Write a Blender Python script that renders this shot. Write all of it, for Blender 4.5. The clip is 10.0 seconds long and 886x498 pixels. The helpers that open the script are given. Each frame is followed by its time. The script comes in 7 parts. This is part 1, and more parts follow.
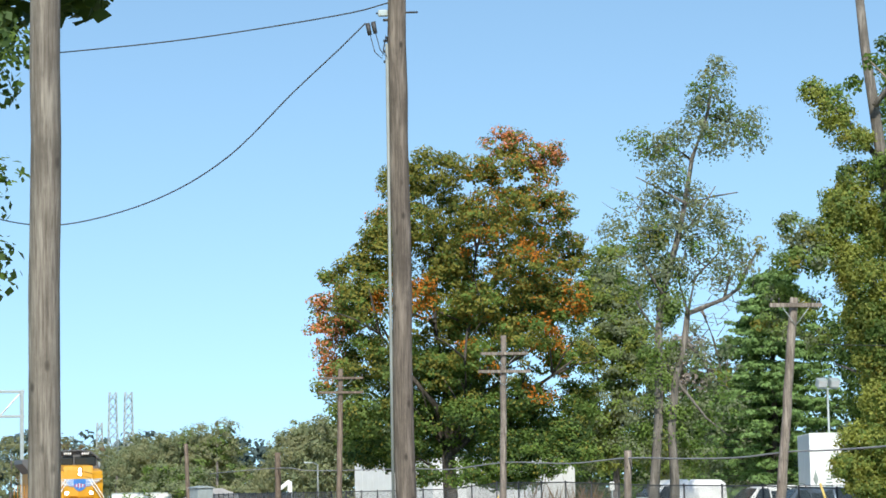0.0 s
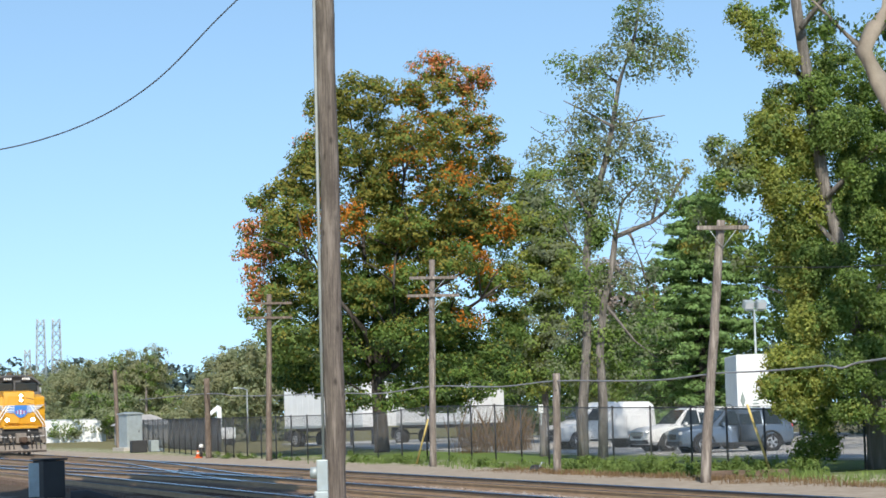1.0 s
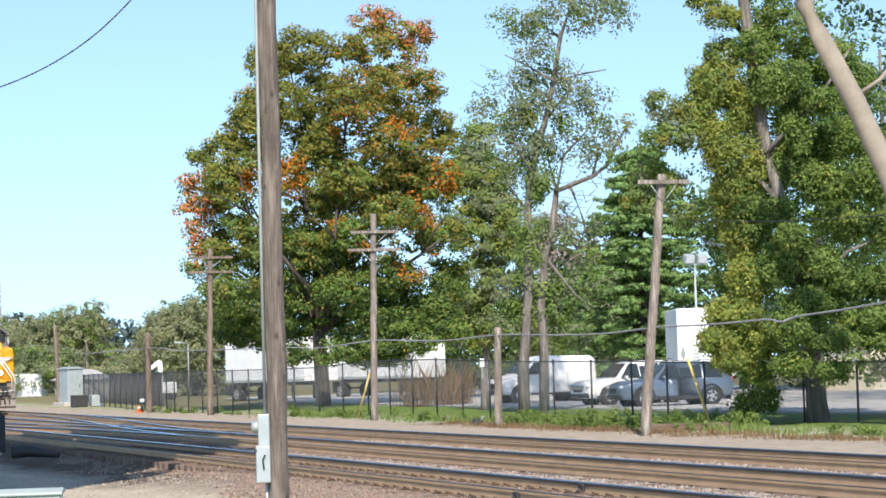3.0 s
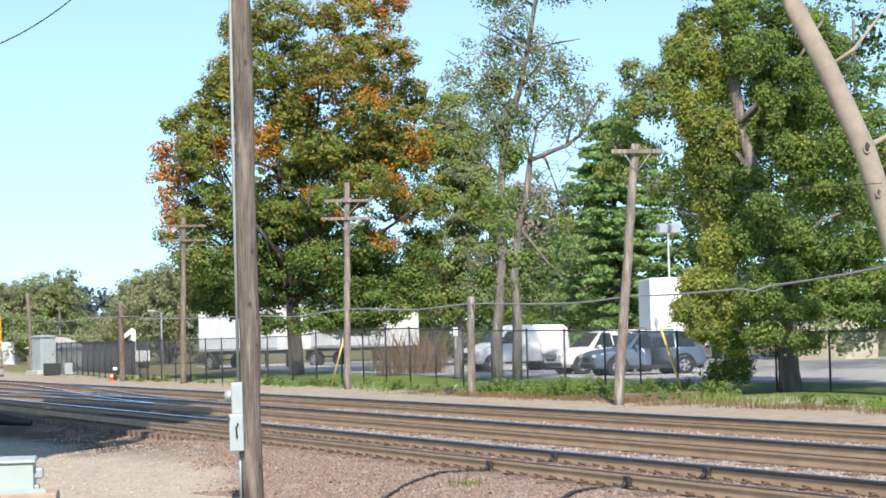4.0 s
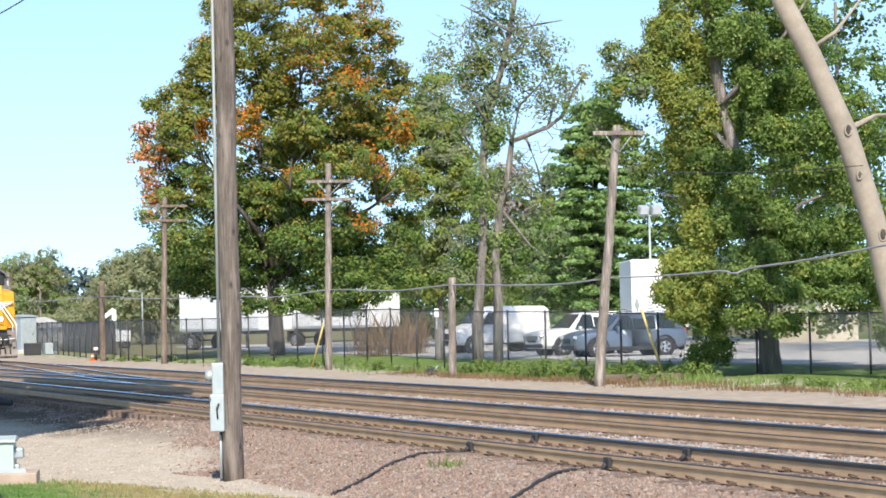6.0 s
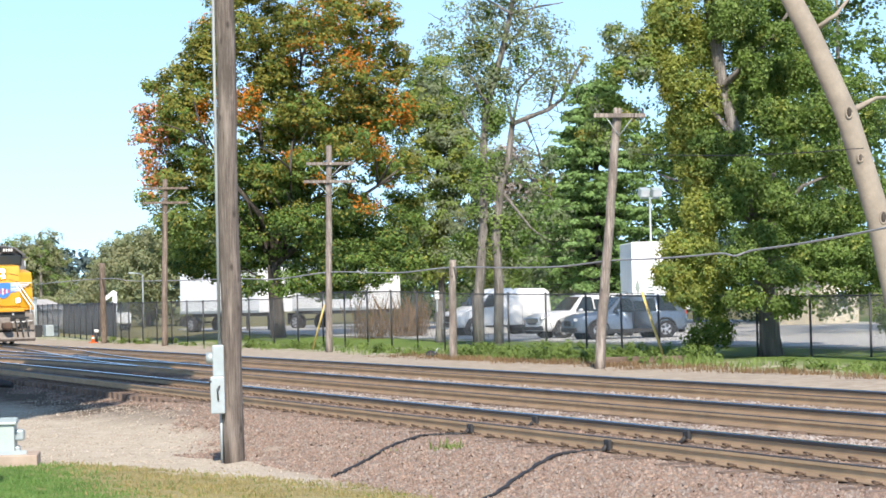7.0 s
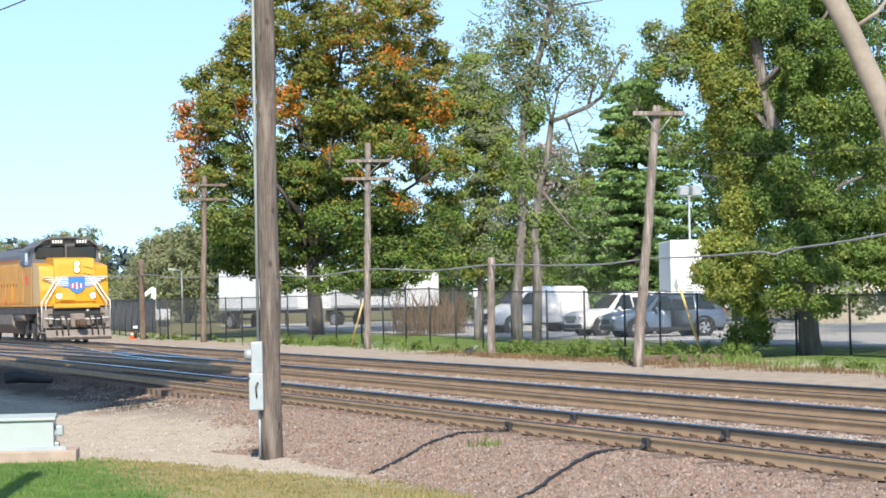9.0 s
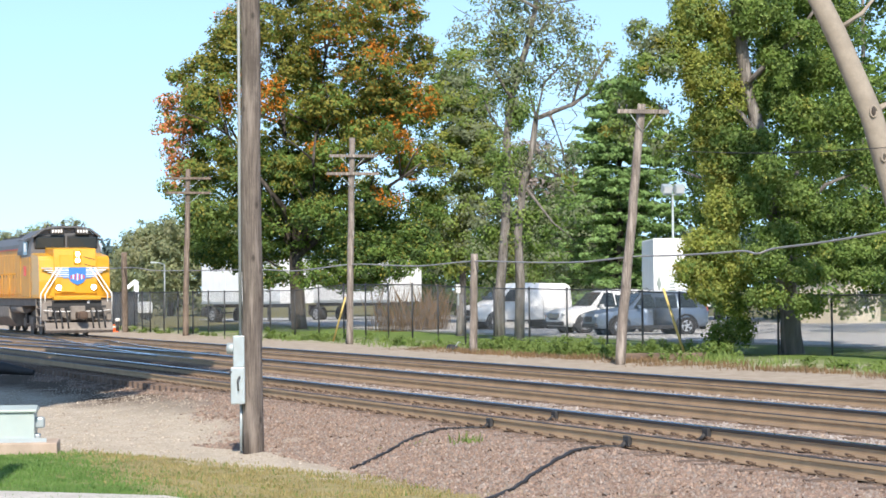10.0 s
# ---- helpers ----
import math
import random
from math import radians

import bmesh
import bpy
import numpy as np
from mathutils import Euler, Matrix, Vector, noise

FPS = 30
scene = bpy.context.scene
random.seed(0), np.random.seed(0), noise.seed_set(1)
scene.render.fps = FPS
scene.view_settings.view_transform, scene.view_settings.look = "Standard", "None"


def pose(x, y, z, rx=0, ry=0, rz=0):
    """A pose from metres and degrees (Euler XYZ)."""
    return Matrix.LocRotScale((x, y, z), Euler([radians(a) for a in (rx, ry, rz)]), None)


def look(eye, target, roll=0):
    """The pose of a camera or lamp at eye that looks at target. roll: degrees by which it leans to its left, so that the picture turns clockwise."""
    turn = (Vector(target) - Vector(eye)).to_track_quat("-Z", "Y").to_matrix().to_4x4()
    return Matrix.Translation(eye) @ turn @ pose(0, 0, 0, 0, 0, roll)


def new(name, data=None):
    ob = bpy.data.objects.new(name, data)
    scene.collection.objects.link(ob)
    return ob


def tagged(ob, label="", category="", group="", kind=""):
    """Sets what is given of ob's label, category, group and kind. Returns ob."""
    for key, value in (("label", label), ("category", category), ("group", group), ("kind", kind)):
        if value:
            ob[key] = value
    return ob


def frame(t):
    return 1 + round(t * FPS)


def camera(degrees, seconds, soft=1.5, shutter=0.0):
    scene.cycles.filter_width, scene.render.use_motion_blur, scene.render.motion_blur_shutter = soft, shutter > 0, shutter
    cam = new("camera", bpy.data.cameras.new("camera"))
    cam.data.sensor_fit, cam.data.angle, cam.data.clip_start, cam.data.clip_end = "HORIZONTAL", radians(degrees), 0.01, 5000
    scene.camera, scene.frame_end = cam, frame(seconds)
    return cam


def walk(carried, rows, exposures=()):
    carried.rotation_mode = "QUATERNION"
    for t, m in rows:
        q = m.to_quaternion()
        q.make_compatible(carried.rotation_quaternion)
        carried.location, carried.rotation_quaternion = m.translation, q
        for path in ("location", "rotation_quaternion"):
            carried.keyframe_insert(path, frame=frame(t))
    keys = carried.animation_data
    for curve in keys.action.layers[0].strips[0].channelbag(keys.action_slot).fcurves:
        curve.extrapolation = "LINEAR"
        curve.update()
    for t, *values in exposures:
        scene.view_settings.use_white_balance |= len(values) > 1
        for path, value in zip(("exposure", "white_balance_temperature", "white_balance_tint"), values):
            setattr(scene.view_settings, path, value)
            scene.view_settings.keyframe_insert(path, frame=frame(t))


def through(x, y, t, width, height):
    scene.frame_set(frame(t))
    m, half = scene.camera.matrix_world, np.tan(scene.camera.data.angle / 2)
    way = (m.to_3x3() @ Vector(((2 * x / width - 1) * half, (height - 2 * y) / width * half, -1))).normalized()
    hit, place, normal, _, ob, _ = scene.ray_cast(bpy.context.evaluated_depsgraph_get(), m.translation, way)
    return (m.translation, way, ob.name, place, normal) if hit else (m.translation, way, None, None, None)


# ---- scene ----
# ---- camera ----
cam = camera(21.15, 10.0, soft=1.65)
walk(cam, [
    (0, pose(0, 0, 1.783, 95.7918, 1.1354, 73.3637)),
    (0.5, pose(0, 0, 1.783, 94.5544, 1.4553, 72.5108)),
    (1, pose(0, 0, 1.783, 93.9268, 1.6175, 71.6643)),
    (1.5, pose(0, 0, 1.783, 93.0360, 1.8395, 70.7866)),
    (2, pose(0, 0, 1.783, 92.9953, 1.7654, 70.4234)),
    (3.3, pose(0, 0, 1.783, 92.5638, 1.6408, 70.0766)),
    (3.5, pose(0, 0, 1.783, 92.2306, 1.4982, 70.0640)),
    (4, pose(0, 0, 1.783, 92.0117, 1.6093, 69.6063)),
    (4.5, pose(0, 0, 1.783, 91.8885, 1.5423, 69.3391)),
    (5, pose(0, 0, 1.783, 91.7286, 1.4672, 69.2728)),
    (6.5, pose(0, 0, 1.783, 91.3846, 1.4394, 69.0856)),
    (7, pose(0, 0, 1.783, 91.1155, 1.3974, 69.1605)),
    (7.5, pose(0, 0, 1.783, 90.9813, 1.3554, 69.4167)),
    (8, pose(0, 0, 1.783, 90.9897, 1.1215, 69.9253)),
    (8.5, pose(0, 0, 1.783, 91.0807, 1.1346, 70.1322)),
    (9, pose(0, 0, 1.783, 91.0748, 1.1998, 70.0890)),
    (9.5, pose(0, 0, 1.783, 91.0393, 0.9721, 69.9807)),
    (10, pose(0, 0, 1.783, 90.9704, 0.6061, 69.6738)),
], exposures=[(0, 0.16, 6500, 6), (0.5, 0.08, 6500, 8), (1, 0.12, 6500, 10), (2, 0.38, 6550, 13), (3.5, 0.52, 6600, 13), (6.5, 0.62, 6600, 13), (10, 0.52, 6600, 13)])

# ---- light ----
SUN_TO = Vector((0.716, -0.203, 0.669)).normalized()
world = bpy.data.worlds.new("sky")
scene.world = world
world.use_nodes = True
_nt = world.node_tree
_sky = _nt.nodes.new("ShaderNodeTexSky")
_sky.sky_type = "NISHITA"
_sky.sun_disc = False
_sky.sun_elevation = math.asin(SUN_TO.z)
_sky.sun_rotation = math.atan2(SUN_TO.x, SUN_TO.y)
_sky.air_density, _sky.dust_density, _sky.ozone_density = 1.0, 0.3, 2.5
_tc = _nt.nodes.new("ShaderNodeTexCoord")
_mp = _nt.nodes.new("ShaderNodeMapping")
_mp.inputs["Location"].default_value = (0, 0, 0.14)
_nt.links.new(_tc.outputs["Generated"], _mp.inputs[0])
_nt.links.new(_mp.outputs[0], _sky.inputs[0])
_hue = _nt.nodes.new("ShaderNodeMix")
_hue.data_type, _hue.blend_type = "RGBA", "MULTIPLY"
_hue.inputs[0].default_value = 1.0
_hue.inputs[7].default_value = (0.95, 1.0, 0.94, 1)
_nt.links.new(_sky.outputs[0], _hue.inputs[6])
_nt.links.new(_hue.outputs[2], _nt.nodes["Background"].inputs[0])
_nt.nodes["Background"].inputs[1].default_value = 0.185
sun = new("sun", bpy.data.lights.new("sun", "SUN"))
sun.data.energy, sun.data.angle, sun.data.color = 4.5, radians(0.53), (1.0, 0.93, 0.81)
sun.matrix_world = look(SUN_TO * 100, (0, 0, 0))


# ---- materials ----
def nodes_of(name):
    m = bpy.data.materials.new(name)
    m.use_nodes = True
    nt = m.node_tree
    return m, nt, nt.nodes["Principled BSDF"]


def add_noise(nt, vec, scale, detail=4, rough=0.6):
    n = nt.nodes.new("ShaderNodeTexNoise")
    n.inputs["Scale"].default_value, n.inputs["Detail"].default_value = scale, detail
    n.inputs["Roughness"].default_value = rough
    nt.links.new(vec, n.inputs["Vector"])
    return n.outputs["Fac"]


def ramp(nt, fac, stops):
    r = nt.nodes.new("ShaderNodeValToRGB")
    els = r.color_ramp.elements
    while len(els) < len(stops):
        els.new(0.5)
    for e, (p, c) in zip(els, stops):
        e.position, e.color = p, (*c, 1)
    nt.links.new(fac, r.inputs[0])
    return r.outputs[0]


def mixc(nt, fac, a, b, mode="MIX"):
    n = nt.nodes.new("ShaderNodeMix")
    n.data_type, n.blend_type = "RGBA", mode
    for sock, v in ((n.inputs[0], fac), (n.inputs[6], a), (n.inputs[7], b)):
        if isinstance(v, (int, float)):
            sock.default_value = v
        elif isinstance(v, tuple):
            sock.default_value = (*v, 1)
        else:
            nt.links.new(v, sock)
    return n.outputs[2]


def maths(nt, op, a, b=0.0, clamp=False):
    n = nt.nodes.new("ShaderNodeMath")
    n.operation, n.use_clamp = op, clamp
    for sock, v in ((n.inputs[0], a), (n.inputs[1], b)):
        if isinstance(v, (int, float)):
            sock.default_value = v
        else:
            nt.links.new(v, sock)
    return n.outputs[0]


def bump(nt, bsdf, height, strength, dist=0.02):
    b = nt.nodes.new("ShaderNodeBump")
    b.inputs["Strength"].default_value, b.inputs["Distance"].default_value = strength, dist
    nt.links.new(height, b.inputs["Height"])
    nt.links.new(b.outputs[0], bsdf.inputs["Normal"])


def mat(name, color, rough=0.7, metal=0.0, var=0.25, scale=2.0, fine=30.0, dirt=None, dirt_amount=0.4, relief=0.2, stretch=(1, 1, 1), coat=0.0, each=0.0):
    """A plain procedural surface: two scales of variation, dirt patches and fine relief."""
    m, nt, b = nodes_of(name)
    tc = nt.nodes.new("ShaderNodeTexCoord")
    mp = nt.nodes.new("ShaderNodeMapping")
    mp.inputs["Scale"].default_value = stretch
    nt.links.new(tc.outputs["Object"], mp.inputs[0])
    v = mp.outputs[0]
    big, small = add_noise(nt, v, scale), add_noise(nt, v, fine)
    lo, hi = tuple(c * (1 - var) for c in color), tuple(min(1, c * (1 + var)) for c in color)
    col = ramp(nt, big, [(0.3, lo), (0.7, hi)])
    col = mixc(nt, var * 0.8, col, ramp(nt, small, [(0.35, lo), (0.65, hi)]))
    if dirt:
        mask = maths(nt, "MULTIPLY", ramp_fac(nt, add_noise(nt, v, scale * 1.7, 6, 0.7), 0.42, 0.68), dirt_amount)
        col = mixc(nt, mask, col, dirt)
    if each:
        info = nt.nodes.new("ShaderNodeObjectInfo")
        k = maths(nt, "MULTIPLY_ADD", info.outputs["Random"], each)
        k.node.inputs[2].default_value = 1 - each / 2
        col = mixc(nt, 1.0, col, k, "MULTIPLY")
    nt.links.new(col, b.inputs["Base Color"])
    b.inputs["Roughness"].default_value, b.inputs["Metallic"].default_value = rough, metal
    b.inputs["Coat Weight"].default_value = coat
    if relief:
        bump(nt, b, small, relief, 0.01)
    return m


def ramp_fac(nt, fac, lo, hi):
    n = nt.nodes.new("ShaderNodeMapRange")
    n.inputs[1].default_value, n.inputs[2].default_value = lo, hi
    nt.links.new(fac, n.inputs[0])
    return n.outputs[0]


def leaf_mat(name, dark, light, through=0.35):
    """Leaves: diffuse with light passing through, each leaf of its own shade."""
    m, nt, b = nodes_of(name)
    geo = nt.nodes.new("ShaderNodeNewGeometry")
    mid = tuple((a + c) / 2 for a, c in zip(dark, light))
    lo, hi = (tuple(e * 0.6 + k * 0.4 for e, k in zip(end, mid)) for end in (dark, light))
    col = ramp(nt, geo.outputs["Random Per Island"], [(0.0, lo), (0.55, mid), (1.0, hi)])
    patch = add_noise(nt, geo.outputs["Position"], 0.9, 3, 0.6)
    col = mixc(nt, 1.0, col, ramp(nt, patch, [(0.3, (0.78, 0.8, 0.8)), (0.7, (1.14, 1.1, 1.0))]), "MULTIPLY")
    nt.links.new(col, b.inputs["Base Color"])
    b.inputs["Roughness"].default_value = 0.6
    b.inputs["Specular IOR Level"].default_value = 0.22
    tr = nt.nodes.new("ShaderNodeBsdfTranslucent")
    nt.links.new(mixc(nt, 1.0, col, (1.0, 1.0, 0.55), "MULTIPLY"), tr.inputs[0])
    mx = nt.nodes.new("ShaderNodeMixShader")
    mx.inputs[0].default_value = through
    nt.links.new(b.outputs[0], mx.inputs[1])
    nt.links.new(tr.outputs[0], mx.inputs[2])
    nt.links.new(mx.outputs[0], nt.nodes["Material Output"].inputs[0])
    return m


def glow_mat(name, color, strength):
    m, nt, b = nodes_of(name)
    b.inputs["Base Color"].default_value = (*color, 1)
    b.inputs["Emission Color"].default_value = (*color, 1)
    b.inputs["Emission Strength"].default_value = strength
    return m


def glass_mat(name, tint=(0.03, 0.04, 0.045)):
    m, nt, b = nodes_of(name)
    b.inputs["Base Color"].default_value = (*tint, 1)
    b.inputs["Roughness"].default_value = 0.04
    b.inputs["Specular IOR Level"].default_value = 0.4
    return m


def pole_mat(name, a, b_):
    """Weathered round timber: long upright grain, checks and stains."""
    m, nt, b = nodes_of(name)
    tc = nt.nodes.new("ShaderNodeTexCoord")
    mp = nt.nodes.new("ShaderNodeMapping")
    mp.inputs["Scale"].default_value = (1, 1, 0.045)
    nt.links.new(tc.outputs["Object"], mp.inputs[0])
    grain = add_noise(nt, mp.outputs[0], 40, 6, 0.75)
    stain = add_noise(nt, tc.outputs["Object"], 1.6, 5, 0.65)
    col = ramp(nt, grain, [(0.33, tuple(c * 0.45 for c in a)), (0.46, a), (0.68, b_)])
    col = mixc(nt, ramp_fac(nt, stain, 0.4, 0.75), col, tuple(c * 0.62 for c in a))
    mk = nt.nodes.new("ShaderNodeMapping")
    mk.inputs["Scale"].default_value = (1, 1, 0.55)
    nt.links.new(tc.outputs["Object"], mk.inputs[0])
    kn = nt.nodes.new("ShaderNodeTexVoronoi")
    kn.inputs["Scale"].default_value = 4.5
    nt.links.new(mk.outputs[0], kn.inputs["Vector"])
    col = mixc(nt, ramp_fac(nt, kn.outputs["Distance"], 0.17, 0.07), col, tuple(c * 0.4 for c in a))
    mc = nt.nodes.new("ShaderNodeMapping")
    mc.inputs["Scale"].default_value = (1, 1, 0.10)
    nt.links.new(tc.outputs["Object"], mc.inputs[0])
    crack = add_noise(nt, mc.outputs[0], 14, 3, 0.5)
    col = mixc(nt, ramp_fac(nt, crack, 0.66, 0.74), col, tuple(c * 0.35 for c in a))
    col = mixc(nt, ramp_fac(nt, add_noise(nt, mc.outputs[0], 9, 4, 0.6), 0.52, 0.7), col, tuple(min(0.6, c * 1.15) for c in b_))
    nt.links.new(col, b.inputs["Base Color"])
    b.inputs["Roughness"].default_value = 0.88
    bump(nt, b, grain, 0.7, 0.02)
    return m


M_POLE = pole_mat("weathered_timber", (0.205, 0.17, 0.145), (0.37, 0.325, 0.285))
M_POLE_NEAR = pole_mat("dark_weathered_timber", (0.135, 0.108, 0.09), (0.27, 0.225, 0.19))
M_POLE_BROWN = pole_mat("brown_timber", (0.165, 0.125, 0.098), (0.29, 0.228, 0.18))
M_WIRE = mat("wire_black", (0.05, 0.05, 0.055), 0.6, var=0.1)
M_CABLE = mat("cable_grey", (0.30, 0.30, 0.31), 0.6, var=0.1)
M_GALV = mat("galvanised_steel", (0.40, 0.46, 0.475), 0.5, 0.3, 0.12, 3, 40, (0.35, 0.33, 0.30), 0.3)
M_CONDUIT = mat("dull_conduit", (0.30, 0.33, 0.33), 0.65, 0.2, 0.12, 3, 40, (0.24, 0.23, 0.21), 0.3)
M_DARKSTEEL = mat("dark_steel", (0.07, 0.07, 0.075), 0.6, 0.3, 0.2)
M_FENCE = mat("black_fence_coating", (0.045, 0.048, 0.052), 0.55, 0.1, 0.2)
M_RAILHEAD = mat("rail_head_side", (0.05, 0.043, 0.04), 0.5, 0.3, 0.2, 2, 40)
# one rust in two tones: foot dimmed, web brightened to even out sunlight
M_RAILFOOT = mat("rail_foot_dusty_rust_dimmed", (0.27, 0.19, 0.125), 0.9, 0.0, 0.22, 1.5, 50, (0.2, 0.14, 0.09), 0.4)
M_RAILSIDE = mat("rail_rust_sunlit", (0.50, 0.345, 0.205), 0.85, 0.0, 0.16, 1.5, 50, (0.38, 0.255, 0.15), 0.4)
M_RAILTOP = mat("rail_polished", (0.62, 0.64, 0.68), 0.22, 1.0, 0.12, 3, 60, relief=0.05)
M_CLIP = mat("clip_dark_rust", (0.12, 0.08, 0.055), 0.8, 0.1, 0.25)
M_TIE = mat("creosoted_sleeper", (0.13, 0.09, 0.068), 0.9, 0, 0.35, 4, 40, (0.30, 0.22, 0.17), 0.4, 0.5, (0.3, 1, 1), each=0.5)
M_STONE = mat("ballast_stone", (0.36, 0.265, 0.225), 0.9, 0, 0.3, 6, 60, each=0.3)
M_BARK = pole_mat("tree_bark", (0.15, 0.132, 0.115), (0.29, 0.262, 0.235))
M_BARKPALE = mat("pale_bark", (0.33, 0.28, 0.225), 0.9, 0, 0.22, 1.5, 22, (0.22, 0.185, 0.15), 0.5, 0.6)
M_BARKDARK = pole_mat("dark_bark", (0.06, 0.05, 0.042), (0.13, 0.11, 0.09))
M_WHITE = mat("white_paint", (0.80, 0.815, 0.825), 0.4, 0, 0.04, 1, 20, (0.6, 0.58, 0.54), 0.2, 0.05)
M_TYRE = mat("tyre_rubber", (0.035, 0.035, 0.036), 0.85, 0, 0.3)
M_RIM = mat("alloy_rim", (0.55, 0.55, 0.56), 0.35, 0.7, 0.15)
M_GLASS = glass_mat("dark_glass")
M_BLACK = mat("black_plastic", (0.03, 0.03, 0.032), 0.6, 0, 0.2)
M_YELLOWGUARD = mat("yellow_guy_guard", (0.66, 0.50, 0.17), 0.5, 0, 0.15, 3, 30)
M_CONCRETE = mat("concrete", (0.50, 0.47, 0.43), 0.9, 0, 0.18, 2, 40, (0.34, 0.30, 0.26), 0.4)
M_CONEORANGE = mat("cone_orange", (0.80, 0.16, 0.04), 0.5, 0, 0.12)


# ---- building helpers ----
def mesh_of(name, bm, *materials):
    me = bpy.data.meshes.new(name)
    bm.to_mesh(me)
    bm.free()
    for m in materials:
        me.materials.append(m)
    return me


def part(name, bm, material, parent, label=""):
    """Links a bmesh as one mesh object under a thing or a part."""
    ob = new(name, mesh_of(name, bm, *(material if isinstance(material, (list, tuple)) else [material])))
    ob.parent = parent
    if label:
        ob["label"] = label
    return ob


def thing(name, m, label, category, group="", kind=""):
    ob = new(name)
    ob.empty_display_size = 0.2
    ob.matrix_world = m
    return tagged(ob, label, category, group, kind)


def box(bm, c, s, bevel=0.0, rot=None):
    """A box of centre c and size s, with bevelled edges."""
    r = bmesh.ops.create_cube(bm, size=1.0)
    vs = r["verts"]
    m = Matrix.Translation(c) @ (rot.to_4x4() if rot else Matrix.Identity(4)) @ Matrix.Diagonal((*s, 1))
    bmesh.ops.transform(bm, matrix=m, verts=vs)
    if bevel:
        es = list({e for v in vs for e in v.link_edges})
        bmesh.ops.bevel(bm, geom=es, offset=bevel, segments=2, affect="EDGES", profile=0.5)
    return bm


def rod(bm, a, b, r0, r1=None, n=8, smooth=True):
    """A round bar from a to b."""
    a, b = Vector(a), Vector(b)
    r1 = r0 if r1 is None else r1
    q = (b - a).to_track_quat("Z", "Y").to_matrix()
    rings = []
    for p, r in ((a, r0), (b, r1)):
        rings.append([bm.verts.new(p + q @ Vector((r * math.cos(2 * math.pi * k / n), r * math.sin(2 * math.pi * k / n), 0))) for k in range(n)])
    for k in range(n):
        f = bm.faces.new((rings[0][k], rings[0][(k + 1) % n], rings[1][(k + 1) % n], rings[1][k]))
        f.smooth = smooth
    bm.faces.new(rings[0][::-1])
    bm.faces.new(rings[1])
    return bm


def tube(bm, pts, radii, n=8):
    """A smooth tapering tube along points."""
    pts = [Vector(p) for p in pts]
    if not isinstance(radii, (list, tuple)):
        radii = [radii] * len(pts)
    prev = None
    for i, p in enumerate(pts):
        d = (pts[min(i + 1, len(pts) - 1)] - pts[max(i - 1, 0)]).normalized()
        q = d.to_track_quat("Z", "Y").to_matrix()
        ring = [bm.verts.new(p + q @ Vector((radii[i] * math.cos(2 * math.pi * k / n), radii[i] * math.sin(2 * math.pi * k / n), 0))) for k in range(n)]
        if prev:
            best = min(range(n), key=lambda s: (ring[s].co - prev[0].co).length)
            ring = ring[best:] + ring[:best]
            for k in range(n):
                bm.faces.new((prev[k], prev[(k + 1) % n], ring[(k + 1) % n], ring[k])).smooth = True
        else:
            bm.faces.new(ring[::-1])
        prev = ring
    bm.faces.new(prev)
    return bm


def extrude_profile(bm, prof, a, b, axis="x", bevel=0.0):
    """A closed profile drawn between a and b along an axis; prof gives the two other coordinates."""
    def at(s, u, v):
        return {"x": (s, u, v), "y": (u, s, v), "z": (u, v, s)}[axis]
    r0 = [bm.verts.new(at(a, *p)) for p in prof]
    r1 = [bm.verts.new(at(b, *p)) for p in prof]
    n = len(prof)
    fs = [bm.faces.new((r0[k], r0[(k + 1) % n], r1[(k + 1) % n], r1[k])) for k in range(n)]
    fs += [bm.faces.new(r0[::-1]), bm.faces.new(r1)]
    bmesh.ops.recalc_face_normals(bm, faces=fs)
    if bevel:
        es = list({e for f in fs for e in f.edges})
        bmesh.ops.bevel(bm, geom=es, offset=bevel, segments=2, affect="EDGES", profile=0.5)
    return bm


def B():
    return bmesh.new()


def soup(name, verts, faces, mats, mat_index=None, smooth=False):
    """A mesh object from arrays, for what is uncountable."""
    me = bpy.data.meshes.new(name)
    nv, (nf, k) = len(verts), faces.shape
    me.vertices.add(nv)
    me.vertices.foreach_set("co", np.asarray(verts, np.float32).ravel())
    me.loops.add(nf * k)
    me.loops.foreach_set("vertex_index", np.asarray(faces, np.int32).ravel())
    me.polygons.add(nf)
    me.polygons.foreach_set("loop_start", np.arange(0, nf * k, k, dtype=np.int32))
    for m in mats:
        me.materials.append(m)
    if mat_index is not None:
        me.polygons.foreach_set("material_index", np.asarray(mat_index, np.int32))
    me.update(calc_edges=True)
    me.validate()
    return new(name, me)


rng = np.random.default_rng(7)


# ---- ground ----
def smooth01(v, a, b):
    t = np.clip((v - a) / (b - a), 0, 1)
    return t * t * (3 - 2 * t)


def ground_z(x, y):
    """Height of the ground: lawn, ballast bank with three tracks, service strip, yards behind the fence."""
    x, y = np.asarray(x, float), np.asarray(y, float)
    z = -0.50 + 0.305 * smooth01(y, 9.0, 11.6) - 0.135 * smooth01(y, 22.3, 24.5)
    z = z - 0.17 * smooth01(-x, 43, 51) * smooth01(12.1 - y, 0, 0.7) * smooth01(y, 9.0, 11.0)
    z = z + 0.16 * smooth01(y, 30, 37) + 0.02 * np.sin(x * 0.35) * np.cos(y * 0.5) * ((y < 11) | (y > 24))
    return z


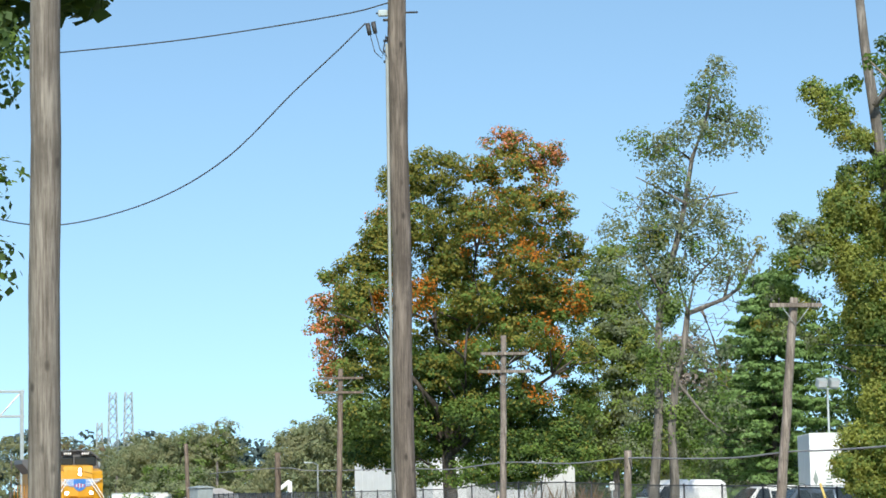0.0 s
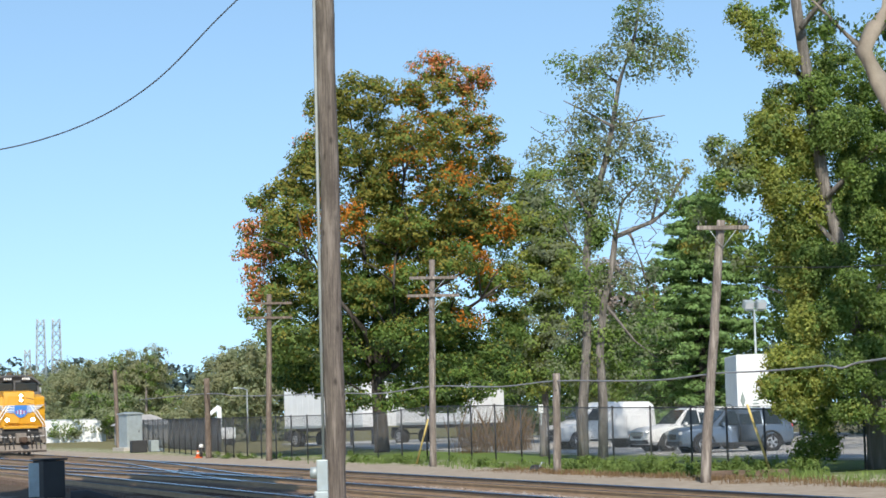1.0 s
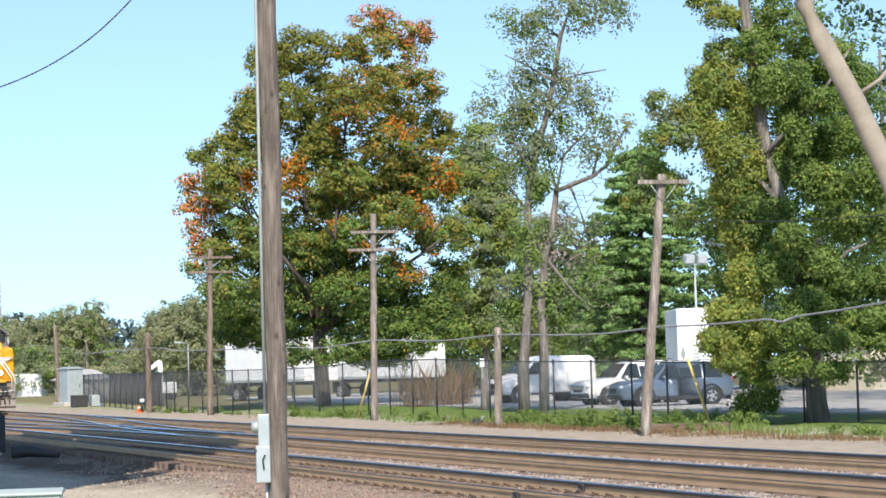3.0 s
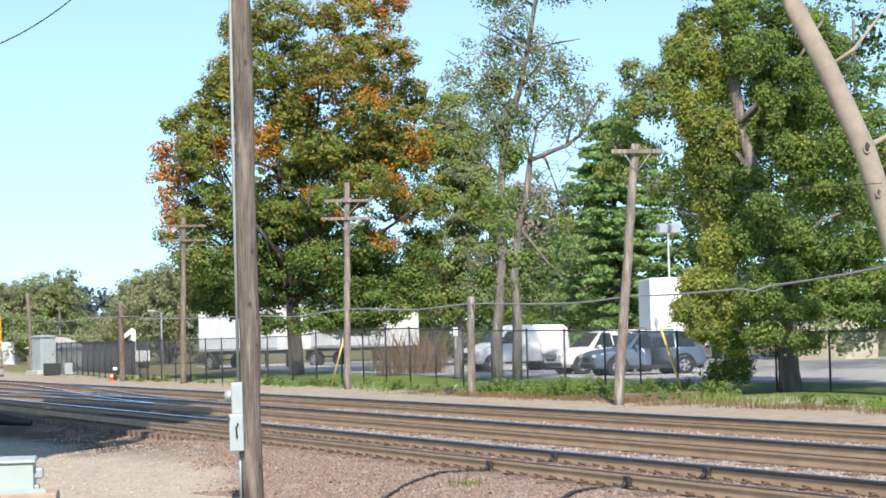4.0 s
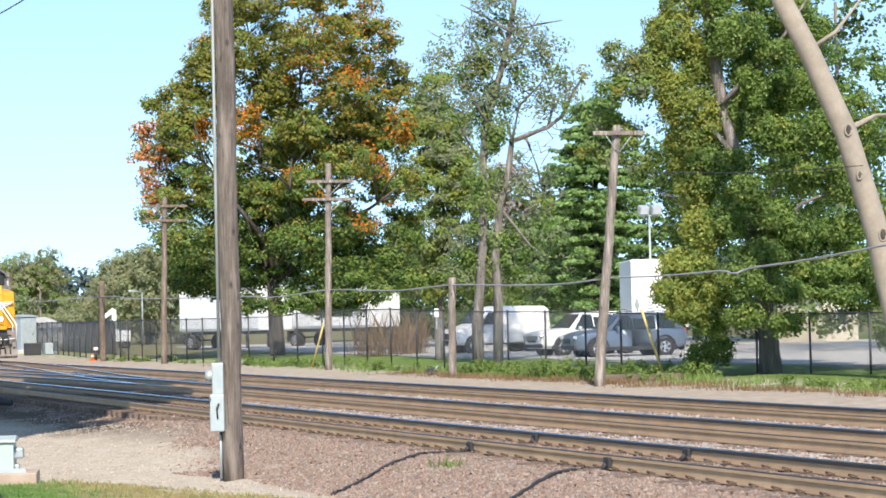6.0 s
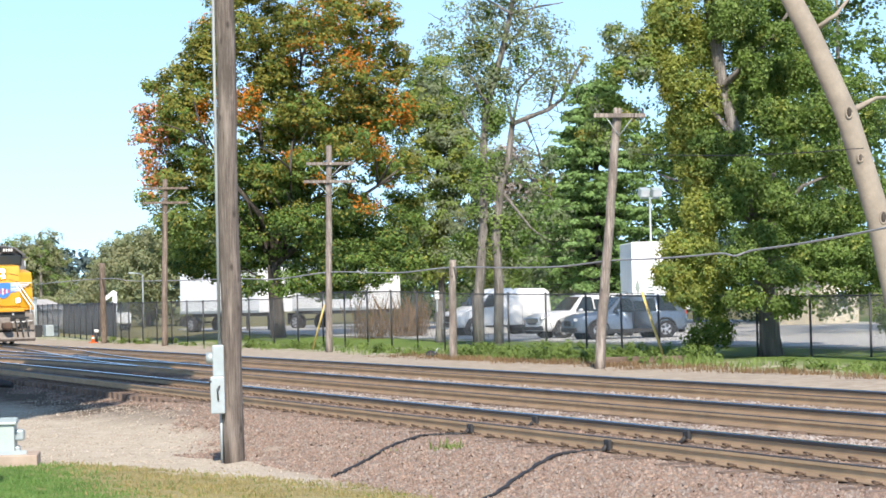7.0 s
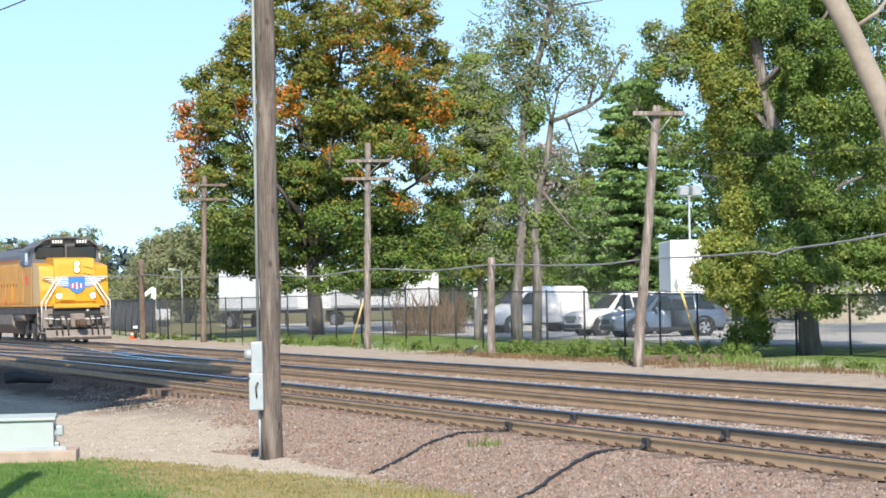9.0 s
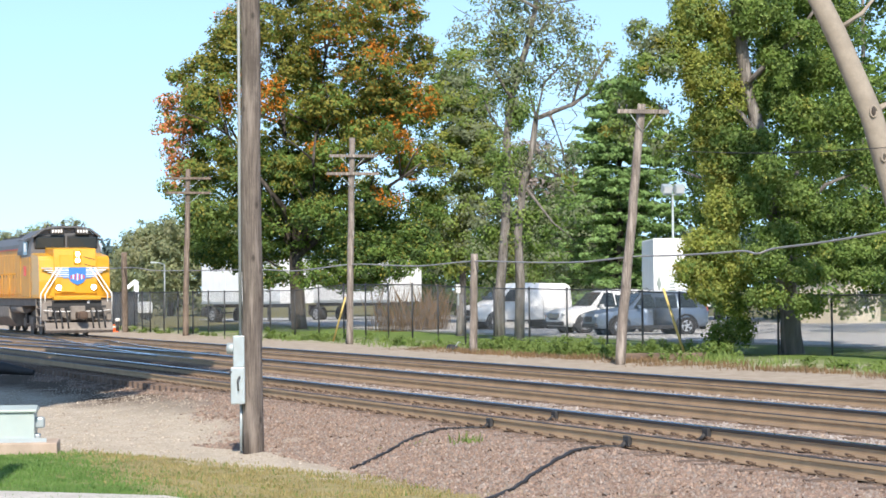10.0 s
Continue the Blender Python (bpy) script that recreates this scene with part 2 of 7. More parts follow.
def grid_ground():
    xs = np.concatenate([[-4000, -2000, -1000, -600, -400, -300], np.arange(-240, -60, 4), np.arange(-60, -16, 0.35), np.arange(-16, 12, 2), [20, 40, 100, 400, 1500]])
    ys = np.concatenate([[-1500, -400, -100, -40, -15, -5, 0, 3], np.arange(5, 13, 0.2), np.arange(13, 22, 1.5), np.arange(22, 40, 0.8), [44, 50, 60, 80, 120, 200, 400, 1000, 3000]])
    X, Y = np.meshgrid(xs, ys)
    Z = ground_z(X, Y)
    near = (X > -70) & (X < -10) & (Y < 12.5)
    Z = Z + near * rng.normal(0, 0.012, X.shape)
    n, m = len(xs), len(ys)
    v = np.stack([X.ravel(), Y.ravel(), Z.ravel()], 1)
    i = (np.arange(m - 1)[:, None] * n + np.arange(n - 1)[None]).ravel()
    ob = soup("ground", v, np.stack([i, i + 1, i + n + 1, i + n], 1), [ground_mat()])
    return tagged(ob, "railway ground of lawn, dry gravel, ballast and weedy dirt", "ground", kind="structure")


def ground_mat():
    m, nt, b = nodes_of("ground_surface")
    geo = nt.nodes.new("ShaderNodeNewGeometry")
    sep = nt.nodes.new("ShaderNodeSeparateXYZ")
    nt.links.new(geo.outputs["Position"], sep.inputs[0])
    pos, Y, X = geo.outputs["Position"], sep.outputs[1], sep.outputs[0]
    n_big, n_mid, n_fine = add_noise(nt, pos, 0.35, 5), add_noise(nt, pos, 2.2, 6, 0.7), add_noise(nt, pos, 22, 4, 0.7)
    vor = nt.nodes.new("ShaderNodeTexVoronoi")
    vor.inputs["Scale"].default_value = 18
    nt.links.new(pos, vor.inputs["Vector"])
    wob = maths(nt, "MULTIPLY_ADD", maths(nt, "SUBTRACT", n_big, 0.5), 2.6)
    Yw = maths(nt, "ADD", Y, wob)
    Yw = maths(nt, "ADD", Yw, maths(nt, "MULTIPLY", maths(nt, "SUBTRACT", n_mid, 0.5), 1.2))
    stone = ramp(nt, vor.outputs["Distance"], [(0.0, (0.43, 0.33, 0.28)), (0.35, (0.33, 0.245, 0.20)), (0.7, (0.13, 0.09, 0.07))])
    ballast = mixc(nt, 0.6, ramp(nt, n_fine, [(0.3, (0.17, 0.12, 0.095)), (0.7, (0.42, 0.325, 0.27))]), stone)
    ballast = mixc(nt, 0.35, ballast, ramp(nt, n_mid, [(0.3, (0.25, 0.175, 0.13)), (0.7, (0.40, 0.31, 0.255))]))
    dirt = mixc(nt, 0.5, ramp(nt, n_mid, [(0.3, (0.33, 0.275, 0.205)), (0.7, (0.58, 0.51, 0.415))]), ramp(nt, n_fine, [(0.3, (0.30, 0.25, 0.19)), (0.7, (0.60, 0.53, 0.44))]))
    lawn = mixc(nt, 0.5, ramp(nt, n_mid, [(0.3, (0.10, 0.17, 0.04)), (0.7, (0.17, 0.25, 0.075))]), ramp(nt, n_fine, [(0.3, (0.07, 0.13, 0.02)), (0.7, (0.19, 0.26, 0.07))]))
    dry = mixc(nt, 0.5, ramp(nt, n_mid, [(0.3, (0.25, 0.20, 0.09)), (0.7, (0.36, 0.30, 0.15))]), ramp(nt, n_fine, [(0.3, (0.17, 0.16, 0.06)), (0.7, (0.40, 0.34, 0.19))]))
    # a slanting edge between lawn, dry lawn and gravel on the near side
    S = maths(nt, "SUBTRACT", Yw, maths(nt, "MULTIPLY", maths(nt, "ADD", X, 33.6), 0.30))
    G = maths(nt, "ADD", Yw, maths(nt, "MULTIPLY", maths(nt, "ADD", X, 33.6), 0.06))
    col = mixc(nt, ramp_fac(nt, G, 6.6, 7.3), lawn, dry)
    col = mixc(nt, ramp_fac(nt, S, 7.35, 7.75), col, dirt)
    west = maths(nt, "ADD", X, maths(nt, "MULTIPLY", maths(nt, "SUBTRACT", n_mid, 0.5), 0.8))
    col = mixc(nt, ramp_fac(nt, west, -34.0, -34.5), col, dirt)
    bank = maths(nt, "SUBTRACT", Yw, maths(nt, "MULTIPLY", ramp_fac(nt, west, -33.0, -46.0), 1.9))
    col = mixc(nt, ramp_fac(nt, bank, 9.4, 10.9), col, ballast)
    # dark littered soil that also deepens the tree shade by the near track
    shade_soil = ramp(nt, n_fine, [(0.3, (0.05, 0.038, 0.028)), (0.7, (0.17, 0.125, 0.09))])
    litter_shade = maths(nt, "MULTIPLY", ramp_fac(nt, west, -39.0, -47.0), ramp_fac(nt, Yw, 9.9, 11.0))
    col = mixc(nt, maths(nt, "MULTIPLY", litter_shade, ramp_fac(nt, Y, 12.4, 12.1)), col, shade_soil)
    strip = mixc(nt, 0.55, dirt, ramp(nt, n_mid, [(0.35, (0.20, 0.15, 0.11)), (0.65, (0.40, 0.33, 0.26))]))
    col = mixc(nt, ramp_fac(nt, Yw, 22.6, 23.8), col, strip)
    weeds = mixc(nt, ramp_fac(nt, n_mid, 0.4, 0.6), ramp(nt, n_fine, [(0.3, (0.10, 0.16, 0.03)), (0.7, (0.19, 0.26, 0.06))]), dirt)
    col = mixc(nt, ramp_fac(nt, Yw, 28.8, 30.2), col, weeds)
    field = ramp(nt, n_mid, [(0.3, (0.085, 0.14, 0.03)), (0.7, (0.16, 0.22, 0.06))])
    scrub = mixc(nt, 0.5, ramp(nt, n_mid, [(0.3, (0.14, 0.13, 0.055)), (0.7, (0.24, 0.21, 0.10))]), ramp(nt, n_fine, [(0.3, (0.12, 0.12, 0.05)), (0.7, (0.26, 0.23, 0.12))]))
    field = mixc(nt, ramp_fac(nt, X, -118.0, -135.0), field, scrub)
    col = mixc(nt, ramp_fac(nt, Yw, 31.5, 33.5), col, field)
    col = mixc(nt, ramp_fac(nt, X, -190.0, -215.0), col, scrub)
    nt.links.new(col, b.inputs["Base Color"])
    b.inputs["Roughness"].default_value = 0.95
    b.inputs["Specular IOR Level"].default_value = 0.15
    bump(nt, b, n_fine, 0.6, 0.03)
    return m


ground = grid_ground()


def lot(name, corners, z, label):
    bm = B()
    top = [bm.verts.new((x, y, z)) for x, y in corners]
    low = [bm.verts.new((x, y, z - 0.4)) for x, y in corners]
    bm.faces.new(top)
    n = len(top)
    for k in range(n):
        bm.faces.new((low[k], low[(k + 1) % n], top[(k + 1) % n], top[k]))
    bmesh.ops.recalc_face_normals(bm, faces=bm.faces)
    ob = new(name, mesh_of(name, bm, mat("worn_asphalt", (0.50, 0.475, 0.44), 0.9, 0, 0.12, 0.5, 25, (0.38, 0.36, 0.33), 0.4)))
    return tagged(ob, label, "pavement", kind="structure")


lot("pavement", [(-160, 41.2), (-110, 36.8), (-76, 37.0), (-40, 37.2), (-40, 45.5), (-74, 46.5), (-84, 60), (-160, 72)], -0.10, "pale worn asphalt of the parking lot behind the fence")

bm = B()
_path = [(-30.87, 0.71), (-25.60, 6.22), (-23.13, 6.62), (-29.79, -0.33)]
_top = [bm.verts.new((x, y, -0.455)) for x, y in _path]
_low = [bm.verts.new((x, y, -0.7)) for x, y in _path]
bm.faces.new(_top)
for k in range(4):
    bm.faces.new((_low[k], _low[(k + 1) % 4], _top[(k + 1) % 4], _top[k]))
bmesh.ops.recalc_face_normals(bm, faces=bm.faces)
tagged(new("kerb_path", mesh_of("kerb_path", bm, M_CONCRETE)), "pale concrete path at the edge of the lawn", "path", kind="structure")

# ---- tracks ----
RAILS = (("C", 13.70), ("B", 17.32), ("A", 20.91))   # far rail of each track; gauge line 1.51 m apart
HALF_RAIL = [(-0.028, 0.0), (-0.037, -0.010), (-0.037, -0.046), (-0.020, -0.053), (-0.022, -0.125), (-0.062, -0.158), (-0.064, -0.172)]
RAIL_PROFILE = HALF_RAIL + [(-u, v) for u, v in reversed(HALF_RAIL)]
RAIL_FACES = (1, 2, 2, 0, 3, 3, 3, 3, 3, 0, 2, 2, 1, 1)   # polished head, dark sides, rusty web painted sunlit, dusty foot dimmed


def rail(name, pts, parent, inner=True):
    """A rail along points on the plan, head at height zero."""
    bm = B()
    prev = None
    for i, (x, y) in enumerate(pts):
        x0, y0 = pts[max(i - 1, 0)]
        x1, y1 = pts[min(i + 1, len(pts) - 1)]
        d = Vector((x1 - x0, y1 - y0, 0)).normalized()
        nrm = Vector((-d.y, d.x, 0))
        ring = [bm.verts.new(Vector((x, y, 0)) + nrm * u + Vector((0, 0, v))) for u, v in RAIL_PROFILE]
        if prev:
            n = len(ring)
            for k in range(n):
                f = bm.faces.new((prev[k], prev[(k + 1) % n], ring[(k + 1) % n], ring[k]))
                f.material_index = RAIL_FACES[k]
        prev = ring
    bmesh.ops.recalc_face_normals(bm, faces=bm.faces)
    return part(name, bm, [M_RAILSIDE, M_RAILTOP if inner else M_RAILHEAD, M_RAILHEAD if inner else M_RAILSIDE, M_RAILFOOT], parent)


def wavy(y, x0, x1, step=8):
    n = int(abs(x1 - x0) / step)
    return [(x0 + (x1 - x0) * i / n, y) for i in range(n + 1)]


def sleeper_mesh():
    bm = B()
    box(bm, (0, 0, -0.255), (0.22, 2.6, 0.17), 0.012)
    for s in (-1, 1):
        box(bm, (0, s * 0.755, -0.172), (0.19, 0.36, 0.015))
    return mesh_of("sleeper", bm, M_TIE)


def clip_mesh():
    bm = B()
    tube(bm, [(-0.07, 0.10, -0.165), (-0.07, 0.15, -0.125), (0, 0.17, -0.115), (0.07, 0.15, -0.125), (0.07, 0.10, -0.155), (0.0, 0.075, -0.14)], 0.010, 5)
    return mesh_of("rail_clip", bm, M_CLIP)


SLEEPER, CLIP = sleeper_mesh(), clip_mesh()
tracks = {}
for key, y1 in RAILS:
    tr = thing("railway_track", pose(0, y1 - 0.755, 0), "straight railway track with rusty rails and polished heads on sleepers", "railway track", "parallel tracks")
    tracks[key] = tr
    for s in (-1, 1):
        rail("rail", wavy(s * 0.755, -420, 60), tr, s > 0)


# ---- poles, wires and fence ----
def timber_pole(name, base, top, r0, r1, label, material, arms=(), category="utility pole", group="", arm_len=1.9, arm_dir=(0.08, 0.997)):
    base, top = Vector(base), Vector(top)
    th = thing(name, Matrix.Translation(base), label, category, group)
    bm = B()
    n = 14
    h = top - base
    pts, rad = [], []
    rr = random.Random(len(name) + int(abs(base.x)))
    for i in range(n + 1):
        t = i / n
        pts.append(h * t + Vector((rr.uniform(-1, 1), rr.uniform(-1, 1), 0)) * 0.012 * (0 < i < n))
        rad.append((r0 + (r1 - r0) * t) * rr.uniform(0.975, 1.025))
    pts[0] -= Vector((0, 0, 0.4))
    tube(bm, pts, rad, 18)
    part("shaft", bm, material, th)
    d = Vector((*arm_dir, 0)).normalized()
    side = Vector((-d.y, d.x, 0))
    for down, ln in arms:
        c = h * (1 - down / h.length)
        bm = B()
        box(bm, c - side * (r1 + 0.05), (ln, 0.09, 0.115), 0.012, rot=Euler((0, 0, math.atan2(d.y, d.x))).to_matrix())
        arm = part("crossarm", bm, material, th)
        for k in (-0.46, -0.32, 0.32, 0.46):
            p = c - side * (r1 + 0.05) + d * ln * k
            b2 = rod(B(), p + Vector((0, 0, 0.055)), p + Vector((0, 0, 0.15)), 0.012)
            rod(b2, p + Vector((0, 0, 0.13)), p + Vector((0, 0, 0.2)), 0.035, 0.022)
            part("insulator", b2, M_DARKSTEEL, arm)
        for s in (-1, 1):
            a = c - side * (r1 + 0.06) + d * s * ln * 0.26
            part("brace", rod(B(), a - Vector((0, 0, 0.05)), c - side * r1 - Vector((0, 0, 0.55)), 0.012), M_GALV, th)
    return th


PB, PT = (-32.38, 9.12, -0.47), (-32.15, 9.06, 9.6)
near_pole = timber_pole("utility_pole", PB, PT, 0.152, 0.128, "weathered grey wooden utility pole with conduit and meter boxes", M_POLE_NEAR)
left_pole = timber_pole("utility_pole", (-21.72, 2.71, -0.5), (-21.54, 2.75, 9.2), 0.152, 0.128, "weathered pale wooden utility pole beside the lawn", M_POLE)


def pole_fittings():
    """Conduit, disconnect boxes, stand-off brackets and drop loops on the near pole."""
    th = near_pole
    L = Vector((-0.34, -0.94, 0))       # picture-left side of the shaft
    Fw = Vector((0.94, -0.34, 0))       # side that faces the lawn
    lean = Vector((0.23, -0.06, 10.07)) / 10.07
    def at(h, out, front=0.0):
        return lean * h + L * out + Fw * front
    conduit = part("conduit", tube(B(), [at(1.62, 0.17, 0.03), at(4, 0.165, 0.03), at(8.6, 0.15, 0.03)], 0.023, 10), M_CONDUIT, th, "grey metal conduit running up the pole")
    part("conduit", tube(B(), [at(0.0, 0.17, 0.04), at(0.66, 0.17, 0.04)], 0.02, 8), M_GALV, th)
    turn = Euler((0, 0, math.atan2(-0.94, -0.34))).to_matrix()
    bm = box(B(), at(1.41, 0.185, 0.06), (0.16, 0.22, 0.44), 0.012, rot=turn)
    up = part("meter_box", bm, M_GALV, th, "small grey metal meter box")
    part("meter", rod(B(), at(1.45, 0.24, 0.06), at(1.45, 0.36, 0.06), 0.085, 0.08, 14), M_GALV, up)
    bm = box(B(), at(0.93, 0.20, 0.08), (0.20, 0.26, 0.52), 0.014, rot=turn)
    low = part("disconnect_box", bm, M_GALV, th, "grey metal disconnect box with a lever")
    part("lever", tube(B(), [at(1.06, 0.17, 0.225), at(1.0, 0.2, 0.245), at(0.86, 0.19, 0.235)], 0.014, 6), M_DARKSTEEL, low)
    part("latch", box(B(), at(1.12, 0.30, 0.20), (0.03, 0.03, 0.03)), M_DARKSTEEL, low)
    for h in (8.35, 8.5, 8.65, 8.95):
        part("standoff", rod(B(), at(h, 0.12), at(h, 0.2), 0.02), M_DARKSTEEL, th)
    part("bolt", rod(B(), at(9.05, -0.30, 0.0), at(9.05, 0.3, 0.0), 0.014), M_DARKSTEEL, th)
    part("bracket", box(B(), at(9.05, 0.2), (0.14, 0.07, 0.09), 0.01, rot=turn), M_GALV, th)
    for k, (o, h) in enumerate(((0.34, 8.92), (0.42, 8.90))):
        part("insulator", rod(B(), at(h, o, 0.05), at(h - 0.17, o - 0.03, 0.05), 0.035, 0.03, 8), M_DARKSTEEL, th)
        part("drop_loop", tube(B(), [at(h - 0.15, o - 0.03, 0.05), at(h - 0.42, o - 0.1, 0.08), at(h - 0.52, o - 0.2, 0.08), at(h - 0.40, 0.2, 0.06), at(h - 0.2, 0.16, 0.04), at(h - 0.25, 0.14, 0.03)], 0.007, 5), M_WIRE, th)


pole_fittings()


def strung(name, pts, r, material, label, category="overhead wire", n=24):
    """A wire through support points with its sag given by the middle points (smooth curve)."""
    P = [Vector(p) for p in pts]
    P = [P[0] * 2 - P[1]] + P + [P[-1] * 2 - P[-2]]
    out = []
    for i in range(1, len(P) - 2):
        for k in range(n):
            t = k / n
            a, b, c, d = P[i - 1:i + 3]
            out.append(0.5 * ((2 * b) + (c - a) * t + (2 * a - 5 * b + 4 * c - d) * t * t + (3 * b - a - 3 * c + d) * t ** 3))
    out.append(P[-2])
    ob = new(name, mesh_of(name, tube(B(), out, r, 6), material))
    return tagged(ob, label, category)


strung("overhead_wire", [(-32.24, 8.98, 8.74), (-32.69, 8.34, 8.62), (-34.19, 6.57, 8.51), (-35.58, 4.79, 8.49), (-36.65, 3.59, 8.54), (-37.76, 2.30, 8.63)], 0.010, M_WIRE, "thin dark wire strung to the pole top")
strung("overhead_wire", [(-32.37, 8.65, 8.45), (-32.61, 8.31, 8.10), (-33.04, 7.74, 7.54), (-33.79, 6.89, 6.66), (-34.67, 5.96, 6.13), (-35.63, 4.79, 5.87), (-36.38, 3.90, 6.02), (-36.92, 3.27, 6.39), (-37.79, 2.30, 7.08)], 0.010, M_WIRE, "sagging dark service wire strung to the pole")
strung("overhead_cable", [(-163.89, 32.06, 3.22), (-123.92, 27.87, 3.10), (-117.53, 27.89, 2.89), (-112.06, 28.32, 2.81), (-100.23, 28.66, 2.72), (-95.88, 28.95, 2.63), (-88.44, 28.90, 2.79), (-83.19, 28.73, 2.69), (-79.01, 28.51, 2.62), (-73.54, 28.35, 2.70), (-67.51, 27.95, 2.58), (-62.95, 27.62, 2.53), (-59.17, 27.48, 2.62), (-56.07, 27.22, 2.60), (-53.44, 27.15, 2.62), (-51.87, 27.08, 2.64), (-50.87, 26.92, 2.56), (-50.28, 27.07, 2.67), (-47.71, 26.82, 2.75), (-45.12, 26.60, 2.87), (-41.54, 26.21, 3.05)], 0.026, M_CABLE, "grey cable strung from post to post along the fence", n=8)
strung("overhead_wire", [(-59.72, 28.75, 5.57), (-55.37, 29.02, 5.26), (-52.07, 29.33, 5.11), (-48.87, 29.35, 5.02)], 0.011, M_WIRE, "thin dark wire among the trees", n=8)

for base, top, r, arms, ln, M, lab in (
        ((-111.82, 28.14, -0.33), (-111.94, 28.37, 7.72), 0.15, ((0.45, 2.2), (1.15, 2.2)), 2.2, M_POLE_BROWN, "slender brown wooden utility pole with two crossarms"),
        ((-88.24, 28.77, -0.33), (-88.3, 28.98, 7.75), 0.14, ((0.72, 1.9), (1.42, 2.1)), 2.0, M_POLE, "grey wooden utility pole with two crossarms behind the tracks"),
        ((-59.46, 27.16, -0.33), (-59.0, 27.72, 6.8), 0.145, ((0.22, 1.5),), 1.4, M_POLE, "leaning grey wooden utility pole with a short crossarm"),):
    timber_pole("utility_pole", base, top, r, r * 0.8, lab, M, arms, group="poles along the fence")
timber_pole("wooden_post", (-73.65, 28.33, -0.33), (-73.53, 28.36, 2.95), 0.135, 0.125, "short grey wooden post carrying a cable", M_POLE, category="post")
timber_pole("wooden_post", (-124.63, 28.06, -0.33), (-123.9, 27.88, 3.9), 0.17, 0.15, "short reddish brown wooden post by the fence end", M_POLE_BROWN, category="post")
timber_pole("utility_pole", (-176.6, 32.92, -0.33), (-176.5, 32.7, 5.6), 0.17, 0.15, "dark brown wooden pole behind the equipment cabinet", M_POLE_BROWN)


def guy_guard(base, top):
    base, top = Vector(base), Vector(top)
    th = thing("guy_wire_guard", Matrix.Translation(base), "yellow plastic guard on a slanting guy wire", "guy guard", "yellow guy guards")
    part("guard", tube(B(), [Vector(), (top - base) * 0.5, top - base], [0.04, 0.04, 0.036], 8), M_YELLOWGUARD, th)
    part("anchor_rod", rod(B(), (base - top) * 0.08 - Vector((0, 0, 0.1)), Vector(), 0.012), M_DARKSTEEL, th)


guy_guard((-63.4, 31.1, -0.28), (-64.0, 30.7, 1.75))
guy_guard((-92.3, 29.4, -0.28), (-91.4, 29.65, 1.50))


# ---- chain-link fence ----
FENCE = [(-176, 33.4, 1.75), (-150.0, 31.2, 1.8), (-134.0, 29.9, 1.80), (-123.2, 29.1, 1.78), (-110.0, 29.6, 1.78), (-101.0, 30.4, 1.80), (-95.5, 30.9, 2.02), (-88.0, 31.3, 1.98), (-80.0, 31.6, 1.80), (-71.4, 32.2, 1.70), (-66.8, 32.6, 1.58), (-59.8, 34.0, 1.50), (-50.0, 36.0, 1.48), (-38.0, 38.5, 1.48)]


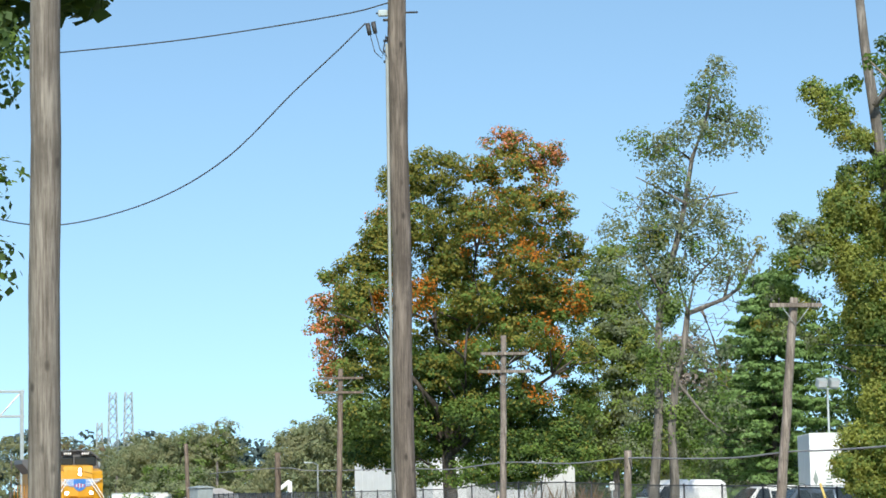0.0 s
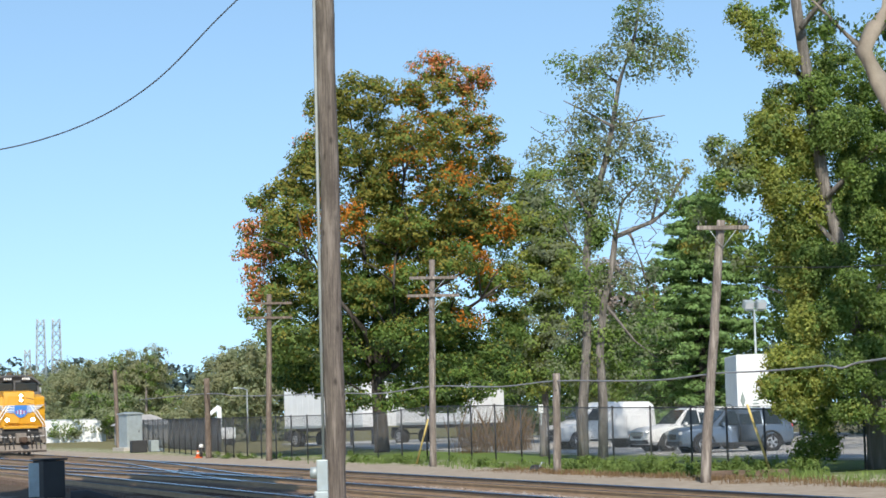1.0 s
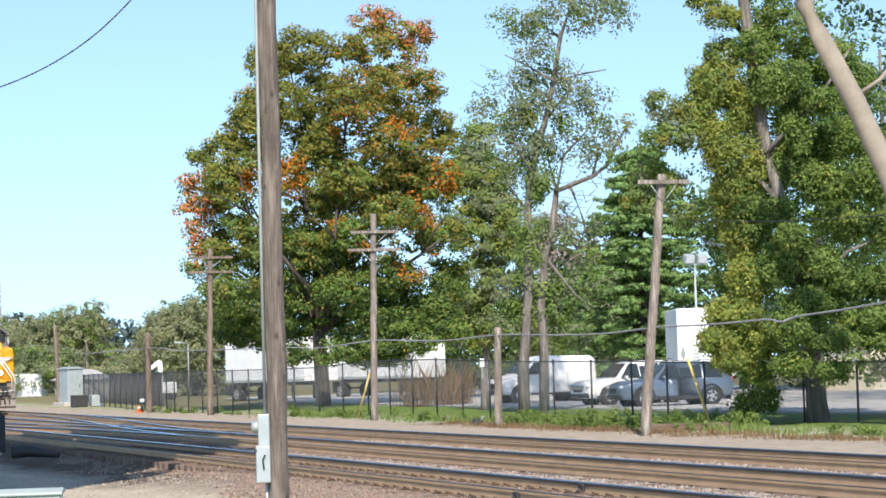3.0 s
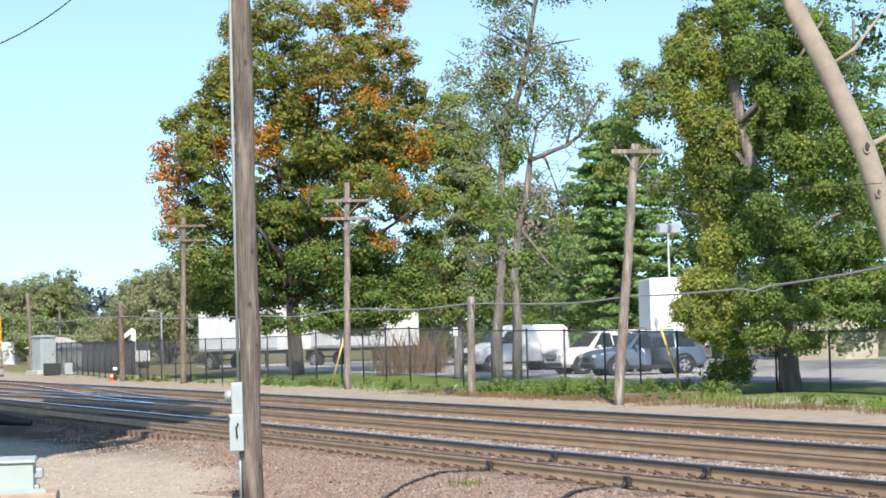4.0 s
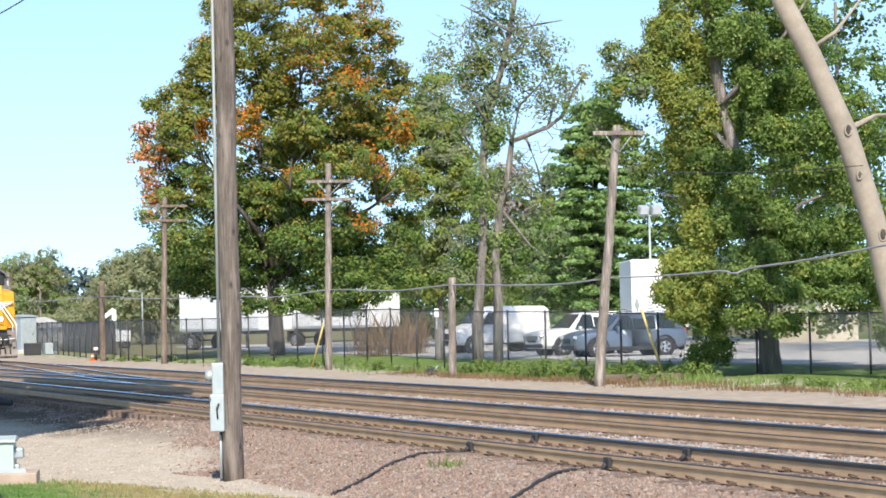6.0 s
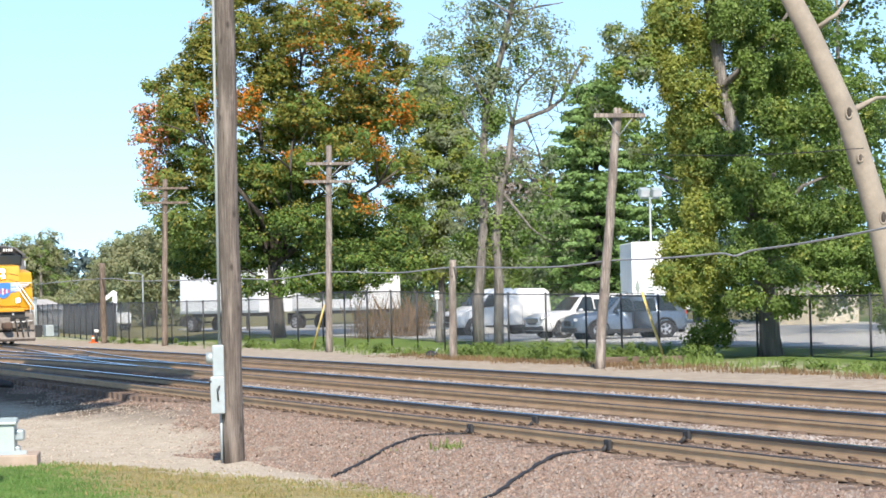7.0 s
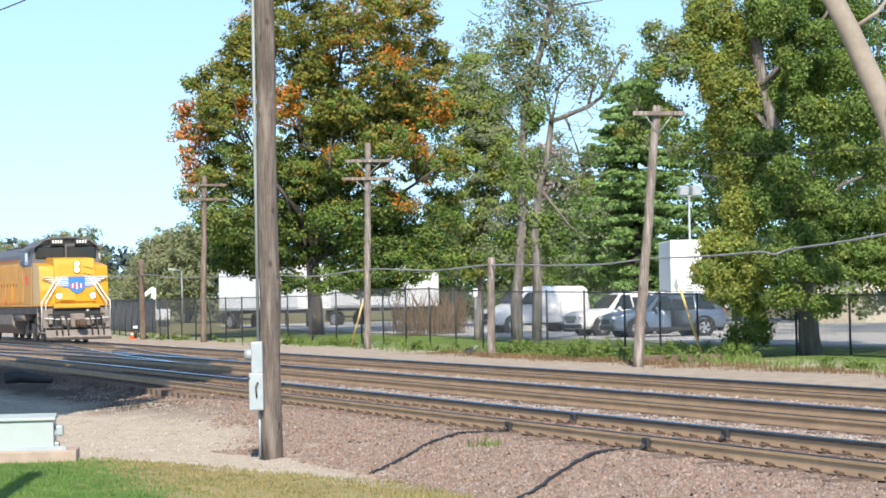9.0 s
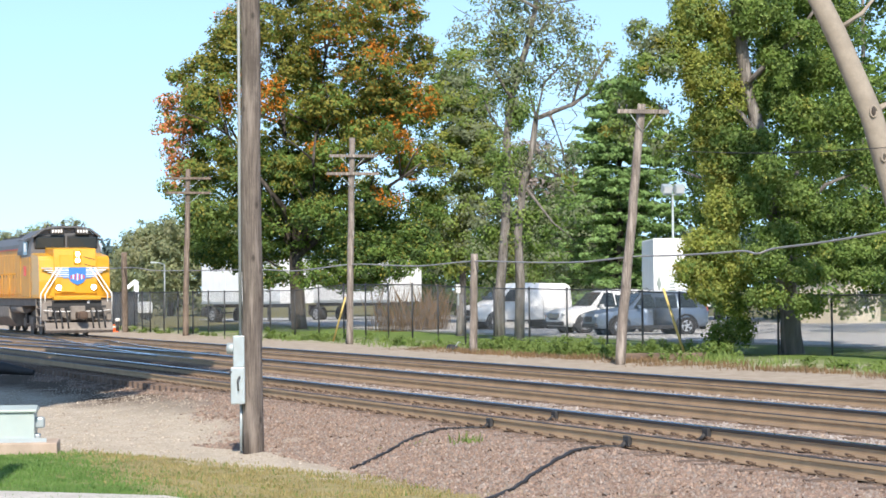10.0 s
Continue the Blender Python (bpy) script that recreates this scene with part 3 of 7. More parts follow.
def chain_fence():
    th = thing("chain_link_fence", pose(0, 0, 0), "black chain-link fence with round posts between the railway and the yards", "fence")
    span, lay = [], []
    for (x0, y0, z0), (x1, y1, z1) in zip(FENCE, FENCE[1:]):
        n = max(1, round(math.hypot(x1 - x0, y1 - y0) / 2.75))
        for k in range(n):
            span.append((x0 + (x1 - x0) * k / n, y0 + (y1 - y0) * k / n, z0 + (z1 - z0) * k / n))
    span.append(FENCE[-1])
    post = mesh_of("post", rod(rod(B(), (0, 0, -2.25), (0, 0, 0.03), 0.036, n=8), (0, 0, 0.03), (0, 0, 0.07), 0.045, 0.02, 8), M_FENCE)
    for x, y, z in span:
        ob = new("post", post)
        ob.location, ob.parent = (x, y, z), th
    part("top_rail", tube(B(), span, 0.024, 6), M_FENCE, th)
    part("bottom_wire", tube(B(), [(x, y, z - 1.82) for x, y, z in span], 0.006, 4), M_FENCE, th)
    # woven wire: two slanting families of thin bars
    V, F = [], []
    for (x0, y0, z0), (x1, y1, z1) in zip(span, span[1:]):
        a, b = np.array([x0, y0, z0]), np.array([x1, y1, z1])
        L, h, step = np.linalg.norm((b - a)[:2]), 1.85, 0.075
        d = (b - a) / L
        for sgn in (1, -1):
            for k in range(-int(h / step) - 1, int(L / step) + 1):
                s0 = k * step
                u0, u1 = max(0.0, s0), min(L, s0 + h)
                if u1 <= u0:
                    continue
                w0, w1 = (u0 - s0), (u1 - s0)
                if sgn < 0:
                    w0, w1 = h - w0, h - w1
                p, q = a + d * u0 + [0, 0, w0 - h], a + d * u1 + [0, 0, w1 - h]
                r = 0.0075
                i = len(V)
                for e in (p, q):
                    V += [e + [0, 0, r], e + d * r - [0, 0, r * 0.5], e - d * r * 0.5 - [0.8 * r, -0.8 * r, 0.3 * r]]
                F += [[i, i + 1, i + 4, i + 3], [i + 1, i + 2, i + 5, i + 4], [i + 2, i, i + 3, i + 5]]
    ob = soup("woven_wire", np.array(V), np.array(F), [mat("woven_wire_grey", (0.2, 0.205, 0.21), 0.5, 0.2, 0.15)])
    ob.parent = th
    tagged(ob, kind="stuff")
    # privacy slats on the far stretch
    slat = mesh_of("slat", box(B(), (0, 0, -0.95), (0.10, 0.02, 1.84)), mat("dark_slat", (0.16, 0.155, 0.15), 0.7, 0, 0.25, 3, 30, each=0.5))
    for (x0, y0, z0), (x1, y1, z1) in zip(FENCE[1:3], FENCE[2:4]):
        n = int(math.hypot(x1 - x0, y1 - y0) / 0.15)
        for k in range(n):
            t = (k + 0.5) / n
            if x0 + (x1 - x0) * t > -127.5:
                break
            o2 = new("slat", slat)
            o2.location, o2.rotation_euler, o2.parent = (x0 + (x1 - x0) * t, y0 + (y1 - y0) * t + 0.02, z0 + (z1 - z0) * t), (0, 0, math.atan2(y1 - y0, x1 - x0)), th


chain_fence()


# ---- trees ----
def leaves(name, blobs, n, size, mats, pick, parent, twig=0.55, droop=0.0, seed=1, flat=0.5, stretch=1.0, per=100, rough=0.4):
    """A crown of many small leaves. blobs: (centre, radii, weight); each is filled with tufts, and each tuft with leaves.
    pick(points, random numbers) gives each leaf's material."""
    g = np.random.default_rng(seed)
    w = np.array([b[2] for b in blobs], float)
    tufts, trad, hubs, spans = [], [], [], []
    ntuft = max(40, n // per)
    for (c, r, _), k in zip(blobs, np.maximum(3, (ntuft * w / w.sum()).astype(int))):
        d = g.normal(size=(k, 3))
        d /= np.linalg.norm(d, axis=1)[:, None]
        rad = g.uniform(0.25, 1.0, k) ** 0.45
        tufts.append(np.array(c) + d * rad[:, None] * np.array(r))
        trad.append(np.full(k, twig) * g.uniform(0.6, 1.35, k))
        hubs.append(np.tile(np.array(c, float), (k, 1)))
        spans.append(np.tile(np.array(r, float), (k, 1)))
    tufts, trad, hubs, spans = (np.concatenate(a) for a in (tufts, trad, hubs, spans))
    idx = g.integers(0, len(tufts), n)
    d = g.normal(size=(n, 3))
    d /= np.linalg.norm(d, axis=1)[:, None]
    p = tufts[idx] + d * (trad[idx] * g.uniform(0.15, 1.0, n) ** 0.5)[:, None] * np.array([1, 1, flat])
    p[:, 2] -= droop * g.random(n) ** 2
    # leaf frames, mostly facing up and outwards
    out = (p - hubs[idx]) / spans[idx]
    out /= np.linalg.norm(out, axis=1)[:, None] + 1e-6
    nrm = out * 0.55 + d * 0.6 + g.normal(size=(n, 3)) * rough + np.array([0.1, -0.05, 0.45])
    nrm /= np.linalg.norm(nrm, axis=1)[:, None]
    t = np.cross(nrm, g.normal(size=(n, 3)))
    t /= np.linalg.norm(t, axis=1)[:, None] + 1e-9
    s = np.cross(nrm, t)
    L = size * g.uniform(0.65, 1.35, n)[:, None]
    a, b = t * L * stretch, s * L * 0.55
    bend = nrm * L * 0.12
    v = np.stack([p - a * 0.55, p + b * 0.75 - a * 0.12 + bend, p + a * 0.55, p - b * 0.75 + a * 0.05 + bend], 1).reshape(-1, 3)
    f = np.arange(4 * n).reshape(n, 4)
    ob = soup(name, v, f, mats, pick(p, g.random(n), g.random(len(tufts))[idx]))
    ob.parent = parent
    return ob


def limb(bm, pts, r0, r1, n=8):
    k = len(pts) - 1
    tube(bm, pts, [r0 + (r1 - r0) * (i / k) ** 0.8 for i in range(k + 1)], n)


def grow(bm, base, tips, r, seed=3, wander=0.5):
    """Limbs from a trunk's top to the tips, each with a few twigs."""
    g = random.Random(seed)
    base = Vector(base)
    for tip in tips:
        tip = Vector(tip)
        mid = [base.lerp(tip, t) + Vector((g.uniform(-1, 1), g.uniform(-1, 1), g.uniform(-0.3, 0.8))) * wander * math.sin(math.pi * t) for t in (0, 0.25, 0.5, 0.75, 1)]
        limb(bm, mid, r, r * 0.2, 6)
        for _ in range(5):
            q = mid[g.randint(1, 3)]
            e = q + (tip - base).length * 0.35 * Vector((g.uniform(-1, 1), g.uniform(-1, 1), g.uniform(0.0, 0.9)))
            limb(bm, [q, q.lerp(e, 0.5) + Vector((0, 0, 0.15)), e], r * 0.35, r * 0.08, 5)


L_GREEN = leaf_mat("leaf_green", (0.085, 0.155, 0.035), (0.25, 0.37, 0.098), 0.4)
L_DEEP = leaf_mat("leaf_deep_green", (0.032, 0.072, 0.022), (0.13, 0.2, 0.065), 0.35)
L_OLIVE = leaf_mat("leaf_olive", (0.165, 0.175, 0.035), (0.40, 0.36, 0.085), 0.38)
L_ORANGE = leaf_mat("leaf_orange", (0.45, 0.15, 0.02), (0.82, 0.33, 0.05), 0.4)
L_PINK = leaf_mat("leaf_coral", (0.60, 0.19, 0.08), (0.85, 0.38, 0.19))
L_YELLOW = leaf_mat("leaf_yellow_green", (0.21, 0.25, 0.055), (0.46, 0.50, 0.14), 0.42)
L_GREY = leaf_mat("leaf_grey_green", (0.155, 0.195, 0.115), (0.31, 0.355, 0.23), 0.4)
L_LIGHT = leaf_mat("leaf_light_green", (0.15, 0.23, 0.062), (0.33, 0.44, 0.15), 0.44)
L_PINE = leaf_mat("pine_needles", (0.145, 0.255, 0.09), (0.32, 0.48, 0.18), 0.35)
# distance haze is put into these two leaf colours, paler and greyer
L_FARHAZE = leaf_mat("far_leaf_hazed", (0.25, 0.265, 0.155), (0.39, 0.40, 0.245), 0.42)
L_FARHAZEGREEN = leaf_mat("far_leaf_green_hazed", (0.21, 0.25, 0.15), (0.36, 0.405, 0.245), 0.42)
L_TWIG = leaf_mat("twig_grey", (0.28, 0.235, 0.225), (0.42, 0.36, 0.35), 0.2)
# blue of the distant air is painted into this leaf colour
L_HAZEBLUE = leaf_mat("far_leaf_haze_blue", (0.085, 0.13, 0.14), (0.13, 0.18, 0.185), 0.3)
L_DRY = leaf_mat("dry_brush", (0.16, 0.10, 0.055), (0.34, 0.23, 0.14))
L_GRASS = leaf_mat("grass_blade", (0.11, 0.175, 0.045), (0.25, 0.34, 0.11))

RIGHT, FWD = Vector((0.341, 0.940, 0)), Vector((-0.940, 0.341, 0))   # across and along the view


def off(base, across, along, up):
    return tuple(Vector(base) + RIGHT * across + FWD * along + Vector((0, 0, up)))


def maple():
    b = Vector((-117.0, 35.4, -0.2))
    th = thing("maple_tree", Matrix.Translation(b), "broad maple turning from green to orange in early autumn", "tree")
    S = 34.4
    def q(px, py, along=0.0):
        return off((0, 0, 0), (px - 560) / S, along, (598 - py) / S)
    bm = B()
    limb(bm, [q(560, 612), q(561, 590), q(558, 520), q(556, 460)], 0.46, 0.33, 14)
    grow(bm, q(556, 470), [q(380, 330), q(430, 180, -3), q(520, 10), q(650, 0, -1), q(740, 120), q(780, 310, -2), q(600, 260, -4), q(600, 150, 4), q(420, 200, 2), q(690, 260, 2)], 0.2, 5, 0.8)
    limb(bm, [q(556, 515), q(530, 490, -1), q(500, 470, -1.2), q(475, 440, -1.6)], 0.11, 0.05)
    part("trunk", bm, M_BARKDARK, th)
    # the crown's outline: left and right edge by height, top by width
    EDGE_Z, EDGE_L, EDGE_R = (-130, -37, 0, 98, 131, 229, 383, 470), (470, 440, 410, 388, 352, 334, 336, 350), (745, 812, 806, 828, 832, 836, 842, 842)
    TOP_X, TOP_Z = (400, 443, 494, 600, 612, 640, 700, 728, 815), (0, -37, -99, -80, -40, -121, -132, -100, -84)
    blobs = []
    for px, py, rx, ry, w, al in (
            (725, 190, 50, 45, 1.0, 0.5), (700, 215, 60, 50, 1.2, 2.0), (640, 150, 120, 170, 2.4, 3.0), (500, 330, 90, 90, 1.4, 2.5), (640, 380, 90, 90, 1.4, 2.5), (445, 465, 60, 40, 0.9, 1.5), (520, 440, 60, 45, 0.8, 2.0), (520, 505, 36, 20, 0.3, -2), (590, 505, 34, 20, 0.3, -2.2), (640, 512, 40, 20, 0.4, -1.5), (690, 518, 34, 18, 0.35, -1.5),
            (535, -50, 60, 50, 1, 0), (455, -15, 48, 48, 0.8, 0), (395, 60, 48, 55, 0.8, 0), (355, 150, 42, 58, 0.7, 0), (350, 240, 28, 52, 0.45, 0.5), (358, 330, 30, 48, 0.45, 0.5), (385, 405, 38, 38, 0.5, 0),
            (405, 200, 58, 60, 1, -1), (400, 300, 58, 58, 1, -1.5), (405, 395, 58, 48, 0.9, -1.5), (445, 110, 60, 60, 1, -1), (505, 60, 52, 60, 0.9, -1), (515, 195, 42, 46, 0.6, -2), (470, 300, 55, 48, 0.8, -2.5), (480, 390, 52, 40, 0.7, -2),
            (665, -92, 40, 32, 0.4, 0), (622, -82, 32, 28, 0.3, 0), (752, -62, 52, 34, 0.5, 0), (690, -20, 75, 48, 1, 0), (635, 55, 65, 58, 1, -1), (735, 50, 65, 58, 1, 0), (788, 110, 42, 54, 0.6, 0), (695, 140, 68, 58, 1.1, -1.5), (768, 200, 52, 50, 0.8, -0.5),
            (625, 205, 52, 46, 0.8, -2), (700, 265, 58, 38, 0.8, -2), (770, 300, 52, 48, 0.8, -1), (615, 300, 48, 38, 0.7, -2.5), (800, 380, 42, 48, 0.6, 0), (690, 375, 58, 40, 0.9, -2), (610, 400, 55, 42, 0.8, -2.2), (760, 435, 58, 38, 0.8, -1), (680, 455, 58, 32, 0.7, -1.5), (470, 455, 45, 26, 0.35, -1.5), (615, 478, 40, 24, 0.35, -2),
            (480, 200, 110, 190, 1.6, 3.0), (690, 200, 110, 200, 1.6, 3.0), (560, 180, 60, 110, 1.2, 0.5), (570, 40, 55, 60, 0.8, 0.5), (565, 120, 52, 60, 0.9, -0.5), (590, 230, 48, 50, 0.8, -0.5), (545, 320, 55, 50, 0.9, -0.5), (590, 330, 50, 45, 0.8, -1), (348, 380, 32, 42, 0.5, 0.8), (392, 445, 36, 28, 0.4, 0.8), (410, 462, 46, 26, 0.4, 0.5), (340, 300, 24, 40, 0.3, 0.8), (358, 205, 28, 40, 0.35, 0.8), (560, 320, 80, 90, 1.6, 0.5), (560, 420, 90, 50, 1.2, 0.5), (430, 430, 70, 50, 0.8, 1.5), (700, 430, 80, 50, 1.0, 1.5), (660, 492, 42, 26, 0.4, -1.5), (725, 488, 48, 30, 0.5, -1.5), (785, 470, 40, 32, 0.45, -1)):
        px = max(px, float(np.interp(py, EDGE_Z, EDGE_L)) + rx + 12)
        px = min(px, float(np.interp(py, EDGE_Z, EDGE_R)) - rx - 12)
        py = max(py, float(np.interp(px, TOP_X, TOP_Z)) + ry + 8)
        if rx < 70:   # boughs in ledges, some further out than others
            al, ry = al + 1.1 * math.sin(px * 0.31 + py * 0.17), ry * 0.85
        r = rx / S
        blobs.append((q(px, py, al), (r * 0.85, r * 0.95, ry / S), w))
    for px, py, rx in ((348, 150, 12), (340, 195, 14), (328, 232, 16), (342, 278, 16), (350, 312, 14), (338, 345, 15)):
        blobs.append((q(px, py), (rx / S * 1.3, rx / S * 1.3, rx / S * 1.1), 0.15))
    hot = [(q(505, 190, -3), 1.3), (q(520, 240, -3), 0.7), (q(750, 240, -2.5), 1.0), (q(805, 205, -1), 1.1), (q(735, 330, -3), 1.3), (q(770, 275, -2), 0.8), (q(595, 265, -3), 0.7), (q(620, 100, -2), 0.8), (q(450, 200, -2), 0.7), (q(745, 350, -2), 0.9), (q(715, 110, -2), 0.8), (q(640, 330, -3), 0.6)]
    pale = [(q(325, 245), 1.4), (q(340, 195), 1.1), (q(335, 290), 0.9), (q(350, 320), 0.7), (q(760, -70), 1.5), (q(665, -100), 1.0), (q(400, 10), 1.2), (q(800, -40), 1.1), (q(620, -90), 0.8)]

    def pick(p, u, tu):
        out = np.where(tu < 0.55, 0, 1)
        high = p[:, 2] + (tu - 0.5) * 9
        across = p @ np.array([0.341, 0.94, 0])
        out = np.where((high > 9.3) & (u < 0.72), 2, out)
        out = np.where((u < 0.10), 2, out)
        out = np.where((high > 13.0) & (u < 0.13) & (across > 1.0), 3, out)
        out = np.where((across < -2.5) & (p[:, 2] < 8.5) & (tu < 0.55) & (out < 2), 5, out)
        for lst, m, k in ((hot, 3, 0.7), (pale, 4, 0.6)):
            for c, r in lst:
                d = np.linalg.norm((p - np.array(c)) * np.array([0.6, 1.0, 1.0]), axis=1)
                out = np.where((d < r * (0.5 + 0.9 * tu)) & (u < k), m, out)
        return out
    leaves("crown", blobs, 235000, 0.135, [L_GREEN, L_DEEP, L_OLIVE, L_ORANGE, L_PINK, L_LIGHT], pick, th, 0.52, seed=11, flat=0.6, per=60, rough=0.55)


maple()


def locust():
    b = Vector((-85.51, 34.22, -0.12))
    th = thing("locust_tree", Matrix.Translation(b), "tall thin tree with sparse feathery grey-green leaves and bare curving limbs", "tree")
    o = (0, 0, 0)
    bm = B()
    S = 45.6
    def q(px, py, along=0.0):
        return off(o, (px - 925) / S, along, (602 - py) / S)
    limb(bm, [q(915, 612), q(917, 520), q(928, 400), q(932, 250), q(940, 180), q(968, 90), q(985, 20), q(1000, -60), q(1030, -140), q(1042, -210)], 0.24, 0.05, 10)
    limb(bm, [q(950, 612), q(953, 500), q(950, 420), q(960, 330), q(978, 260), q(984, 215), q(1010, 205), q(1050, 190), q(1075, 172), q(1090, 140), q(1118, 95)], 0.21, 0.05, 10)
    for pts in (([968, 90], [1000, 50], [1040, -10]), ([985, 20], [940, -10], [900, -30]), ([1000, -60], [960, -90], [920, -80]), ([1030, -140], [1090, -120], [1120, -100]), ([984, 215], [970, 150], [985, 100]), ([984, 215], [1000, 150], [1040, 110], [1060, 80]),
                ([1050, 190], [1060, 150], [1050, 110]), ([932, 250], [900, 200], [880, 150]), ([940, 180], [900, 110], [860, 110]), ([1010, 205], [1030, 260], [1040, 320]), ([978, 260], [1010, 300], [1030, 360]), ([960, 330], [1010, 400], [1050, 430]), ([985, 20], [1040, 5], [1080, 0])):
        limb(bm, [q(*p, along=random.uniform(-0.6, 0.6)) for p in pts], 0.07, 0.02, 6)
    gt = random.Random(41)
    for _ in range(90):
        x, y = gt.choice(((1000, 120), (1040, 90), (1080, 140), (1010, 250), (1030, 330), (990, 60), (1050, 200), (900, 60), (1040, -120), (960, -60)))
        x, y = x + gt.uniform(-35, 35), y + gt.uniform(-35, 35)
        al = gt.uniform(-1, 1)
        limb(bm, [q(x, y, al), q(x + gt.uniform(-25, 25), y - gt.uniform(5, 25), al + 0.2), q(x + gt.uniform(-45, 45), y - gt.uniform(10, 50), al + gt.uniform(-0.6, 0.6))], 0.022, 0.007, 4)
    part("trunk", bm, M_BARK, th)
    def blob(px, py, rx, ry, w, along=0.0):
        r = rx / S
        return (q(px, py, along), (r * 0.9, r, ry / S), w)
    airy = [blob(1040, -190, 55, 60, 0.8), blob(1085, -120, 50, 45, 0.6), blob(1000, -110, 60, 50, 0.8), blob(930, -95, 50, 25, 0.5), blob(960, -20, 55, 40, 0.8), blob(895, 50, 60, 60, 0.9), blob(1010, 30, 40, 35, 0.35),
            blob(955, 80, 50, 50, 0.8), blob(1000, 110, 50, 50, 0.5), blob(1055, 70, 50, 45, 0.5), blob(1095, 100, 35, 35, 0.25), blob(880, 130, 50, 40, 0.6), blob(1075, 150, 40, 30, 0.2), blob(1020, 290, 45, 50, 0.35), blob(1040, 370, 40, 45, 0.3)]
    leaves("sparse_crown", airy, 15000, 0.095, [L_GREY, L_GREEN, L_OLIVE], lambda p, u, tu: np.where(tu < 0.7, 0, np.where(tu < 0.94, 1, 2)), th, 0.5, 0.6, seed=4, stretch=1.4, flat=0.4, per=60)
    dense = [blob(950, 150, 30, 100, 1.0), blob(935, 280, 32, 60, 0.5), blob(930, 390, 55, 50, 0.8, 0.5), blob(985, 400, 45, 50, 0.6, 1), blob(1000, 460, 45, 30, 0.35, 1), blob(900, 440, 40, 40, 0.4, 1)]
    leaves("ivy", dense, 15000, 0.10, [L_GREY, L_LIGHT, L_GREEN], lambda p, u, tu: np.where(tu < 0.35, 0, np.where(tu < 0.6, 1, 2)), th, 0.5, 0.4, seed=5)


def olive_tree():
    b = Vector((-122.5, 46.5, -0.1))
    th = thing("linden_tree", Matrix.Translation(b), "dull olive green tree behind the parked van", "tree")
    S = 32.0
    def q(px, py, along=0.0):
        return off((0, 0, 0), (px - 850) / S, along, (575 - py) / S)
    bm = B()
    limb(bm, [q(850, 585), q(852, 480), q(850, 300), q(848, 150)], 0.25, 0.07, 9)
    grow(bm, q(850, 430), [q(790, 330), q(910, 300), q(830, 180), q(880, 160), q(800, 250, -2), q(900, 380, -2)], 0.08, 8)
    part("trunk", bm, M_BARK, th)
    blobs = [(q(px, py, al), (rx / S * 0.9, rx / S, ry / S), w) for px, py, rx, ry, w, al in ((848, 120, 36, 40, 0.5, 0), (835, 165, 44, 44, 0.7, 0), (870, 250, 50, 50, 0.8, -1), (820, 200, 48, 52, 1, 0), (880, 200, 42, 55, 0.9, 0), (850, 280, 62, 60, 1.4, -0.5), (900, 330, 50, 60, 1, 0), (830, 370, 60, 55, 1.2, -0.5), (890, 430, 58, 45, 1, 0), (820, 455, 50, 36, 0.8, -0.5), (960, 470, 50, 40, 0.7, 1), (1020, 480, 46, 40, 0.6, 1))]
    leaves("crown", blobs, 62000, 0.14, [L_GREY, L_LIGHT, L_YELLOW], lambda p, u, tu: np.where(tu < 0.3, 0, np.where(tu < 0.72, 1, 2)), th, 0.6, 0.3, seed=15)


olive_tree()


locust()


def pine():
    b = Vector((-113.5, 52.0, -0.1))
    th = thing("pine_tree", Matrix.Translation(b), "dark green conifer with layered drooping boughs behind the parked vehicles", "tree")
    bm = B()
    limb(bm, [(0, 0, -0.3), (0, 0, 6), (0, 0, 13.2)], 0.3, 0.04, 10)
    g = random.Random(9)
    blobs = []
    z = 1.2
    while z < 13.0:
        reach = 5.3 * (1 - (z / 13.8) ** 1.2) + 0.35
        turn = g.uniform(0, 6.28)
        for k in range(9):
            a = turn + k * 2 * math.pi / 9 + g.uniform(-0.25, 0.25)
            r = reach * g.uniform(0.7, 1.1)
            zk = z + g.uniform(-0.2, 0.2)
            tip = Vector((math.cos(a) * r, math.sin(a) * r, zk - 0.05 * r))
            limb(bm, [(0, 0, zk), tip * 0.5 + Vector((0, 0, zk * 0.5 - 0.05)), tip + Vector((0, 0, 0.1))], 0.05, 0.012, 5)
            for t in (0.3, 0.55, 0.78, 0.97):
                blobs.append((tuple(Vector((0, 0, zk)).lerp(tip, t)), (0.62, 0.62, 0.2), 0.4 + 0.7 * t))
        z += 0.68 - 0.012 * z
    part("trunk", bm, M_BARKDARK, th)
    leaves("needle_foliage", blobs, 85000, 0.12, [L_PINE, L_DEEP], lambda p, u, tu: np.where(u < 0.85, 0, 1), th, 0.36, 0.1, seed=6, flat=0.3, stretch=1.6, per=60)


pine()


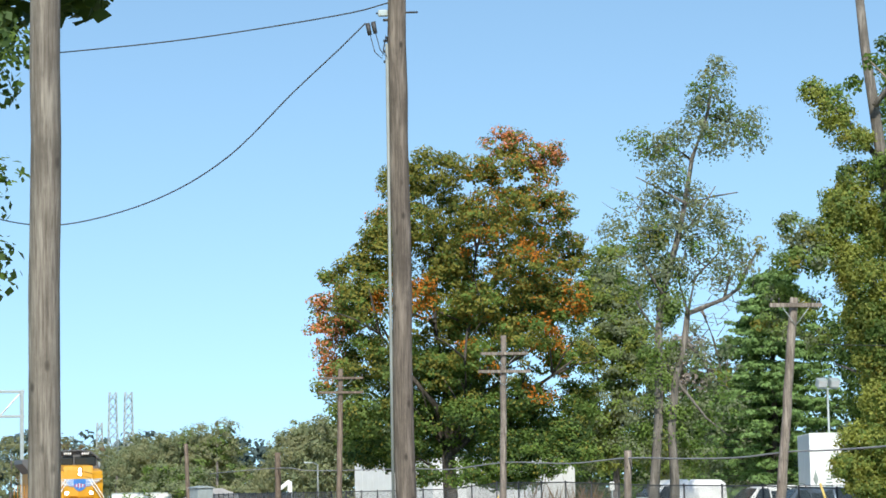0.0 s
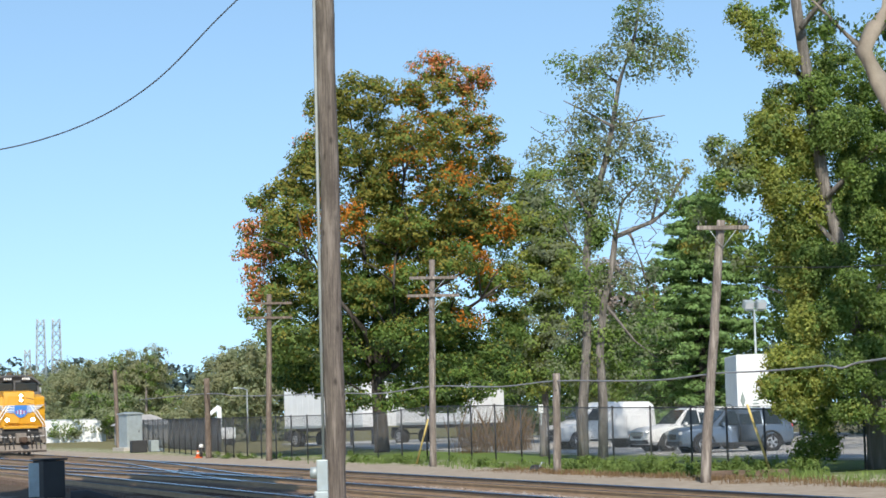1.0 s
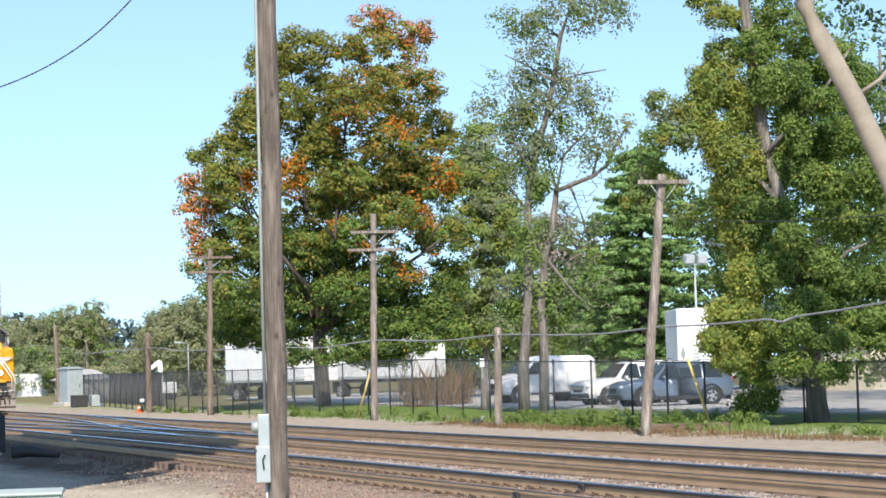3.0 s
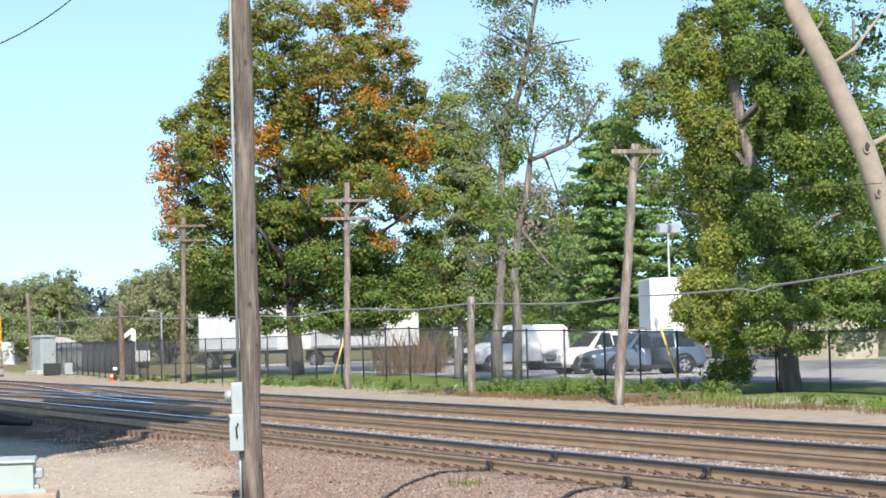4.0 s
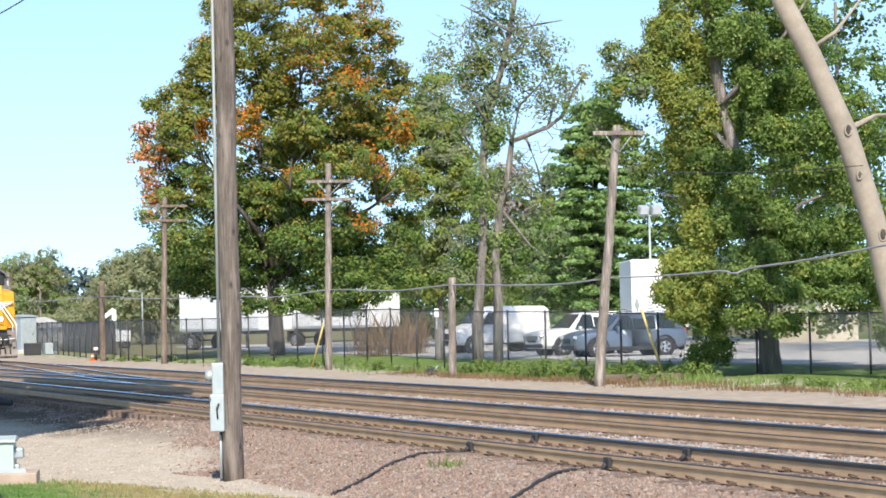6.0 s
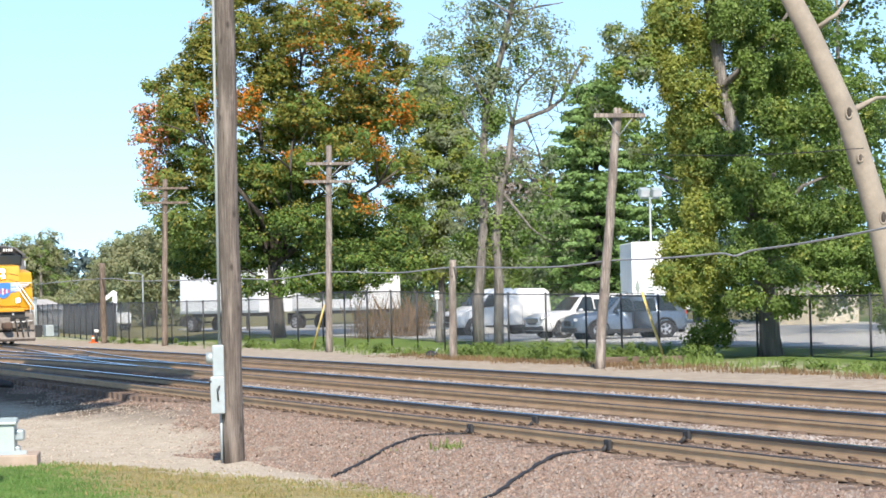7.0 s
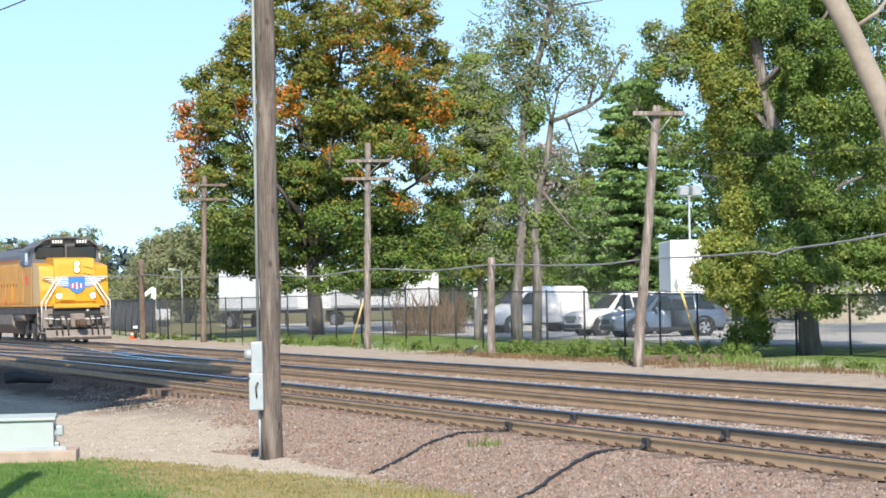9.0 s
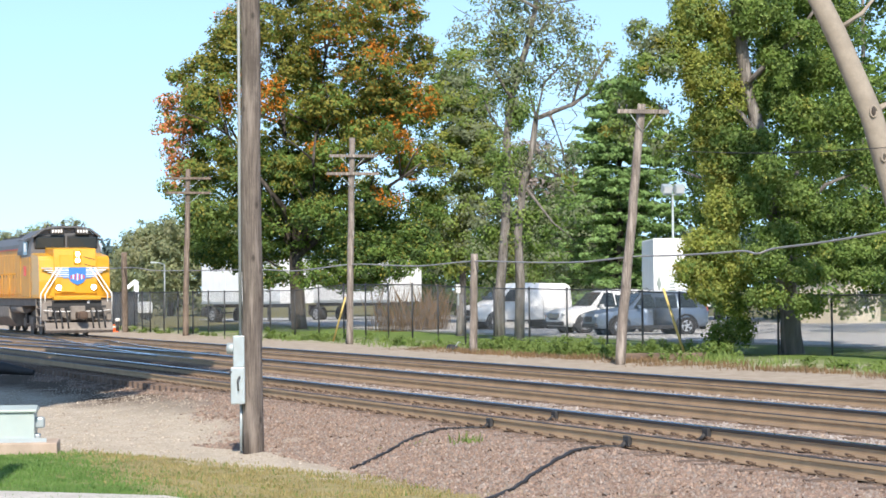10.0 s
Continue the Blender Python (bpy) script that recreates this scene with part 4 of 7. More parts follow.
def ivy_tree():
    b = Vector((-62.0, 33.9, -0.3))
    th = thing("vine_covered_tree", Matrix.Translation(b), "tall tree thickly covered in vines, its leaves yellow-green at the edge", "tree")
    o = (0, 0, 0)
    S = 60.0
    def q(px, py, along=0.0):
        return off(o, (px - 1420) / S, along, (632 - py) / S)
    bm = B()
    limb(bm, [q(1420, 650), q(1418, 560), q(1400, 400), q(1372, 250), q(1345, 150), q(1322, -60), q(1300, -260), q(1290, -400)], 0.34, 0.12, 12)
    for s in (-1, 1):
        limb(bm, [q(1420 + s * 10, 600), q(1420 + s * 22, 640), q(1420 + s * 40, 660)], 0.16, 0.05, 6)
    for pts in (([1400, 400], [1300, 330], [1230, 300]), ([1372, 250], [1290, 150], [1240, 60]), ([1345, 150], [1440, 60], [1500, -30]), ([1322, -60], [1250, -150], [1200, -190]), ([1310, -150], [1400, -260], [1440, -330]), ([1400, 420], [1480, 330], [1560, 300])):
        limb(bm, [q(*p, along=random.uniform(-0.5, 0.5)) for p in pts], 0.10, 0.03, 6)
    part("trunk", bm, M_BARK, th)
    def blob(px, py, rx, ry, w, along=0.0):
        r = rx / S
        along -= max(0.0, min(330, py - 180)) / 190
        if ry < 100:   # boughs in ledges, some further out than others
            along, ry = along + 0.45 * math.sin(px * 0.37 + py * 0.21), ry * 0.86
        return (q(px, py, along), (r, r, ry / S), w)
    gold = [blob(1262, 20, 50, 50, 0.9), blob(1225, 70, 36, 45, 0.6), blob(1262, 130, 34, 60, 0.8), blob(1275, 220, 32, 60, 0.8), blob(1292, 300, 32, 50, 0.7), blob(1300, 370, 40, 45, 0.7), blob(1266, 432, 48, 36, 0.8), blob(1240, 478, 36, 28, 0.6), blob(1262, 512, 34, 20, 0.35), blob(1310, 480, 40, 30, 0.6), blob(1310, 60, 36, 60, 0.6), blob(1318, 170, 26, 60, 0.5, -0.4), blob(1240, -150, 34, 44, 0.4), blob(1210, -185, 22, 26, 0.18), blob(1275, -95, 32, 24, 0.25), blob(1275, -30, 36, 34, 0.4)]
    leaves("golden_foliage", gold, 62000, 0.078, [L_YELLOW, L_LIGHT, L_GREEN, L_OLIVE], lambda p, u, tu: np.where(tu < 0.56, 0, np.where(tu < 0.82, 1, np.where(tu < 0.93, 2, 3))), th, 0.25, 0.2, seed=7, flat=0.65, per=36, rough=0.75)
    reach = [blob(1165, 60, 34, 30, 0.5), blob(1190, 110, 34, 34, 0.6), blob(1150, 120, 30, 30, 0.4), blob(1140, 170, 30, 30, 0.4, 1), blob(1180, 190, 26, 34, 0.4, 1), blob(1150, 230, 26, 26, 0.3, 1), blob(1120, 210, 24, 24, 0.2, 1), blob(1200, 250, 22, 24, 0.25, 1)]
    leaves("outer_sprays", reach, 9000, 0.085, [L_LIGHT, L_GREY, L_GREEN, L_OLIVE], lambda p, u, tu: np.where(tu < 0.4, 0, np.where(tu < 0.7, 1, np.where(tu < 0.93, 2, 3))), th, 0.32, 0.2, seed=9, flat=0.5, per=60)
    green = [blob(1350, -150, 26, 110, 0.6, 0.5), blob(1420, -260, 50, 60, 0.6, 0.3), blob(1400, -80, 60, 60, 0.8, 1), blob(1460, -30, 60, 50, 0.9, 1), blob(1385, 15, 40, 36, 0.7, -0.6), blob(1440, 60, 40, 30, 0.7, 0.3), blob(1510, 10, 55, 45, 0.9, 1.0),
             blob(1312, 265, 30, 50, 0.6, -0.5), blob(1350, 30, 34, 44, 0.7, -0.5), blob(1330, -40, 36, 40, 0.6, -0.3), blob(1392, 90, 26, 40, 0.6, 0.2), blob(1375, 170, 24, 40, 0.5, 0.5), blob(1355, 255, 30, 30, 0.6, -0.6), blob(1440, 130, 36, 40, 0.7, 1.0), blob(1460, 200, 36, 40, 0.7, 1.2), blob(1350, 120, 60, 140, 1.0, 2.0), blob(1300, 330, 60, 120, 0.9, 1.8), blob(1480, 60, 90, 90, 1.0, 2.4), blob(1400, 120, 30, 40, 0.6, -0.2), blob(1420, 190, 26, 36, 0.5, 0.4), blob(1500, 120, 36, 40, 0.7, 0.4), blob(1530, 200, 44, 44, 0.9, 0.2), blob(1480, 270, 42, 36, 0.8, 0.1), blob(1560, 290, 44, 40, 0.8, 0.6), blob(1600, 190, 46, 80, 0.8, 1.0),
             blob(1370, 310, 34, 36, 0.8, -0.8), blob(1340, 350, 30, 40, 0.7, -0.4), blob(1420, 350, 36, 34, 0.8, -0.9), blob(1395, 420, 38, 36, 0.8, -0.8), blob(1470, 380, 44, 30, 0.8, -0.6), blob(1540, 380, 44, 36, 0.8, 0.3), blob(1600, 350, 46, 60, 0.8, 0.8), blob(1350, 460, 34, 30, 0.6, -0.6), blob(1430, 480, 46, 22, 0.7, -0.8), blob(1500, 450, 50, 26, 0.8, -0.5), blob(1570, 440, 50, 34, 0.9, 0.2), blob(1620, 480, 46, 40, 0.7, 0.4), blob(1530, 490, 46, 18, 0.5, -0.3),
             blob(1360, 520, 34, 22, 0.45, -0.4), blob(1310, 535, 32, 22, 0.35, 1.0), blob(1300, 590, 24, 30, 0.3, 2.2), blob(1335, 580, 28, 30, 0.3, 2.4), blob(1430, 535, 30, 20, 0.3, -0.4), blob(1495, 535, 26, 26, 0.14), blob(1560, 520, 26, 30, 0.16), blob(1610, 540, 30, 50, 0.4),
             blob(1430, 220, 70, 160, 0.9, 2.2), blob(1540, 200, 60, 170, 0.9, 2.4), blob(1450, 400, 90, 70, 0.9, 2.0)]
    leaves("vine_foliage", green, 185000, 0.078, [L_DEEP, L_GREEN, L_LIGHT, L_YELLOW], lambda p, u, tu: np.where(tu < 0.12, 0, np.where(tu < 0.60, 1, np.where(tu < 0.93, 2, 3))), th, 0.25, 0.2, seed=8, flat=0.65, per=36, rough=0.75)


ivy_tree()


def leaning_tree():
    b = Vector((-53.85, 33.6, -0.35))
    th = thing("leaning_tree", Matrix.Translation(b), "large leaning tree trunk with pale bark, old knots and few leaves", "tree")
    pts = [Vector(p) - b for p in ((-53.85, 33.6, -0.6), (-53.9, 33.3, 1.2), (-54.02, 32.83, 3.53), (-54.14, 32.4, 5.1), (-54.24, 32.07, 6.29), (-54.5, 31.2, 8.4), (-54.77, 30.4, 10.12), (-54.9, 30.05, 10.9), (-54.85, 30.35, 11.5), (-54.8, 30.8, 12.0), (-54.8, 31.2, 14.5))]
    bm = B()
    tube(bm, pts, [0.42, 0.36, 0.325, 0.31, 0.30, 0.285, 0.26, 0.24, 0.22, 0.2, 0.12], 16)
    for a, e, m in ((5, (0.4, 1.6, 1.6), (0.2, 0.7, 0.5)), (4, (-0.3, 1.9, 0.5), (0, 0.9, 0.4)), (7, (0.2, 1.8, 2.0), (0, 0.8, 0.8)), (7, (-0.5, -1.6, 1.8), (0, -0.8, 0.7))):
        limb(bm, [pts[a], pts[a] + Vector(m), pts[a] + Vector(e)], 0.10, 0.02, 7)
    part("trunk", bm, M_BARKPALE, th)
    toward = -FWD
    for i, s in ((4, 1.0), (3, 0.75), (2, 1.1)):
        c = pts[i] + toward * 0.32 + RIGHT * (-0.10 + 0.08 * i % 0.2)
        bm = B()
        ring = [c + RIGHT * 0.085 * s * math.cos(k * math.pi / 6) + Vector((0, 0, 0.15 * s * math.sin(k * math.pi / 6))) for k in range(13)]
        tube(bm, ring, 0.028, 6)
        knot = part("knot", bm, M_BARKPALE, th)
        bm = B()
        bmesh.ops.create_uvsphere(bm, u_segments=10, v_segments=6, radius=0.08 * s)
        bmesh.ops.transform(bm, matrix=Matrix.Translation(c - toward * 0.02) @ Matrix.Diagonal((0.8, 0.8, 1.6, 1)), verts=bm.verts)
        part("hollow", bm, M_BARKDARK, knot)
    blobs = [(tuple(pts[7] + Vector((0.3, 1.6, 1.0))), (1.6, 1.8, 1.6), 1), (tuple(pts[7] + Vector((-0.3, -1.4, 1.6))), (1.3, 1.4, 1.2), 0.7), (tuple(pts[5] + Vector((-0.6, 2.2, 1.0))), (1.0, 1.4, 1.6), 0.7), (tuple(pts[3] + Vector((-0.8, 2.0, 0.2))), (0.8, 1.2, 1.6), 0.5), (tuple(pts[2] + Vector((0.1, 1.0, 0.3))), (0.7, 0.9, 0.8), 0.35)]
    leaves("foliage", blobs, 3500, 0.12, [L_GREEN, L_DEEP, L_LIGHT], lambda p, u, tu: np.where(tu < 0.5, 0, np.where(tu < 0.85, 1, 2)), th, 0.4, 0.3, seed=12)


leaning_tree()


def shade_tree(b, blobs, seed, low=()):
    """A tree on the lawn whose leaves hang in at the edge of view and whose shade lies over the tracks."""
    b = Vector(b)
    th = thing("lawn_tree", Matrix.Translation(b), "tall leafy green tree on the lawn that shades the tracks", "tree", "lawn trees")
    bm = B()
    limb(bm, [(0, 0, -0.3), (0.1, 0, 2.5), (0, 0.1, 6)], 0.3, 0.2, 10)
    grow(bm, (0, 0.1, 5.2), [(1.8, 0.5, 10), (-2, 0.5, 12), (0, 1.0, 15), (0.5, -2, 11), (-2.5, -1.5, 9)], 0.1, 2)
    part("trunk", bm, M_BARK, th)
    leaves("crown", blobs, 40000, 0.50, [L_DEEP, L_GREEN], lambda p, u, tu: np.where(tu < 0.6, 0, 1), th, 0.9, 0.3, seed=seed)
    if low:
        leaves("hanging_leaves", low, 900, 0.11, [L_DEEP, L_GREEN], lambda p, u, tu: np.where(tu < 0.6, 0, 1), th, 0.3, 0.3, seed=seed + 5)


shade_tree((-31.0, -0.8, -0.5), [((-10.5, 4.9, 14.0), (7.5, 4.6, 2.6), 3), ((-11, 8.0, 17.6), (6, 3.4, 2.0), 2), ((-2, 2.0, 13), (4.0, 2.4, 2.4), 1)], 13, [((0.4, 4.05, 8.1), (0.6, 0.42, 0.6), 1), ((0.4, 4.0, 6.3), (0.6, 0.4, 0.5), 1), ((0.4, 3.95, 5.4), (0.3, 0.3, 0.3), 0.4)])
shade_tree((-44.0, -0.5, -0.5), [((-10, 4.9, 16.0), (7.0, 4.8, 2.6), 3), ((-7, 8.5, 20), (7, 4, 2.4), 2.6), ((-3, 2, 14.5), (4, 3, 2.6), 1)], 14)


def far_tree(b, h, w, mats, seed, label, n=5200, leaf=0.55, stem=True):
    b = Vector(b)
    th = thing("tree", Matrix.Translation(b), label, "tree", "trees on the skyline")
    g = random.Random(seed)
    bm = B()
    limb(bm, [(0, 0, -0.5), (0.1, 0, h * 0.3), (0, 0.1, h * 0.75)], 0.3, 0.08, 7)
    part("trunk", bm, M_BARK, th)
    blobs = []
    for k in range(9):
        t = g.uniform(0.15, 0.9)
        s = math.sin(math.pi * min(0.95, t * 0.8 + 0.2)) * 0.5
        blobs.append(((g.uniform(-1, 1) * w * s, g.uniform(-1, 1) * w * s, h * t), (w * g.uniform(0.2, 0.36), w * g.uniform(0.2, 0.36), h * g.uniform(0.12, 0.2)), 1.0))
    blobs.append(((0, 0, h * 0.45), (w * 0.5, w * 0.5, h * 0.4), 2.6))
    leaves("crown", blobs, n, leaf, mats, lambda p, u, tu: np.where(tu < 0.7, 0, 1), th, 0.6, seed=seed, flat=0.75, per=34)


def at_view(px, along):
    """A place on the ground at that bearing across the view and distance along it."""
    u = (px - 784) / 4200
    p = RIGHT * (u * along) + FWD * along
    return (p.x, p.y, float(ground_z(p.x, p.y)))


# skyline trees wear leaf colours with the haze already mixed in
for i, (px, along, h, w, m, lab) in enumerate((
        (-330, 300, 9.5, 14, (L_FARHAZE, L_FARHAZEGREEN), "rounded brownish green tree on the skyline"), (-230, 330, 11, 14, (L_FARHAZE, L_FARHAZEGREEN), "rounded brownish green tree on the skyline"),
        (-130, 320, 10.5, 14, (L_FARHAZE, L_DRY), "rusty brown autumn tree on the skyline"), (-40, 290, 8.2, 12, (L_FARHAZEGREEN, L_FARHAZE), "low green tree on the skyline"),
        (20, 270, 8.0, 10, (L_FARHAZE, L_FARHAZEGREEN), "olive green tree on the skyline"), (75, 265, 10.8, 6, (L_FARHAZEGREEN, L_FARHAZE), "taller green tree on the skyline"), (115, 270, 9.6, 9, (L_FARHAZE, L_FARHAZEGREEN), "olive green tree on the skyline"), (140, 262, 10.2, 8, (L_FARHAZE, L_LIGHT), "olive green tree on the skyline"),
        (60, 235, 5.0, 8, (L_FARHAZEGREEN, L_GREEN), "low green tree beyond the yard"), (190, 240, 4.0, 7, (L_FARHAZE, L_FARHAZEGREEN), "low olive tree beyond the yard"), (290, 215, 7.8, 6, (L_FARHAZE, L_FARHAZEGREEN), "olive green tree beyond the trailers"), (330, 195, 8.6, 8, (L_FARHAZE, L_FARHAZEGREEN), "green tree beyond the trailers"), (390, 190, 8.5, 9, (L_FARHAZEGREEN, L_FARHAZE), "green tree beyond the trailers"),
        (0, 300, 10.0, 9, (L_FARHAZE, L_FARHAZEGREEN), "olive green tree on the skyline"), (45, 305, 10.5, 9, (L_FARHAZEGREEN, L_FARHAZE), "green tree on the skyline"), (110, 300, 11.0, 9, (L_FARHAZE, L_FARHAZEGREEN), "olive green tree on the skyline"),
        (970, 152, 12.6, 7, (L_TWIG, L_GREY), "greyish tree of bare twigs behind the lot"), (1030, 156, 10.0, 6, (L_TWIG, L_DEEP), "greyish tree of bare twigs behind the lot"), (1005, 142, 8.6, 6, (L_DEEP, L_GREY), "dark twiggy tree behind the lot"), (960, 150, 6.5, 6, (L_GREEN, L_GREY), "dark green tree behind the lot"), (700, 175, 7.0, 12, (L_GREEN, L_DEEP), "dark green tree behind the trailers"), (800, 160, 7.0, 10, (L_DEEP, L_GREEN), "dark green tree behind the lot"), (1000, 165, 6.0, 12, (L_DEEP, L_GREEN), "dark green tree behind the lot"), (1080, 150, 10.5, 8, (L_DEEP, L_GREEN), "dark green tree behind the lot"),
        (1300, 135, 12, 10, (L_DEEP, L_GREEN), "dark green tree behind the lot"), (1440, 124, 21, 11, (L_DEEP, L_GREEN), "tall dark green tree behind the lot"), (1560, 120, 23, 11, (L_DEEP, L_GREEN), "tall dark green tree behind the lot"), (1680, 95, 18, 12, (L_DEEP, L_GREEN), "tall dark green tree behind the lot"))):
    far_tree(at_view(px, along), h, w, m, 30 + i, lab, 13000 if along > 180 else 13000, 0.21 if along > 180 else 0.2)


# horizon woods, their aerial haze carried by bluish leaves
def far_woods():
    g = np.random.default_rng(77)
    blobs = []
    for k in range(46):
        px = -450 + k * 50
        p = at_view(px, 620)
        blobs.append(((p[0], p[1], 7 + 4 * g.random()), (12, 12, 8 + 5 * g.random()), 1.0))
    ob = leaves("far_woods", blobs, 42000, 1.3, [L_HAZEBLUE], lambda p, u, tu: np.zeros(len(p), int), None, 2.6, seed=78, per=26)
    tagged(ob, "dark woods on the horizon with haze blue in the leaf colour", "woods", kind="stuff")


far_woods()


# ---- locomotive ----
M_LYEL = mat("locomotive_yellow", (0.64, 0.315, 0.012), 0.42, 0, 0.07, 1.2, 30, (0.55, 0.33, 0.06), 0.22, 0.03, coat=0.2)
M_LORANGE = mat("locomotive_hood_yellow", (0.66, 0.31, 0.025), 0.5, 0, 0.10, 1.0, 30, (0.42, 0.22, 0.06), 0.35, 0.03)
M_LGREY = mat("locomotive_grey", (0.115, 0.12, 0.128), 0.5, 0, 0.12, 1.2, 30, (0.14, 0.13, 0.12), 0.3)
M_LUNDER = mat("underframe_dusty_grey", (0.23, 0.20, 0.17), 0.8, 0, 0.25, 2.5, 30, (0.12, 0.10, 0.085), 0.5)
M_LRUST = mat("coupler_rusty_iron", (0.10, 0.065, 0.045), 0.85, 0.0, 0.3)
M_LDARK = mat("locomotive_black", (0.03, 0.03, 0.03), 0.7, 0, 0.3)
M_LWHITE = mat("handrail_white", (0.80, 0.80, 0.78), 0.5, 0, 0.06)
M_LSILVER = mat("emblem_silver", (0.55, 0.58, 0.62), 0.4, 0.2, 0.06)
M_LBLUE = mat("emblem_blue", (0.05, 0.20, 0.55), 0.45, 0, 0.08)
M_LRED = mat("emblem_red", (0.62, 0.07, 0.06), 0.45, 0, 0.08)
M_LAMP = glow_mat("headlight_glow", (1.0, 0.96, 0.86), 6.0)
loco_wheels = []
loco = thing("locomotive", pose(-99, 20.155, 0), "yellow and grey diesel freight locomotive with lit headlights", "locomotive")


def build_loco():
    P = lambda n, bm, m, lab="": part(n, bm, m, loco, lab)
    # underframe, walkway, tank
    P("underframe", box(B(), (-10.9, 0, 1.42), (21.4, 2.9, 0.34), 0.03), M_LUNDER)
    P("walkway", box(B(), (-10.9, 0, 1.61), (21.6, 3.12, 0.07), 0.015), M_LORANGE)
    tank = extrude_profile(B(), [(-1.45, 1.25), (1.45, 1.25), (1.45, 0.75), (1.05, 0.32), (-1.05, 0.32), (-1.45, 0.75)], -13.6, -7.8, "x", 0.05)
    P("fuel_tank", tank, M_LUNDER, "dusty grey fuel tank under the frame")
    for y in (-1.25, 1.25):
        P("air_reservoir", rod(B(), (-7.4, y, 1.12), (-4.6, y, 1.12), 0.2, n=14), M_LUNDER)
    # nose with its raised middle
    prof = [(-0.55, 1.64), (-0.05, 1.64), (-0.02, 2.3), (-0.16, 3.22), (-0.34, 3.34), (-2.2, 3.52), (-2.2, 1.64)]
    bm = B()
    left = [bm.verts.new((x - (0.22 if i in (1, 2, 3) else 0.1), -1.5, z)) for i, (x, z) in enumerate(prof)]
    cl = [bm.verts.new((x, -0.78, z)) for x, z in prof]
    cr = [bm.verts.new((x, 0.78, z)) for x, z in prof]
    right = [bm.verts.new((x - (0.22 if i in (1, 2, 3) else 0.1), 1.5, z)) for i, (x, z) in enumerate(prof)]
    n = len(prof)
    for a, b in ((left, cl), (cl, cr), (cr, right)):
        for k in range(n):
            bm.faces.new((a[k], a[(k + 1) % n], b[(k + 1) % n], b[k]))
    bm.faces.new(left)
    bm.faces.new(right[::-1])
    bmesh.ops.recalc_face_normals(bm, faces=bm.faces)
    bmesh.ops.bevel(bm, geom=bm.edges[:], offset=0.03, segments=2, affect="EDGES")
    nose = P("nose", bm, M_LYEL, "bright yellow nose with a winged shield emblem")
    mid = extrude_profile(B(), [(0.03, 1.75), (0.05, 2.35), (-0.1, 3.3), (-0.2, 3.66), (-2.1, 3.74), (-2.1, 1.75)], -0.9, 0.9, "y", 0.05)
    # profile is (x, z) with y drawn between
    P("nose_hood", mid, M_LYEL)
    part("nose_door", box(B(), (-0.01, -0.36, 2.62), (0.05, 0.62, 1.6), 0.02, rot=Euler((0, radians(-7), 0)).to_matrix()), M_LYEL, nose)
    for z in (2.2, 2.75, 3.3):
        part("hinge", box(B(), (0.045 - (z - 2.3) * 0.14, -0.06, z), (0.05, 0.10, 0.05), 0.008), M_LDARK, nose)
    for z in (3.0, 3.3):
        part("grab_iron", tube(B(), [(-0.02 - (z - 2.3) * 0.14, 0.35, z), (0.06 - (z - 2.3) * 0.14, 0.38, z), (0.06 - (z - 2.3) * 0.14, 0.82, z - 0.12), (-0.05 - (z - 2.3) * 0.14, 0.85, z - 0.12)], 0.014, 6), M_LDARK, nose)
    # twin headlight
    hl = P("headlight", box(B(), (-0.06, 0.08, 3.28), (0.14, 0.34, 0.62), 0.08), M_LYEL)
    for z in (3.42, 3.15):
        part("lamp", rod(B(), (0.0, 0.08, z), (0.04, 0.08, z), 0.10, 0.095, 16), M_LAMP, hl, "lit white headlight")
    for y in (-0.74, 0.74):
        d = P("ditch_light", rod(B(), (-0.1, y, 2.02), (0.09, y, 2.02), 0.135, 0.135, 16), M_LDARK)
        part("lamp", rod(B(), (0.09, y, 2.02), (0.12, y, 2.02), 0.115, 0.11, 16), M_LAMP, d, "lit white ditch light")
    # emblem: wings of bars, shield
    for s in (-1, 1):
        for k, (z, ln) in enumerate(((2.84, 1.14), (2.75, 1.02), (2.66, 0.88), (2.57, 0.74), (2.48, 0.6))):
            inner = 0.9 - 0.3
            slope = -(z - 2.35) * 0.15
            part("wing_bar", box(B(), (0.075 + slope, s * (0.3 + min(inner, ln) / 2), z), (0.03, min(inner, ln), 0.05)), M_LSILVER if k % 2 == 0 else M_LWHITE, nose)
            if ln > inner:
                part("wing_bar", box(B(), (-0.09 + slope, s * (0.88 + (ln - inner) / 2), z), (0.10, ln - inner, 0.05), rot=Euler((0, 0, -s * 0.22)).to_matrix()), M_LSILVER if k % 2 == 0 else M_LWHITE, nose)
        for z, w in ((2.795, 0.42), (2.705, 0.46), (2.615, 0.44), (2.525, 0.36), (2.43, 0.26)):
            part("wing_stripe", box(B(), (0.07 - (z - 2.35) * 0.15, s * (0.34 + w / 2) + 0.04, z), (0.03, w, 0.04)), M_LBLUE, nose)
    part("shield", extrude_profile(B(), [(-0.31, 2.86), (0.41, 2.86), (0.41, 2.38), (0.28, 2.22), (0.05, 2.12), (-0.18, 2.22), (-0.31, 2.38)], 0.04, 0.085, "x"), M_LBLUE, nose)
    for k in range(7):
        part("shield_stripe", box(B(), (0.088, -0.22 + 0.09 * k, 2.46), (0.01, 0.046, 0.30 - 0.05 * abs(k - 3))), M_LRED if k % 2 == 0 else M_LWHITE, nose)
